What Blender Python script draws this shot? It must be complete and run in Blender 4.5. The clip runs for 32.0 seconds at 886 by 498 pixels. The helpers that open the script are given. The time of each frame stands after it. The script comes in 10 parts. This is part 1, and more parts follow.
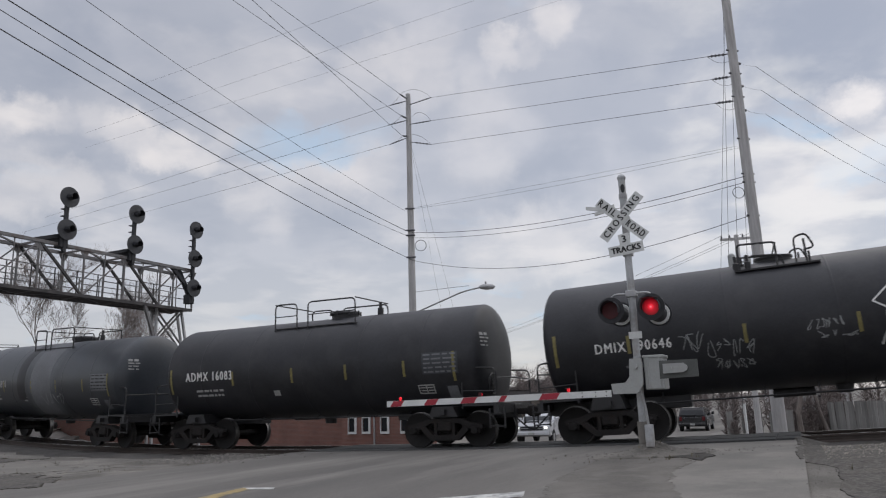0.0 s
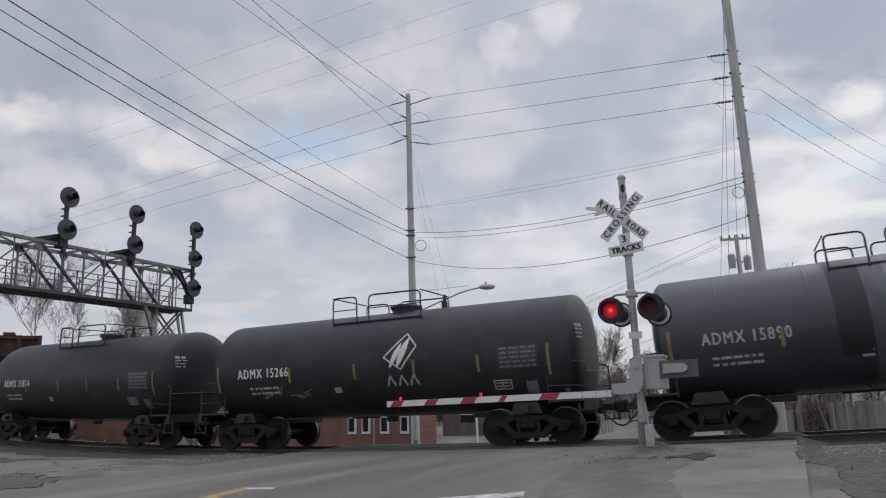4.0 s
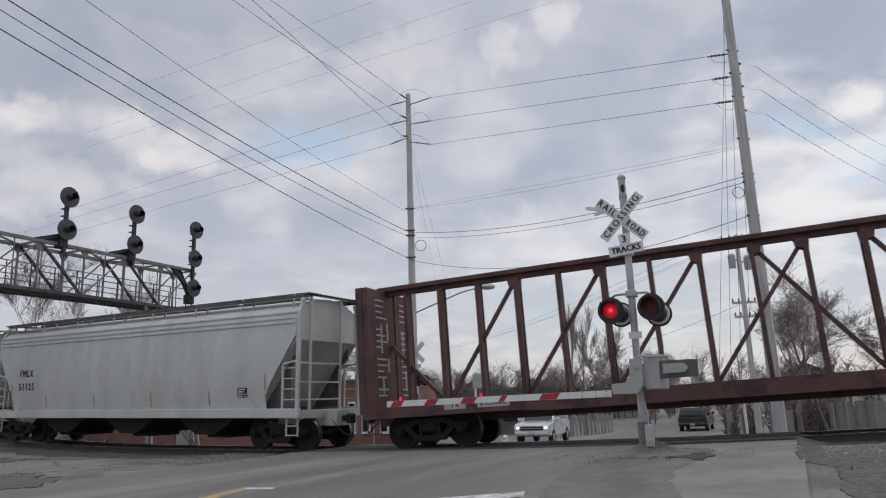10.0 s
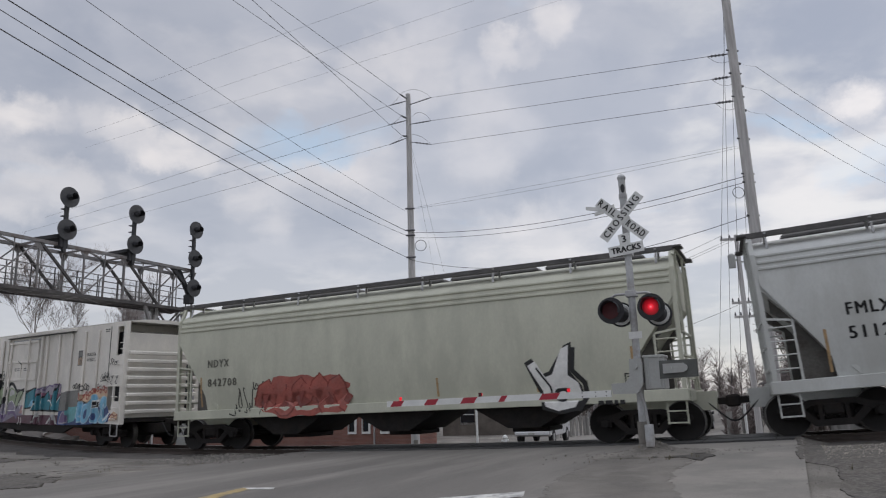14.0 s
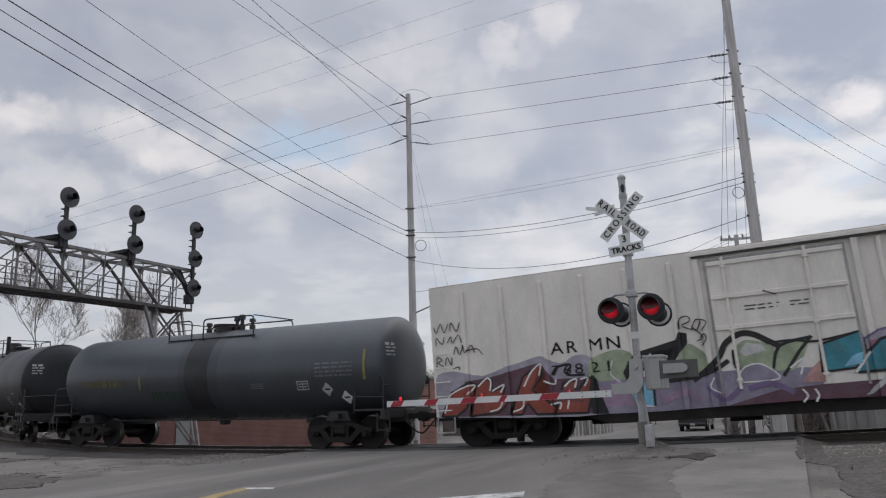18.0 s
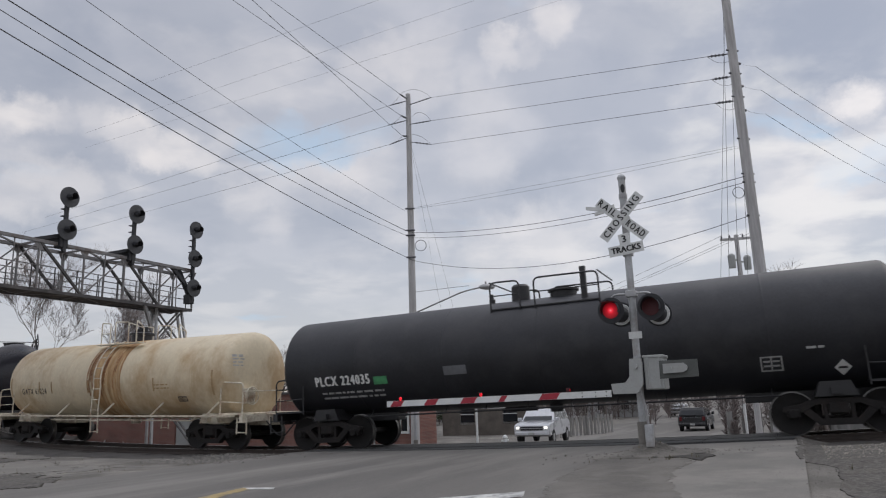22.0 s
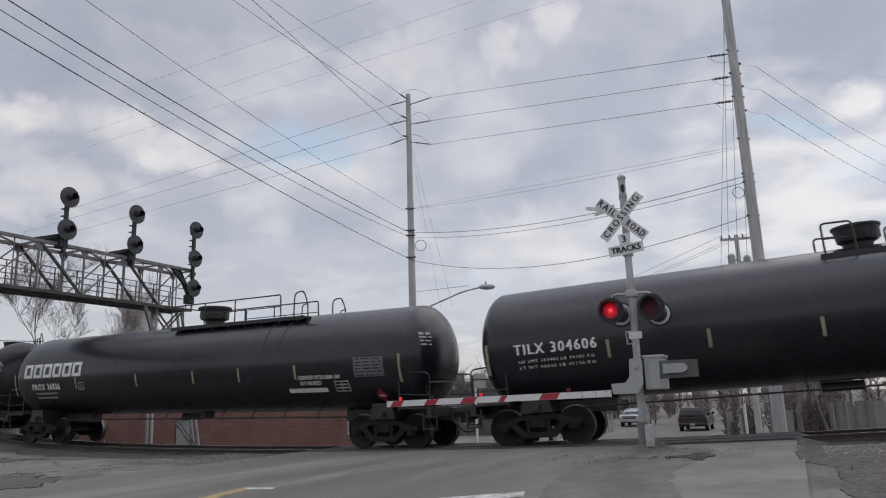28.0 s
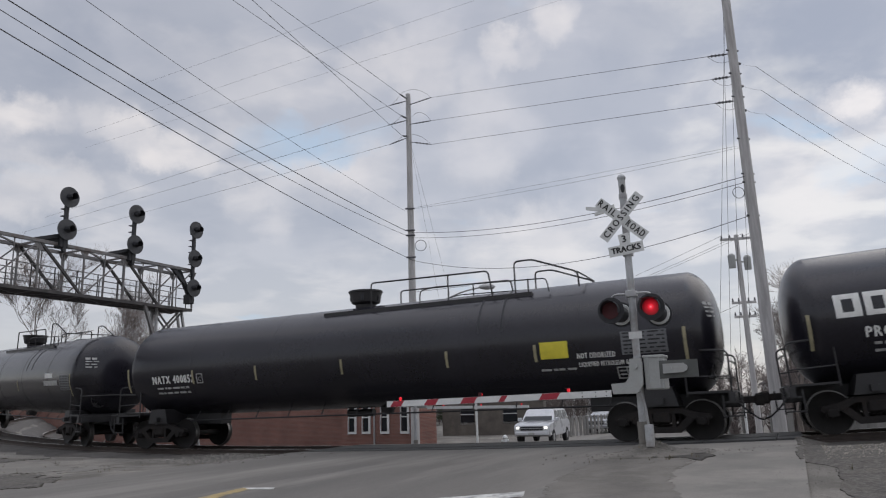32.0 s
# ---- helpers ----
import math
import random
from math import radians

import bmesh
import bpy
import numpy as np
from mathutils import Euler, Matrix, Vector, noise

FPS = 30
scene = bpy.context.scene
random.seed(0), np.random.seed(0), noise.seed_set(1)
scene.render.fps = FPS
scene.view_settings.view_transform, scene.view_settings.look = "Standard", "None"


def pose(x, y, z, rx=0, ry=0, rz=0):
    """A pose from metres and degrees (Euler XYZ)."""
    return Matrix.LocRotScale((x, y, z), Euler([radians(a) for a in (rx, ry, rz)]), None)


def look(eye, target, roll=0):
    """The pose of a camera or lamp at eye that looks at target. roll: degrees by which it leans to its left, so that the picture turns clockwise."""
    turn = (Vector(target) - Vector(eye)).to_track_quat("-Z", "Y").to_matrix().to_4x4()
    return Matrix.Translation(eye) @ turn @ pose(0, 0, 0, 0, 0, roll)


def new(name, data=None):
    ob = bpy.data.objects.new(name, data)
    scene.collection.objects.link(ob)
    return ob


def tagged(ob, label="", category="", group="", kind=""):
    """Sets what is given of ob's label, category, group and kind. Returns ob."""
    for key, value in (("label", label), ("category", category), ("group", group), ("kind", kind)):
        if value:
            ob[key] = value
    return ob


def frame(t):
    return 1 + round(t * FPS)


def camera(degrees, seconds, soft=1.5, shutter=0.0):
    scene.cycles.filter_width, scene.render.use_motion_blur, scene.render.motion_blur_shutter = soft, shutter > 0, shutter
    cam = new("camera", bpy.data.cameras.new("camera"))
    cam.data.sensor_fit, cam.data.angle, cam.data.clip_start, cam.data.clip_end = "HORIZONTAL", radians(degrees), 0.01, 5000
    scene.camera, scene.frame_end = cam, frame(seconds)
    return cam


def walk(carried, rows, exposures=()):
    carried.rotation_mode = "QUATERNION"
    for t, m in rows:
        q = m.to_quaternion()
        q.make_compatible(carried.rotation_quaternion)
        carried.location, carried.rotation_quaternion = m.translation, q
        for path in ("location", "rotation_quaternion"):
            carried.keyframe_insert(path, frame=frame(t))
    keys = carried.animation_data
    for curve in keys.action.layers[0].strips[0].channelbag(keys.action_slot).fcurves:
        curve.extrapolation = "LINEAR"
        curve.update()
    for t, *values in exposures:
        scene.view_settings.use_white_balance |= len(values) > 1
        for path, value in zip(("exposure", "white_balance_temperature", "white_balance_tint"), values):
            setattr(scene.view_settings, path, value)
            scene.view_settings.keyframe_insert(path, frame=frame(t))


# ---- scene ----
DURATION = 32.0
EYE_Z = 1.23
cam = camera(64.19, DURATION, soft=1.15, shutter=0.14)
EYE_POSE = Matrix.Translation((0, 0, EYE_Z)) @ pose(0, 0, 0, 90 + 12.203, 0, 0) @ pose(0, 0, 0, 0, 0, -1.799)
walk(cam, [(0.0, EYE_POSE), (DURATION, EYE_POSE)], exposures=[(0.0, 0.0), (DURATION, 0.0)])

# ---- sky and sun ----
ZENITH = 2.3
SUN_AZ, SUN_EL = 62.0, 46.0        # degrees: clockwise from +y, above the horizon


BREAK, GAP, HEAVY = (1.02, 0.95, 0.91), (0.52, 0.71, 0.92), (0.395, 0.42, 0.495)
CLOUDS = (((0.342, 0.812, 0.473), 5, HEAVY, 0.5),
          ((0.243, 0.837, 0.491), 4.5, HEAVY, 0.4),
          ((0.443, 0.776, 0.448), 5, HEAVY, 0.5),
          ((-0.399, 0.795, 0.457), 6, HEAVY, 0.4),
          ((-0.474, 0.755, 0.452), 5, HEAVY, 0.35),
          ((-0.263, 0.856, 0.446), 5, HEAVY, 0.35),
          ((-0.335, 0.804, 0.491), 5, HEAVY, 0.3),
          ((-0.519, 0.821, 0.237), 3, HEAVY, 0.4),
          ((-0.479, 0.848, 0.228), 3, HEAVY, 0.35),
          ((-0.065, 0.963, 0.260), 2.5, BREAK, 0.3),
          ((-0.143, 0.946, 0.291), 3, BREAK, 0.3),
          ((0.058, 0.919, 0.390), 3.5, BREAK, 0.25),
          ((-0.027, 0.903, 0.428), 3, BREAK, 0.3),
          ((-0.477, 0.779, 0.407), 5, HEAVY, 0.6),
          ((-0.431, 0.810, 0.398), 4, HEAVY, 0.5),
          ((-0.494, 0.813, 0.309), 4, HEAVY, 0.6),
          ((-0.447, 0.843, 0.299), 3.5, HEAVY, 0.5),
          ((-0.348, 0.852, 0.391), 4, HEAVY, 0.3),
          ((-0.319, 0.823, 0.470), 5, HEAVY, 0.3),
          ((0.462, 0.781, 0.420), 7, HEAVY, 0.95),
          ((0.405, 0.798, 0.447), 5, HEAVY, 0.6),
          ((0.508, 0.759, 0.406), 5, HEAVY, 0.8),
          ((0.481, 0.790, 0.380), 4, HEAVY, 0.4),
          ((0.246, 0.879, 0.408), 5, HEAVY, 0.3),
          ((0.173, 0.914, 0.368), 4, HEAVY, 0.3),
          ((0.134, 0.946, 0.294), 4, HEAVY, 0.5),
          ((0.195, 0.931, 0.308), 3.5, HEAVY, 0.4),
          ((0.283, 0.907, 0.313), 3, HEAVY, 0.3),
          ((0.055, 0.961, 0.272), 3, HEAVY, 0.3),
          ((-0.327, 0.914, 0.240), 3, HEAVY, 0.35),
          ((-0.175, 0.952, 0.253), 4, HEAVY, 0.4),
          ((-0.114, 0.967, 0.230), 3, HEAVY, 0.3),
          ((0.060, 0.865, 0.498), 3.5, HEAVY, 0.3),
          ((0.278, 0.839, 0.467), 5, HEAVY, 0.3),
          ((-0.114, 0.859, 0.500), 5, HEAVY, 0.3),
          ((-0.495, 0.795, 0.350), 2.4, BREAK, 0.75),
          ((-0.519, 0.781, 0.347), 2.2, BREAK, 0.65),
          ((-0.466, 0.812, 0.351), 1.6, BREAK, 0.4),
          ((-0.422, 0.836, 0.352), 2, BREAK, 0.5),
          ((-0.390, 0.854, 0.343), 2.5, BREAK, 0.75),
          ((-0.357, 0.873, 0.333), 2.3, BREAK, 0.75),
          ((-0.322, 0.890, 0.323), 1.8, BREAK, 0.45),
          ((-0.513, 0.817, 0.265), 2.8, BREAK, 0.5),
          ((-0.463, 0.845, 0.267), 2.2, BREAK, 0.4),
          ((-0.056, 0.885, 0.462), 2.5, BREAK, 0.35),
          ((-0.104, 0.891, 0.442), 3, BREAK, 0.3),
          ((-0.005, 0.873, 0.487), 2.5, BREAK, 0.35),
          ((-0.269, 0.919, 0.287), 2.2, BREAK, 0.3),
          ((-0.103, 0.945, 0.310), 3, BREAK, 0.35),
          ((-0.235, 0.942, 0.240), 2, BREAK, 0.3),
          ((0.146, 0.855, 0.498), 2.2, BREAK, 0.65),
          ((0.175, 0.845, 0.505), 1.6, BREAK, 0.4),
          ((0.082, 0.885, 0.459), 1.8, BREAK, 0.65),
          ((0.116, 0.880, 0.460), 1.5, BREAK, 0.4),
          ((0.056, 0.944, 0.325), 3.5, BREAK, 0.3),
          ((0.132, 0.968, 0.214), 3.6, BREAK, 0.5),
          ((0.201, 0.956, 0.213), 3, BREAK, 0.45),
          ((0.069, 0.976, 0.206), 3.6, BREAK, 0.4),
          ((0.502, 0.795, 0.340), 2.6, BREAK, 0.9),
          ((0.502, 0.795, 0.340), 1.6, BREAK, 1.0),
          ((0.316, 0.922, 0.221), 3, BREAK, 0.45),
          ((0.443, 0.856, 0.267), 3.6, BREAK, 0.45),
          ((0.487, 0.841, 0.235), 4, BREAK, 0.45),
          ((0.448, 0.874, 0.190), 4.5, BREAK, 0.4),
          ((0.517, 0.810, 0.276), 2, BREAK, 0.6),
          ((0.247, 0.928, 0.280), 2.5, BREAK, 0.35),
          ((-0.204, 0.915, 0.349), 2.8, GAP, 0.55),
          ((-0.147, 0.926, 0.348), 2.6, GAP, 0.6),
          ((-0.250, 0.900, 0.356), 2, GAP, 0.3),
          ((-0.093, 0.928, 0.361), 2, GAP, 0.35),
          ((0.523, 0.812, 0.258), 2, GAP, 0.4),
          ((0.492, 0.830, 0.264), 2, GAP, 0.25))


def way(az, el):
    a, e = radians(az), radians(el)
    return Vector((math.sin(a) * math.cos(e), math.cos(a) * math.cos(e), math.sin(e)))


def link(nt, a, b):
    nt.links.new(a, b)


def build_world():
    w = bpy.data.worlds.new("overcast_sky")
    scene.world = w
    w.use_nodes = True
    nt = w.node_tree
    nt.nodes.clear()
    N = nt.nodes.new
    out, bg = N("ShaderNodeOutputWorld"), N("ShaderNodeBackground")
    co = N("ShaderNodeTexCoord")
    sky = N("ShaderNodeTexSky")
    sky.sky_type, sky.sun_disc = "NISHITA", False
    sky.sun_elevation, sky.sun_rotation = radians(SUN_EL), radians(SUN_AZ)
    # direction projected on a flat cloud deck, so that clouds crowd towards the horizon
    sep = N("ShaderNodeSeparateXYZ")
    link(nt, co.outputs["Generated"], sep.inputs[0])
    zz = N("ShaderNodeMath"); zz.operation = "MAXIMUM"; zz.inputs[1].default_value = 0.0
    link(nt, sep.outputs["Z"], zz.inputs[0])
    za = N("ShaderNodeMath"); za.operation = "ADD"; za.inputs[1].default_value = 0.16
    link(nt, zz.outputs[0], za.inputs[0])
    dx = N("ShaderNodeMath"); dx.operation = "DIVIDE"
    dy = N("ShaderNodeMath"); dy.operation = "DIVIDE"
    link(nt, sep.outputs["X"], dx.inputs[0]); link(nt, za.outputs[0], dx.inputs[1])
    link(nt, sep.outputs["Y"], dy.inputs[0]); link(nt, za.outputs[0], dy.inputs[1])
    deck = N("ShaderNodeCombineXYZ")
    link(nt, dx.outputs[0], deck.inputs[0]); link(nt, dy.outputs[0], deck.inputs[1])

    def cloud(scale, detail, rough, offset, lo, hi):
        mp = N("ShaderNodeMapping"); mp.inputs["Location"].default_value = offset
        link(nt, deck.outputs[0], mp.inputs["Vector"])
        n = N("ShaderNodeTexNoise"); n.inputs["Scale"].default_value = scale
        n.inputs["Detail"].default_value = detail; n.inputs["Roughness"].default_value = rough
        n.inputs["Distortion"].default_value = 0.25
        link(nt, mp.outputs[0], n.inputs["Vector"])
        r = N("ShaderNodeMapRange"); r.interpolation_type = "SMOOTHSTEP"
        r.inputs["From Min"].default_value, r.inputs["From Max"].default_value = lo, hi
        link(nt, n.outputs["Fac"], r.inputs["Value"])
        return r.outputs["Result"]

    fold = N("ShaderNodeTexNoise")
    fold.inputs["Scale"].default_value, fold.inputs["Detail"].default_value, fold.inputs["Roughness"].default_value = 11.0, 6, 0.6
    link(nt, co.outputs["Generated"], fold.inputs["Vector"])

    def mix(fac, a, b):
        m = N("ShaderNodeMix"); m.data_type = "RGBA"
        if isinstance(fac, float):
            m.inputs["Factor"].default_value = fac
        else:
            link(nt, fac, m.inputs["Factor"])
        for socket, value in ((6, a), (7, b)):
            if isinstance(value, tuple):
                m.inputs[socket].default_value = (*value, 1)
            else:
                link(nt, value, m.inputs[socket])
        return m.outputs[2]

    big = cloud(1.3, 5, 0.5, (3.1, 1.7, 0), 0.40, 0.62)
    mid = cloud(3.0, 5, 0.5, (7.3, 2.2, 0), 0.41, 0.61)
    thin = cloud(1.7, 6, 0.5, (1.2, 8.4, 0), 0.60, 0.74)
    grey, pale, bright = (0.535, 0.545, 0.6), (0.665, 0.66, 0.705), (0.86, 0.82, 0.81)
    c = mix(big, grey, pale)
    c = mix(mid, mix(0.2, grey, pale), mix(big, mix(0.75, grey, pale), mix(0.55, pale, bright)))
    # gaps with thin blue between the clouds
    blue = mix(thin, c, (0.50, 0.66, 0.84))
    # paler towards the horizon
    low = N("ShaderNodeMapRange"); low.interpolation_type = "SMOOTHSTEP"
    low.inputs["From Min"].default_value, low.inputs["From Max"].default_value = 0.30, -0.02
    link(nt, sep.outputs["Z"], low.inputs["Value"])
    lowk = N("ShaderNodeMath"); lowk.operation = "MULTIPLY"; lowk.inputs[1].default_value = 0.5
    link(nt, low.outputs[0], lowk.inputs[0])
    c = mix(lowk.outputs[0], blue, (0.70, 0.685, 0.705))
    # brighter glow round the veiled sun
    dot = N("ShaderNodeVectorMath"); dot.operation = "DOT_PRODUCT"; dot.inputs[1].default_value = way(SUN_AZ - 26, 24)
    link(nt, co.outputs["Generated"], dot.inputs[0])
    near = N("ShaderNodeMapRange"); near.interpolation_type = "SMOOTHSTEP"
    near.inputs["From Min"].default_value, near.inputs["From Max"].default_value = 0.93, 1.0
    link(nt, dot.outputs["Value"], near.inputs["Value"])
    nk = N("ShaderNodeMath"); nk.operation = "MULTIPLY"
    link(nt, near.outputs[0], nk.inputs[0]); link(nt, mid, nk.inputs[1])
    c = mix(nk.outputs[0], c, (0.97, 0.93, 0.88))
    # the brighter breaks, blue gaps and heavier folds of this cloud cover
    fine = cloud(4.5, 5, 0.55, (2.3, 5.1, 0), 0.34, 0.6)
    veil = N("ShaderNodeMapRange")
    veil.inputs["To Min"].default_value, veil.inputs["To Max"].default_value = 0.5, 1.0
    link(nt, fine, veil.inputs["Value"])
    nrm = N("ShaderNodeVectorMath"); nrm.operation = "NORMALIZE"
    wob = N("ShaderNodeVectorMath"); wob.operation = "MULTIPLY_ADD"
    wob.inputs[1].default_value = (0.09, 0.09, 0.13)
    link(nt, fold.outputs["Color"], wob.inputs[0]); link(nt, co.outputs["Generated"], wob.inputs[2])
    off = N("ShaderNodeVectorMath"); off.operation = "SUBTRACT"; off.inputs[1].default_value = (0.045, 0.045, 0.065)
    link(nt, wob.outputs[0], off.inputs[0]); link(nt, off.outputs[0], nrm.inputs[0])
    for direction, reach, colour, amount in CLOUDS:
        d_ = N("ShaderNodeVectorMath"); d_.operation = "DOT_PRODUCT"; d_.inputs[1].default_value = Vector(direction).normalized()
        link(nt, nrm.outputs[0], d_.inputs[0])
        k_ = N("ShaderNodeMapRange"); k_.interpolation_type = "SMOOTHSTEP"
        k_.inputs["From Min"].default_value, k_.inputs["From Max"].default_value = math.cos(radians(reach)), 1.0
        k_.inputs["To Max"].default_value = amount
        link(nt, d_.outputs["Value"], k_.inputs["Value"])
        ragged_ = N("ShaderNodeMath"); ragged_.operation = "MULTIPLY"
        link(nt, k_.outputs["Result"], ragged_.inputs[0]); link(nt, veil.outputs[0], ragged_.inputs[1])
        c = mix(ragged_.outputs[0], c, colour)
    # a trace of the clear sky's own colour
    add = N("ShaderNodeMix"); add.data_type = "RGBA"; add.blend_type = "ADD"
    add.inputs["Factor"].default_value = 0.03
    link(nt, c, add.inputs[6]); link(nt, sky.outputs[0], add.inputs[7])
    # an overcast sky is brightest overhead
    high = N("ShaderNodeMapRange"); high.interpolation_type = "SMOOTHSTEP"
    high.inputs["From Min"].default_value, high.inputs["From Max"].default_value = 0.5, 0.95
    high.inputs["To Min"].default_value, high.inputs["To Max"].default_value = 1.0, ZENITH
    link(nt, sep.outputs["Z"], high.inputs["Value"])
    up = N("ShaderNodeVectorMath"); up.operation = "SCALE"
    link(nt, add.outputs[2], up.inputs[0]); link(nt, high.outputs["Result"], up.inputs["Scale"])
    link(nt, up.outputs[0], bg.inputs["Color"])
    bg.inputs["Strength"].default_value = 0.76
    link(nt, bg.outputs[0], out.inputs[0])


build_world()
sun = new("sun", bpy.data.lights.new("sun", "SUN"))
sun.data.energy, sun.data.angle, sun.data.color = 0.5, radians(60), (1.0, 0.95, 0.88)
sun.matrix_world = look(way(SUN_AZ, SUN_EL) * 200, (0, 0, 0))
# ---- materials ----
def material(name, base, rough=0.6, metal=0.0, vary=0.25, scale=2.0, grain=40.0, bump=0.2, stain=None, stain_amount=0.0,
             stain_scale=1.0, stretch=(1, 1, 1), emit=0.0, coat=0.0, per_object=0.0, space="Object", bump_dist=0.004, turn=None, rough_vary=0.12, spec=0.5):
    """A painted, worn or mineral surface: base colour, two scales of variation, optional stains, fine relief."""
    m = bpy.data.materials.new(name)
    m.use_nodes = True
    nt = m.node_tree
    nt.nodes.clear()
    N = nt.nodes.new
    out, b = N("ShaderNodeOutputMaterial"), N("ShaderNodeBsdfPrincipled")
    link(nt, b.outputs[0], out.inputs[0])
    b.inputs["Metallic"].default_value = metal
    b.inputs["Coat Weight"].default_value = coat
    b.inputs["Specular IOR Level"].default_value = spec
    co = N("ShaderNodeTexCoord")
    mp = N("ShaderNodeMapping")
    if turn is None:
        mp.inputs["Scale"].default_value = stretch
    else:                      # grain that runs along a direction on the ground
        mp.vector_type = "TEXTURE"
        mp.inputs["Scale"].default_value = [1 / k for k in stretch]
        mp.inputs["Rotation"].default_value = (0, 0, radians(turn))
    link(nt, co.outputs[space], mp.inputs["Vector"])

    def noise_tex(s, d, r=0.55):
        n = N("ShaderNodeTexNoise")
        n.inputs["Scale"].default_value, n.inputs["Detail"].default_value, n.inputs["Roughness"].default_value = s, d, r
        link(nt, mp.outputs[0], n.inputs["Vector"])
        return n.outputs["Fac"]

    def ranged(v, lo, hi, a, c2):
        r = N("ShaderNodeMapRange")
        for k, x in zip(("From Min", "From Max", "To Min", "To Max"), (lo, hi, a, c2)):
            r.inputs[k].default_value = x
        link(nt, v, r.inputs["Value"])
        return r.outputs["Result"]

    def times(col, fac):
        x = N("ShaderNodeMix"); x.data_type = "RGBA"; x.blend_type = "MULTIPLY"; x.inputs["Factor"].default_value = 1
        if isinstance(col, tuple):
            x.inputs[6].default_value = (*col, 1)
        else:
            link(nt, col, x.inputs[6])
        cb = N("ShaderNodeCombineColor")
        for i in range(3):
            link(nt, fac, cb.inputs[i])
        link(nt, cb.outputs[0], x.inputs[7])
        return x.outputs[2]

    wide, fine = noise_tex(scale, 5), noise_tex(grain, 4)
    c = times(base, ranged(wide, 0.3, 0.7, 1 - vary, 1 + vary))
    c = times(c, ranged(fine, 0.3, 0.7, 1 - vary * 0.5, 1 + vary * 0.5))
    if per_object:
        oi = N("ShaderNodeObjectInfo")
        c = times(c, ranged(oi.outputs["Random"], 0, 1, 1 - per_object, 1 + per_object))
    if stain:
        st = ranged(noise_tex(stain_scale, 8, 0.65), 0.48, 0.62, 0, stain_amount)
        x = N("ShaderNodeMix"); x.data_type = "RGBA"
        link(nt, st, x.inputs["Factor"]); link(nt, c, x.inputs[6]); x.inputs[7].default_value = (*stain, 1)
        c = x.outputs[2]
    link(nt, c, b.inputs["Base Color"])
    link(nt, ranged(wide, 0.25, 0.75, max(0.02, rough - rough_vary), min(1, rough + rough_vary)), b.inputs["Roughness"])
    if bump:
        bp = N("ShaderNodeBump"); bp.inputs["Strength"].default_value = bump; bp.inputs["Distance"].default_value = bump_dist
        link(nt, fine, bp.inputs["Height"]); link(nt, bp.outputs[0], b.inputs["Normal"])
    if emit:
        b.inputs["Emission Color"].default_value = (*base, 1)
        b.inputs["Emission Strength"].default_value = emit
    return m


def lamp_lens_material(name):
    """A lit red lens, brightest where the bulb stands behind its middle."""
    m = bpy.data.materials.new(name)
    m.use_nodes = True
    nt = m.node_tree
    b = nt.nodes["Principled BSDF"]
    b.inputs["Base Color"].default_value = (0.3, 0.005, 0.01, 1)
    co, dist = nt.nodes.new("ShaderNodeTexCoord"), nt.nodes.new("ShaderNodeVectorMath")
    flat = nt.nodes.new("ShaderNodeVectorMath"); flat.operation = "MULTIPLY"; flat.inputs[1].default_value = (1, 0, 1)
    dist.operation = "DISTANCE"; dist.inputs[1].default_value = (0.5, 0, 0.5)
    ramp = nt.nodes.new("ShaderNodeValToRGB")
    e = ramp.color_ramp.elements
    e[0].position, e[0].color = 0.02, (1.0, 0.2, 0.25, 1)
    e[1].position, e[1].color = 0.5, (0.05, 0.0005, 0.002, 1)
    for pos, col in ((0.09, (0.9, 0.025, 0.05, 1)), (0.22, (0.4, 0.004, 0.014, 1))):
        e.new(pos).color = col
    link(nt, co.outputs["Generated"], flat.inputs[0]); link(nt, flat.outputs[0], dist.inputs[0])
    link(nt, dist.outputs["Value"], ramp.inputs["Fac"]); link(nt, ramp.outputs[0], b.inputs["Emission Color"])
    b.inputs["Emission Strength"].default_value = 0.9
    return m


def glass_material(name, tint=(0.025, 0.028, 0.032), rough=0.08):
    m = bpy.data.materials.new(name)
    m.use_nodes = True
    b = m.node_tree.nodes["Principled BSDF"]
    b.inputs["Base Color"].default_value = (*tint, 1)
    b.inputs["Roughness"].default_value = rough
    b.inputs["Specular IOR Level"].default_value = 0.3
    return m


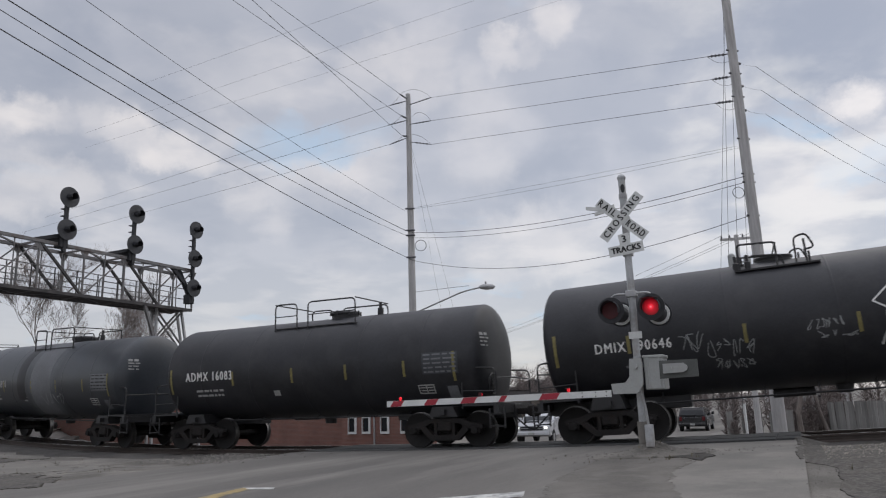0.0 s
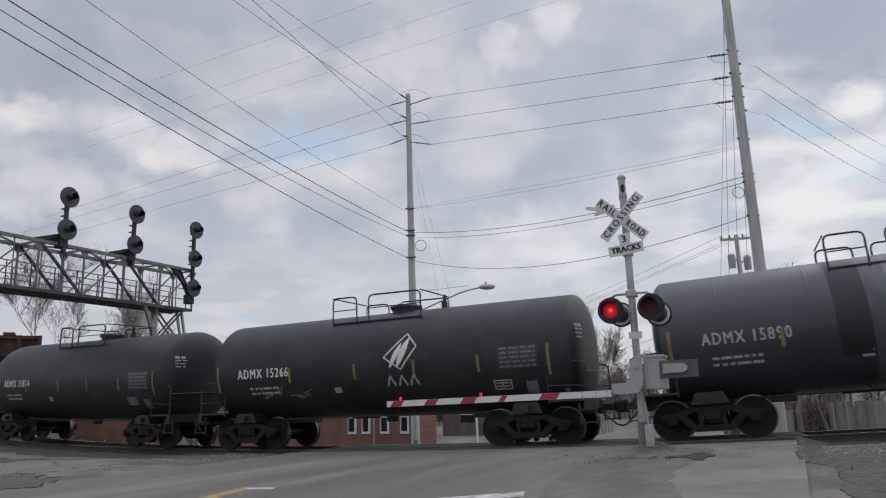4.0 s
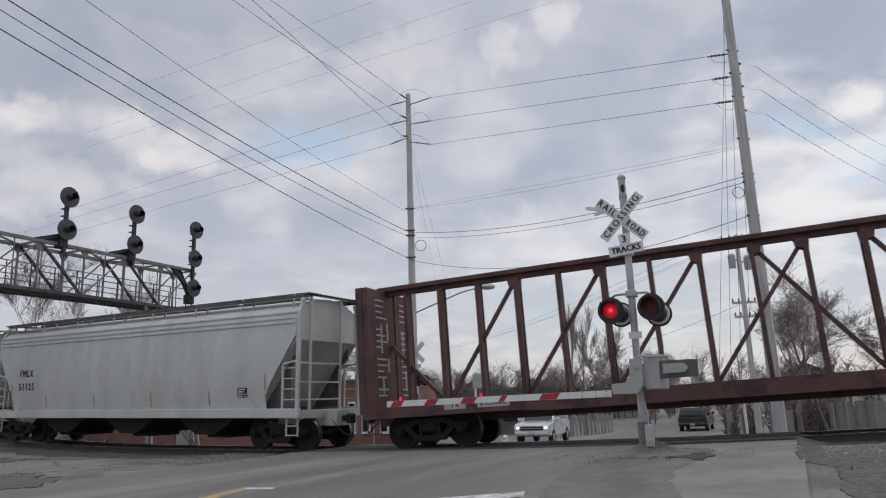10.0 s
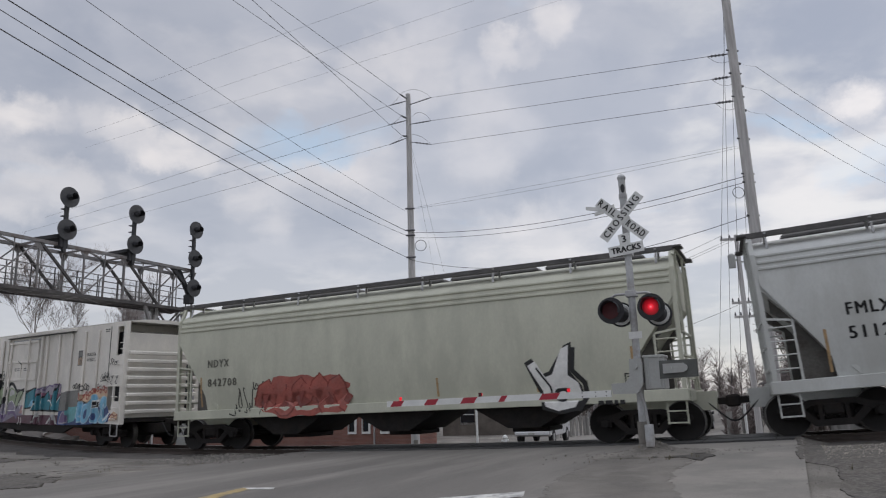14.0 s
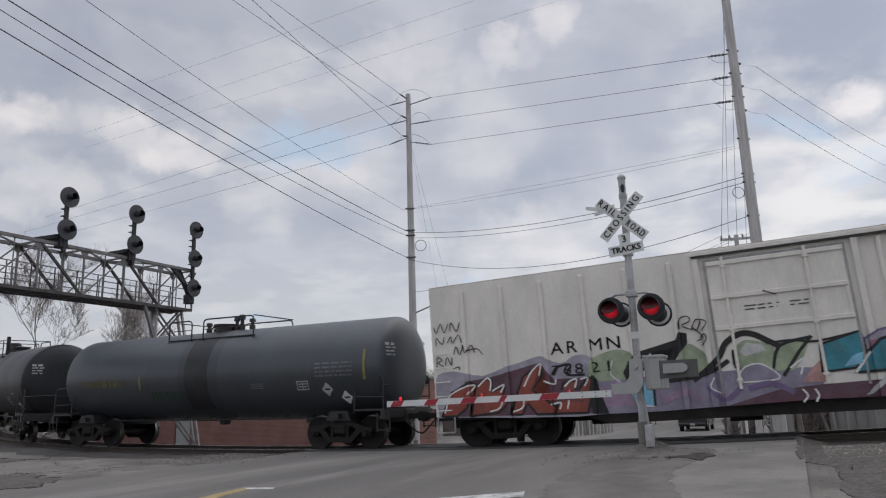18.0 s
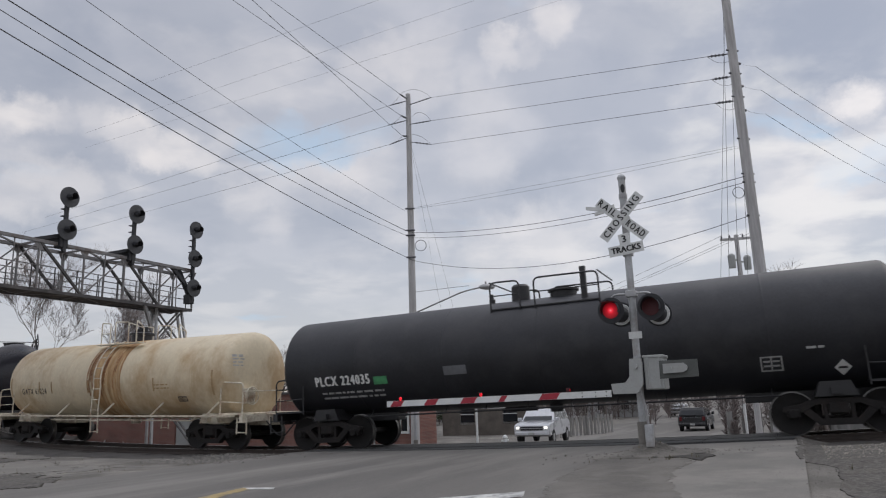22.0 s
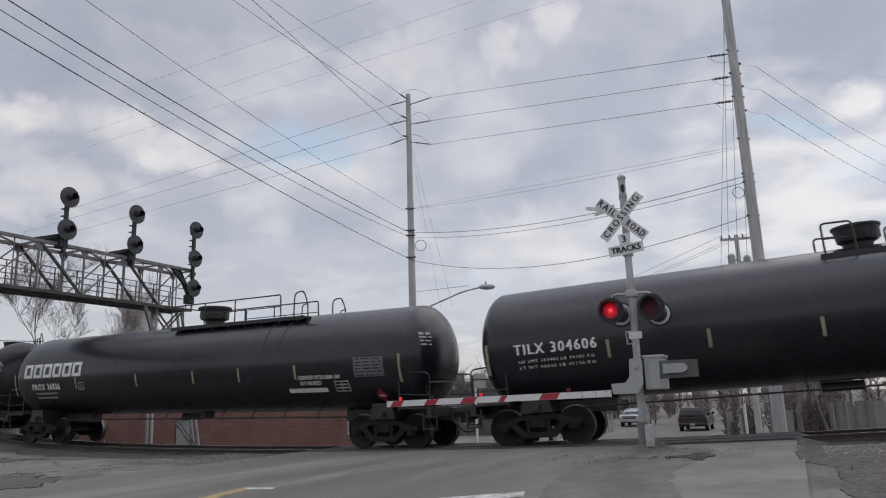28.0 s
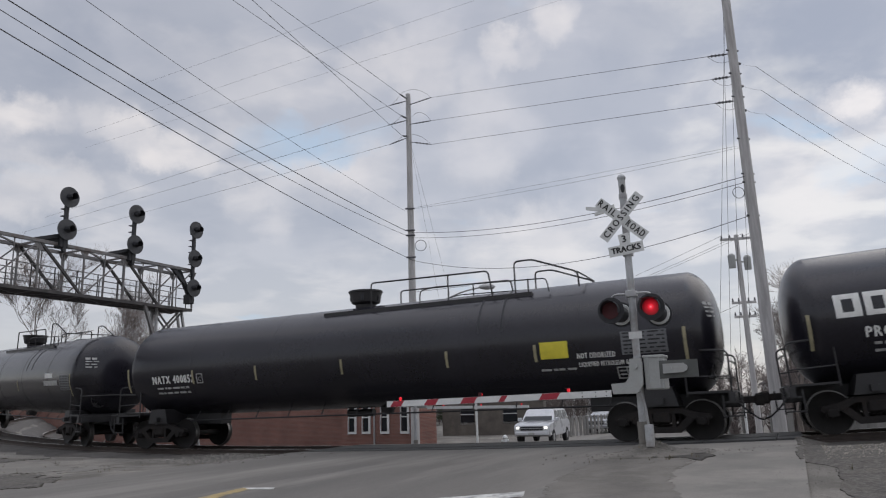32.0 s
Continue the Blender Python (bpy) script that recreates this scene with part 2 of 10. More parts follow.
M = dict(
    asphalt=material("asphalt", (0.122, 0.114, 0.103), 0.85, vary=0.24, scale=0.9, grain=60, bump=0.5, stain=(0.2, 0.188, 0.17), stain_amount=0.75, stain_scale=0.55, stretch=(0.16, 1, 1), turn=62),
    apron=material("broken_asphalt", (0.122, 0.113, 0.1), 0.92, vary=0.25, scale=1.5, grain=45, bump=0.8, stain=(0.175, 0.163, 0.146), stain_amount=0.7, stain_scale=1.6, bump_dist=0.012),
    dust=material("pale_road_dust", (0.165, 0.154, 0.136), 0.95, vary=0.2, scale=1.2, grain=50, bump=0.5, stain=(0.13, 0.124, 0.115), stain_amount=0.7, stain_scale=1.0),
    cinder=material("dark_cinder_gravel", (0.068, 0.061, 0.053), 0.95, vary=0.45, scale=3, grain=40, bump=0.8, stain=(0.17, 0.16, 0.145), stain_amount=0.6, stain_scale=16, bump_dist=0.012),
    concrete=material("worn_concrete", (0.19, 0.178, 0.16), 0.9, vary=0.22, scale=0.8, grain=50, bump=0.45, stain=(0.13, 0.124, 0.113), stain_amount=0.8, stain_scale=0.6),
    dirt=material("gravelly_dirt", (0.165, 0.154, 0.137), 0.95, vary=0.35, scale=0.9, grain=30, bump=0.9, stain=(0.09, 0.082, 0.07), stain_amount=0.8, stain_scale=0.7, bump_dist=0.02),
    ballast=material("ballast_stone", (0.085, 0.078, 0.072), 0.95, vary=0.3, scale=2, grain=25, bump=0.8, bump_dist=0.02),
    rail_top=material("polished_rail", (0.35, 0.33, 0.31), 0.3, metal=0.9, vary=0.15, scale=3),
    rail=material("rusty_rail", (0.055, 0.043, 0.037), 0.8, vary=0.3, scale=4, grain=60),
    tie=material("creosoted_timber", (0.045, 0.04, 0.036), 0.9, vary=0.35, scale=3, grain=50, stretch=(1, 6, 6), bump=0.6),
    tank_black=material("weathered_black_tank_paint", (0.021, 0.0215, 0.0255), 0.47, spec=0.42, rough_vary=0.06, vary=0.3, scale=0.7, grain=18, bump=0.06, stain=(0.04, 0.039, 0.042), stain_amount=0.55, stain_scale=0.9),
    tank_gloss=material("glossy_black_tank_paint", (0.0165, 0.0155, 0.0215), 0.24, spec=0.55, rough_vary=0.02, vary=0.25, scale=0.6, grain=14, bump=0.03, stain=(0.02, 0.02, 0.024), stain_amount=0.35, stain_scale=0.7),
    tank_grey=material("faded_grey_black_tank_paint", (0.03, 0.035, 0.043), 0.4, spec=0.7, rough_vary=0.06, vary=0.25, scale=0.6, grain=16, bump=0.06, stain=(0.03, 0.033, 0.038), stain_amount=0.7, stain_scale=0.5),
    tank_slate=material("slate_grey_tank_paint", (0.034, 0.042, 0.053), 0.38, spec=0.8, rough_vary=0.06, vary=0.25, scale=0.6, grain=16, bump=0.05, stain=(0.035, 0.04, 0.042), stain_amount=0.7, stain_scale=0.5),
    tank_mid=material("worn_grey_tank_paint", (0.095, 0.101, 0.11), 0.5, vary=0.3, scale=0.9, grain=16, bump=0.05, stain=(0.05, 0.055, 0.06), stain_amount=0.7, stain_scale=1.2, stretch=(1.5, 1, 0.5)),
    tank_pale=material("pale_patch_tank_paint", (0.15, 0.155, 0.165), 0.55, vary=0.25, scale=0.9, grain=16, bump=0.05),
    tank_cream=material("rust_stained_cream_paint", (0.64, 0.545, 0.385), 0.55, vary=0.12, scale=0.45, grain=12, bump=0.05, stain=(0.37, 0.225, 0.095), stain_amount=0.72, stain_scale=0.42, stretch=(1.0, 1, 0.7)),
    rust=material("rust_streaks", (0.4, 0.24, 0.11), 0.8, vary=0.3, scale=2.5, grain=20, bump=0.1, stain=(0.55, 0.44, 0.27), stain_amount=0.85, stain_scale=2.2, stretch=(3.0, 1, 0.22)),
    cream_steel=material("cream_painted_steel", (0.62, 0.57, 0.46), 0.6, vary=0.2, scale=2, grain=30, stain=(0.25, 0.13, 0.07), stain_amount=0.6, stain_scale=3),
    truck=material("oily_cast_steel", (0.02, 0.018, 0.0175), 0.75, spec=0.22, vary=0.4, scale=3, grain=30, bump=0.4, stain=(0.03, 0.023, 0.019), stain_amount=0.5, stain_scale=2.5),
    wheel=material("wheel_steel", (0.021, 0.0195, 0.019), 0.65, spec=0.25, metal=0.2, vary=0.3, scale=4, grain=40),
    tread=material("polished_wheel_tread", (0.16, 0.155, 0.15), 0.4, metal=0.9, vary=0.2, scale=5),
    black_steel=material("black_painted_steel", (0.023, 0.0225, 0.024), 0.5, vary=0.3, scale=3, grain=40),
    brown=material("weathered_boxcar_red_paint", (0.1, 0.046, 0.042), 0.7, vary=0.3, scale=1.2, grain=25, bump=0.15, stain=(0.036, 0.021, 0.021), stain_amount=0.8, stain_scale=1.3),
    hopper=material("dusty_light_grey_paint", (0.52, 0.535, 0.52), 0.6, vary=0.1, scale=0.7, grain=20, bump=0.06, stain=(0.4, 0.405, 0.38), stain_amount=0.6, stain_scale=0.6, stretch=(1.4, 1, 0.5)),
    hopper_tan=material("dusty_beige_grey_paint", (0.5, 0.505, 0.415), 0.6, vary=0.1, scale=0.7, grain=20, bump=0.06, stain=(0.38, 0.385, 0.315), stain_amount=0.6, stain_scale=0.6, stretch=(1.4, 1, 0.5)),
    roofwalk=material("galvanised_running_board", (0.1, 0.097, 0.095), 0.7, metal=0.3, vary=0.3, scale=3, grain=40),
    shade_grime=material("grimy_brown_grey_paint", (0.13, 0.125, 0.115), 0.8, vary=0.3, scale=1.5, grain=20, bump=0.1, stain=(0.06, 0.05, 0.045), stain_amount=0.7, stain_scale=1.5),
    reefer=material("dirty_white_paint", (0.73, 0.7, 0.645), 0.55, vary=0.1, scale=0.9, grain=20, bump=0.06, stain=(0.55, 0.535, 0.5), stain_amount=0.45, stain_scale=0.8, stretch=(1.3, 1, 0.5)),
    white=material("white_lettering_paint", (0.72, 0.72, 0.7), 0.6, vary=0.12, scale=6, grain=60, bump=0),
    dull_white=material("worn_white_lettering_paint", (0.4, 0.4, 0.39), 0.7, vary=0.25, scale=8, grain=60, bump=0),
    black=material("black_lettering_paint", (0.015, 0.015, 0.016), 0.6, vary=0.15, scale=6, bump=0),
    yellow=material("yellow_reflective_tape", (0.2, 0.17, 0.06), 0.5, vary=0.25, scale=6, bump=0),
    pale_tape=material("pale_reflective_tape", (0.3, 0.27, 0.17), 0.5, vary=0.25, scale=6, bump=0),
    yellow_sign=material("yellow_placard", (0.72, 0.62, 0.06), 0.5, vary=0.1, scale=4, bump=0),
    green=material("green_stencil_paint", (0.07, 0.28, 0.12), 0.6, vary=0.25, scale=4, bump=0),
    orange=material("faded_orange_tape", (0.36, 0.24, 0.12), 0.6, vary=0.25, scale=6, bump=0),
    galv=material("galvanised_steel", (0.38, 0.38, 0.385), 0.5, metal=0.35, vary=0.18, scale=3, grain=40, stain=(0.25, 0.24, 0.23), stain_amount=0.5, stain_scale=4),
    silver=material("dull_silver_paint", (0.42, 0.43, 0.44), 0.55, metal=0.2, vary=0.18, scale=2.5, grain=40, stain=(0.22, 0.19, 0.16), stain_amount=0.6, stain_scale=2),
    grey_box=material("grey_cabinet_paint", (0.36, 0.37, 0.36), 0.55, vary=0.12, scale=3, grain=40, stain=(0.24, 0.23, 0.22), stain_amount=0.4, stain_scale=3),
    sign_white=material("white_reflective_sign", (0.66, 0.67, 0.66), 0.5, vary=0.08, scale=5, bump=0),
    red_tape=material("red_reflective_tape", (0.34, 0.022, 0.04), 0.45, vary=0.15, scale=6, bump=0),
    lens_lit=material("lit_red_lens", (0.75, 0.012, 0.025), 0.3, vary=0.0, scale=5, bump=0, emit=0.65),
    lens_glow=lamp_lens_material("glowing_red_lens"),
    lens_dark=material("dark_red_lens", (0.06, 0.004, 0.007), 0.6, vary=0.1, scale=5, bump=0),
    pole_wood=material("weathered_pole_wood", (0.47, 0.46, 0.455), 0.9, vary=0.2, scale=1.5, grain=30, stretch=(5, 5, 0.4), bump=0.5, stain=(0.3, 0.29, 0.285), stain_amount=0.6, stain_scale=1.2),
    wire=material("black_cable", (0.05, 0.05, 0.054), 0.6, vary=0.1, scale=4, bump=0),
    insul=material("grey_insulator", (0.1, 0.1, 0.11), 0.4, vary=0.1, scale=4, bump=0),
    bark=material("grey_bark", (0.17, 0.145, 0.13), 0.95, vary=0.3, scale=4, grain=30, stretch=(3, 3, 0.6), bump=0.6),
    twig=material("bare_twigs", (0.2, 0.17, 0.16), 0.95, vary=0.3, scale=2, grain=30, bump=0),
    evergreen=material("dull_evergreen_foliage", (0.045, 0.055, 0.03), 0.9, vary=0.4, scale=1.5, grain=10, bump=0),
    plaster=material("pale_wall_siding", (0.5, 0.5, 0.5), 0.8, vary=0.1, scale=1, grain=20),
    tan_wall=material("tan_wall_siding", (0.34, 0.29, 0.23), 0.85, vary=0.15, scale=1, grain=20),
    roof=material("grey_shingle_roof", (0.09, 0.085, 0.085), 0.9, vary=0.25, scale=2, grain=20),
    timber=material("grey_fence_boards", (0.22, 0.215, 0.205), 0.9, vary=0.2, scale=2, grain=30, stretch=(4, 4, 0.5), per_object=0.25),
    rubber=material("tyre_rubber", (0.02, 0.02, 0.021), 0.85, vary=0.2, scale=6),
    car_white=material("white_car_paint", (0.58, 0.59, 0.61), 0.3, vary=0.04, scale=1, bump=0, coat=0.5),
    mud=material("dark_damp_mud", (0.04, 0.036, 0.031), 0.8, vary=0.4, scale=5, grain=40, bump=0.4),
    pebble=material("pale_pebbles", (0.26, 0.24, 0.205), 0.9, vary=0.5, scale=9, grain=60, bump=0.2),
    car_black=material("black_car_paint", (0.015, 0.016, 0.018), 0.25, vary=0.05, scale=1, bump=0, coat=0.6),
    car_silver=material("silver_car_paint", (0.36, 0.37, 0.38), 0.3, metal=0.4, vary=0.05, scale=1, bump=0, coat=0.5),
    headlamp=material("lit_headlamp", (1.0, 0.97, 0.9), 0.2, vary=0, scale=1, bump=0, emit=1.3),
    tail=material("red_tail_lamp", (0.1, 0.008, 0.01), 0.3, vary=0.05, scale=3, bump=0),
    line_yellow=material("worn_yellow_road_paint", (0.33, 0.25, 0.11), 0.85, vary=0.3, scale=3, grain=30, stain=(0.13, 0.125, 0.115), stain_amount=0.8, stain_scale=4),
    line_white=material("worn_white_road_paint", (0.5, 0.5, 0.48), 0.85, vary=0.25, scale=3, grain=30, stain=(0.14, 0.135, 0.13), stain_amount=0.7, stain_scale=4),
    glass=glass_material("dark_window_glass"),
    mesh_net=material("truss_grey_steel", (0.2, 0.198, 0.2), 0.65, metal=0.2, vary=0.25, scale=3, grain=40, stain=(0.09, 0.055, 0.04), stain_amount=0.6, stain_scale=3),
    signal_black=material("flat_black_signal_paint", (0.025, 0.026, 0.03), 0.65, vary=0.2, scale=4),
    timber_crossing=material("rubber_crossing_panel", (0.05, 0.05, 0.05), 0.85, vary=0.3, scale=3, grain=40),
)
# ---- mesh helpers ----
def mesh_ob(name, bm, mat, smooth=False):
    me = bpy.data.meshes.new(name)
    bm.normal_update()
    bm.to_mesh(me)
    bm.free()
    mats = mat if isinstance(mat, (list, tuple)) else [mat]
    for m in mats:
        me.materials.append(m)
    if smooth:
        me.polygons.foreach_set("use_smooth", [True] * len(me.polygons))
        me.set_sharp_from_angle(angle=radians(38))
    return new(name, me)


def part(name, bm, mat, parent, label="", smooth=False):
    ob = mesh_ob(name, bm, mat, smooth)
    ob.parent = parent
    if label:
        ob["label"] = label
    return ob


def thing(name, label, category, m=None, group="", kind=""):
    ob = new(name)
    ob.empty_display_size = 0.2
    if m is not None:
        ob.matrix_basis = m
    return tagged(ob, label, category, group, kind)


def share(ob, parent, m):
    """Another piece on the same mesh."""
    o = new(ob.name.split(".")[0], ob.data)
    o.parent = parent
    o.matrix_basis = m
    if "label" in ob:
        o["label"] = ob["label"]
    return o


def B():
    return bmesh.new()


def box(bm, x0, x1, y0, y1, z0, z1, m=None, bev=0.0):
    vs = [bm.verts.new((x, y, z)) for x in (x0, x1) for y in (y0, y1) for z in (z0, z1)]
    fs = [bm.faces.new([vs[i] for i in f]) for f in ((0, 1, 3, 2), (4, 6, 7, 5), (0, 4, 5, 1), (2, 3, 7, 6), (0, 2, 6, 4), (1, 5, 7, 3))]
    if bev:
        es = list({e for f in fs for e in f.edges})
        r = bmesh.ops.bevel(bm, geom=es, offset=bev, segments=1, affect="EDGES")
        vs = list({v for f in r["faces"] for v in f.verts} | {v for v in vs if v.is_valid})
    if m is not None:
        for v in vs:
            v.co = m @ v.co
    return vs


def frame_along(p0, p1, up=Vector((0, 0, 1))):
    d = (Vector(p1) - Vector(p0)).normalized()
    a = d.cross(up)
    if a.length < 1e-4:
        a = d.cross(Vector((0, 1, 0)))
    a.normalize()
    return d, a, a.cross(d)


def bar(bm, p0, p1, w, h=None):
    """A rectangular bar from p0 to p1: w across, h in height."""
    h = w if h is None else h
    p0, p1 = Vector(p0), Vector(p1)
    d, a, b = frame_along(p0, p1)
    ring = [(-w / 2, -h / 2), (w / 2, -h / 2), (w / 2, h / 2), (-w / 2, h / 2)]
    lo = [bm.verts.new(p0 + a * x + b * y) for x, y in ring]
    hi = [bm.verts.new(p1 + a * x + b * y) for x, y in ring]
    for i in range(4):
        bm.faces.new((lo[i], lo[(i + 1) % 4], hi[(i + 1) % 4], hi[i]))
    bm.faces.new(lo[::-1]); bm.faces.new(hi)


def rod(bm, p0, p1, r, seg=8, r1=None):
    r1 = r if r1 is None else r1
    p0, p1 = Vector(p0), Vector(p1)
    d, a, b = frame_along(p0, p1)
    cs = [(math.cos(2 * math.pi * i / seg), math.sin(2 * math.pi * i / seg)) for i in range(seg)]
    lo = [bm.verts.new(p0 + (a * x + b * y) * r) for x, y in cs]
    hi = [bm.verts.new(p1 + (a * x + b * y) * r1) for x, y in cs]
    for i in range(seg):
        bm.faces.new((lo[i], lo[(i + 1) % seg], hi[(i + 1) % seg], hi[i]))
    bm.faces.new(lo[::-1]); bm.faces.new(hi)


def pipe(bm, pts, r, seg=6, r1=None):
    """One connected tube through the points."""
    pts = [Vector(p) for p in pts]
    pts = [p for i, p in enumerate(pts) if i == 0 or (p - pts[i - 1]).length > 1e-5]
    n = len(pts)
    rings = []
    side = None
    for i, p in enumerate(pts):
        d = (pts[min(i + 1, n - 1)] - pts[max(i - 1, 0)]).normalized()
        if side is None:
            _, side, _ = frame_along(pts[0], pts[1])
        side = (side - d * side.dot(d)).normalized()
        up = side.cross(d)
        k = r if r1 is None else r + (r1 - r) * i / (n - 1)
        rings.append([bm.verts.new(p + (side * math.cos(2 * math.pi * j / seg) + up * math.sin(2 * math.pi * j / seg)) * k) for j in range(seg)])
    for a, b in zip(rings[:-1], rings[1:]):
        for j in range(seg):
            bm.faces.new((a[j], a[(j + 1) % seg], b[(j + 1) % seg], b[j]))
    bm.faces.new(rings[0][::-1]); bm.faces.new(rings[-1])


def rounded(pts, rad, steps=4):
    """A polyline with its inner corners rounded."""
    pts = [Vector(p) for p in pts]
    out = [pts[0]]
    for a, b, c in zip(pts[:-2], pts[1:-1], pts[2:]):
        k = min(rad, (a - b).length / 2, (c - b).length / 2)
        p, q = b + (a - b).normalized() * k, b + (c - b).normalized() * k
        for i in range(steps + 1):
            t = i / steps
            out.append(p * (1 - t) ** 2 + b * 2 * t * (1 - t) + q * t * t)
    return out + [pts[-1]]


def lathe_x(bm, profile, seg=32, y=0.0, z=0.0, a0=0.0, a1=2 * math.pi):
    """Turn (x, r) pairs about an axis along x."""
    rings = []
    full = abs(a1 - a0 - 2 * math.pi) < 1e-6
    n = seg if full else seg + 1
    for x, r in profile:
        if r < 1e-5:
            rings.append([bm.verts.new((x, y, z))] * n)
        else:
            rings.append([bm.verts.new((x, y + r * math.sin(a0 + (a1 - a0) * i / seg), z + r * math.cos(a0 + (a1 - a0) * i / seg))) for i in range(n)])
    for p, q in zip(rings[:-1], rings[1:]):
        for i in range(n if full else n - 1):
            j = (i + 1) % n
            vs = []
            for v in (p[i], p[j], q[j], q[i]):
                if v not in vs:
                    vs.append(v)
            if len(vs) > 2:
                bm.faces.new(vs)
    return rings


def lathe_z(bm, profile, seg=24, x=0.0, y=0.0):
    rings = []
    for r, z in profile:
        if r < 1e-5:
            rings.append([bm.verts.new((x, y, z))] * seg)
        else:
            rings.append([bm.verts.new((x + r * math.cos(2 * math.pi * i / seg), y + r * math.sin(2 * math.pi * i / seg), z)) for i in range(seg)])
    for p, q in zip(rings[:-1], rings[1:]):
        for i in range(seg):
            j = (i + 1) % seg
            vs = []
            for v in (p[i], p[j], q[j], q[i]):
                if v not in vs:
                    vs.append(v)
            if len(vs) > 2:
                bm.faces.new(vs)


def slab(bm, pts, y0, y1):
    """A flat outline of (x, z) points made solid between y0 and y1."""
    lo = [bm.verts.new((x, y0, z)) for x, z in pts]
    hi = [bm.verts.new((x, y1, z)) for x, z in pts]
    n = len(pts)
    bm.faces.new(lo); bm.faces.new(hi[::-1])
    for i in range(n):
        bm.faces.new((lo[i], hi[i], hi[(i + 1) % n], lo[(i + 1) % n]))


def lettering(name, text, size, mat, parent, m, width=None, wrap=None, bold=0.0, depth=0.003, label="", spacing=1.0):
    """Words as a thin mesh. m carries the text's x and y axes; wrap maps each point after that."""
    cu = bpy.data.curves.new(name, "FONT")
    cu.body, cu.size, cu.extrude = text, size, depth
    cu.space_character = spacing
    cu.align_x, cu.align_y, cu.resolution_u = "CENTER", "CENTER", 2
    tmp = bpy.data.objects.new(name, cu)
    me = bpy.data.meshes.new_from_object(tmp)
    bpy.data.objects.remove(tmp)
    bpy.data.curves.remove(cu)
    me.materials.clear()
    me.materials.append(mat)
    xs = [v.co.x for v in me.vertices]
    k = width / (max(xs) - min(xs)) if width and xs else 1.0
    base = [Vector((v.co.x * k, v.co.y, v.co.z)) for v in me.vertices]
    if bold:                   # heavier strokes: the letters laid three times, a hair apart
        faces = [tuple(p.vertices) for p in me.polygons]
        shifts = ((-bold * 2, 0, 0), (bold * 2, 0, 0.0008), (0, bold * 1.5, 0.0016))
        verts = [c + Vector(d) for d in shifts for c in base]
        bpy.data.meshes.remove(me)
        me = bpy.data.meshes.new(name)
        me.from_pydata([tuple(v) for v in verts], [], [tuple(i + len(base) * j for i in f) for j in range(3) for f in faces])
        me.materials.append(mat)
        base = verts
    for v, c in zip(me.vertices, base):
        c = m @ c
        v.co = wrap(c) if wrap else c
    ob = new(name, me)
    ob.parent = parent
    if label:
        ob["label"] = label
    return ob


# ---- plan: the railway's line and the ground's height ----
U, NN = Vector((0.90081, -0.43421)), Vector((0.43421, 0.90081))
TRACK_D, BEND, SAG, MID, GRADE = 18.23, 0.001827, 0.001382, -14.04, 0.00062
SPEED0, SLOWING = 7.0566, -0.00912      # train: m/s at the start, m/s per s


def sideways(s):
    d, e = abs(s - MID), max(0.0, MID - s)
    tight = 0.000286 * (e ** 3 if e < 30 else 27000 + 2700 * (e - 30))
    return BEND * (d * d if d < 45 else 2025 + 90 * (d - 45)) + tight


def sag(s):
    d = s - MID
    return SAG * 1200 * (1 - math.exp(-d * d / 1200)) + GRADE * max(-60, min(60, s)) + 0.0009 * max(0.0, min(d, 26) - 10) ** 2


def dip(q):
    """Beyond the nearest track the ground falls away from the viewer."""
    return 0.1 * max(0.0, min(q - 1.3, 10.5)) + 0.25 * max(0.0, min(1.0, (q - 11.8) / 24))


def ease(a, b, x):
    t = max(0.0, min(1.0, (x - a) / (b - a)))
    return t * t * (3 - 2 * t)


def rise(s, q):
    """The line's own height; on its left arm the ground beyond the nearest track lies lower."""
    return sag(s) * (1 - ease(1.3, 5.5, q) if s < MID else 1.0)


def on_track(s, off=0.0, h=0.0):
    """A point s along the line, off metres beyond its centre, h above the rail's top."""
    p = U * s + NN * (TRACK_D + sideways(s) + off)
    return Vector((p.x, p.y, rise(s, off) - dip(off) + h))


def along_across(x, y):
    s = x * U.x + y * U.y
    return s, x * NN.x + y * NN.y - TRACK_D - sideways(s)


ROAD_L, ROAD_R, PATH_R = -12.5, -3.2, 0.0


def level(x, y):
    """Height of the made ground: road, pavement and the land round them."""
    s, q = along_across(x, y)
    z = rise(max(-60, min(45, s)), q) * ease(-13, -4.5, q) * (1 - ease(10, 24, q))
    z -= dip(q)
    return z


def land(x, y):
    """Height of the ground sheet: as level(), but sunk under the tracks' ballast away from the road."""
    s, q = along_across(x, y)
    off_road = max(ease(PATH_R, PATH_R + 0.8, s), ease(ROAD_L - 0.3, ROAD_L - 1.4, s))
    bed = ease(-4.2, -2.6, q) * (1 - ease(11.5, 13, q))
    return level(x, y) - 0.03 - 0.22 * bed * off_road


def at_sq(s, q, h=0.0):
    p = U * s + NN * (TRACK_D + sideways(s) + q)
    return Vector((p.x, p.y, level(p.x, p.y) + h))


def spread(a, b, fine, reach, grow):
    """Steps from a to b of the given fineness, then growing outwards."""
    v, x, st = [a], a, fine
    while x < b - 1e-6:
        x += fine
        v.append(x)
    while v[-1] < reach:
        st *= grow
        v.append(v[-1] + st)
    st = fine
    while v[0] > -reach:
        st *= grow
        v.insert(0, v[0] - st)
    return v


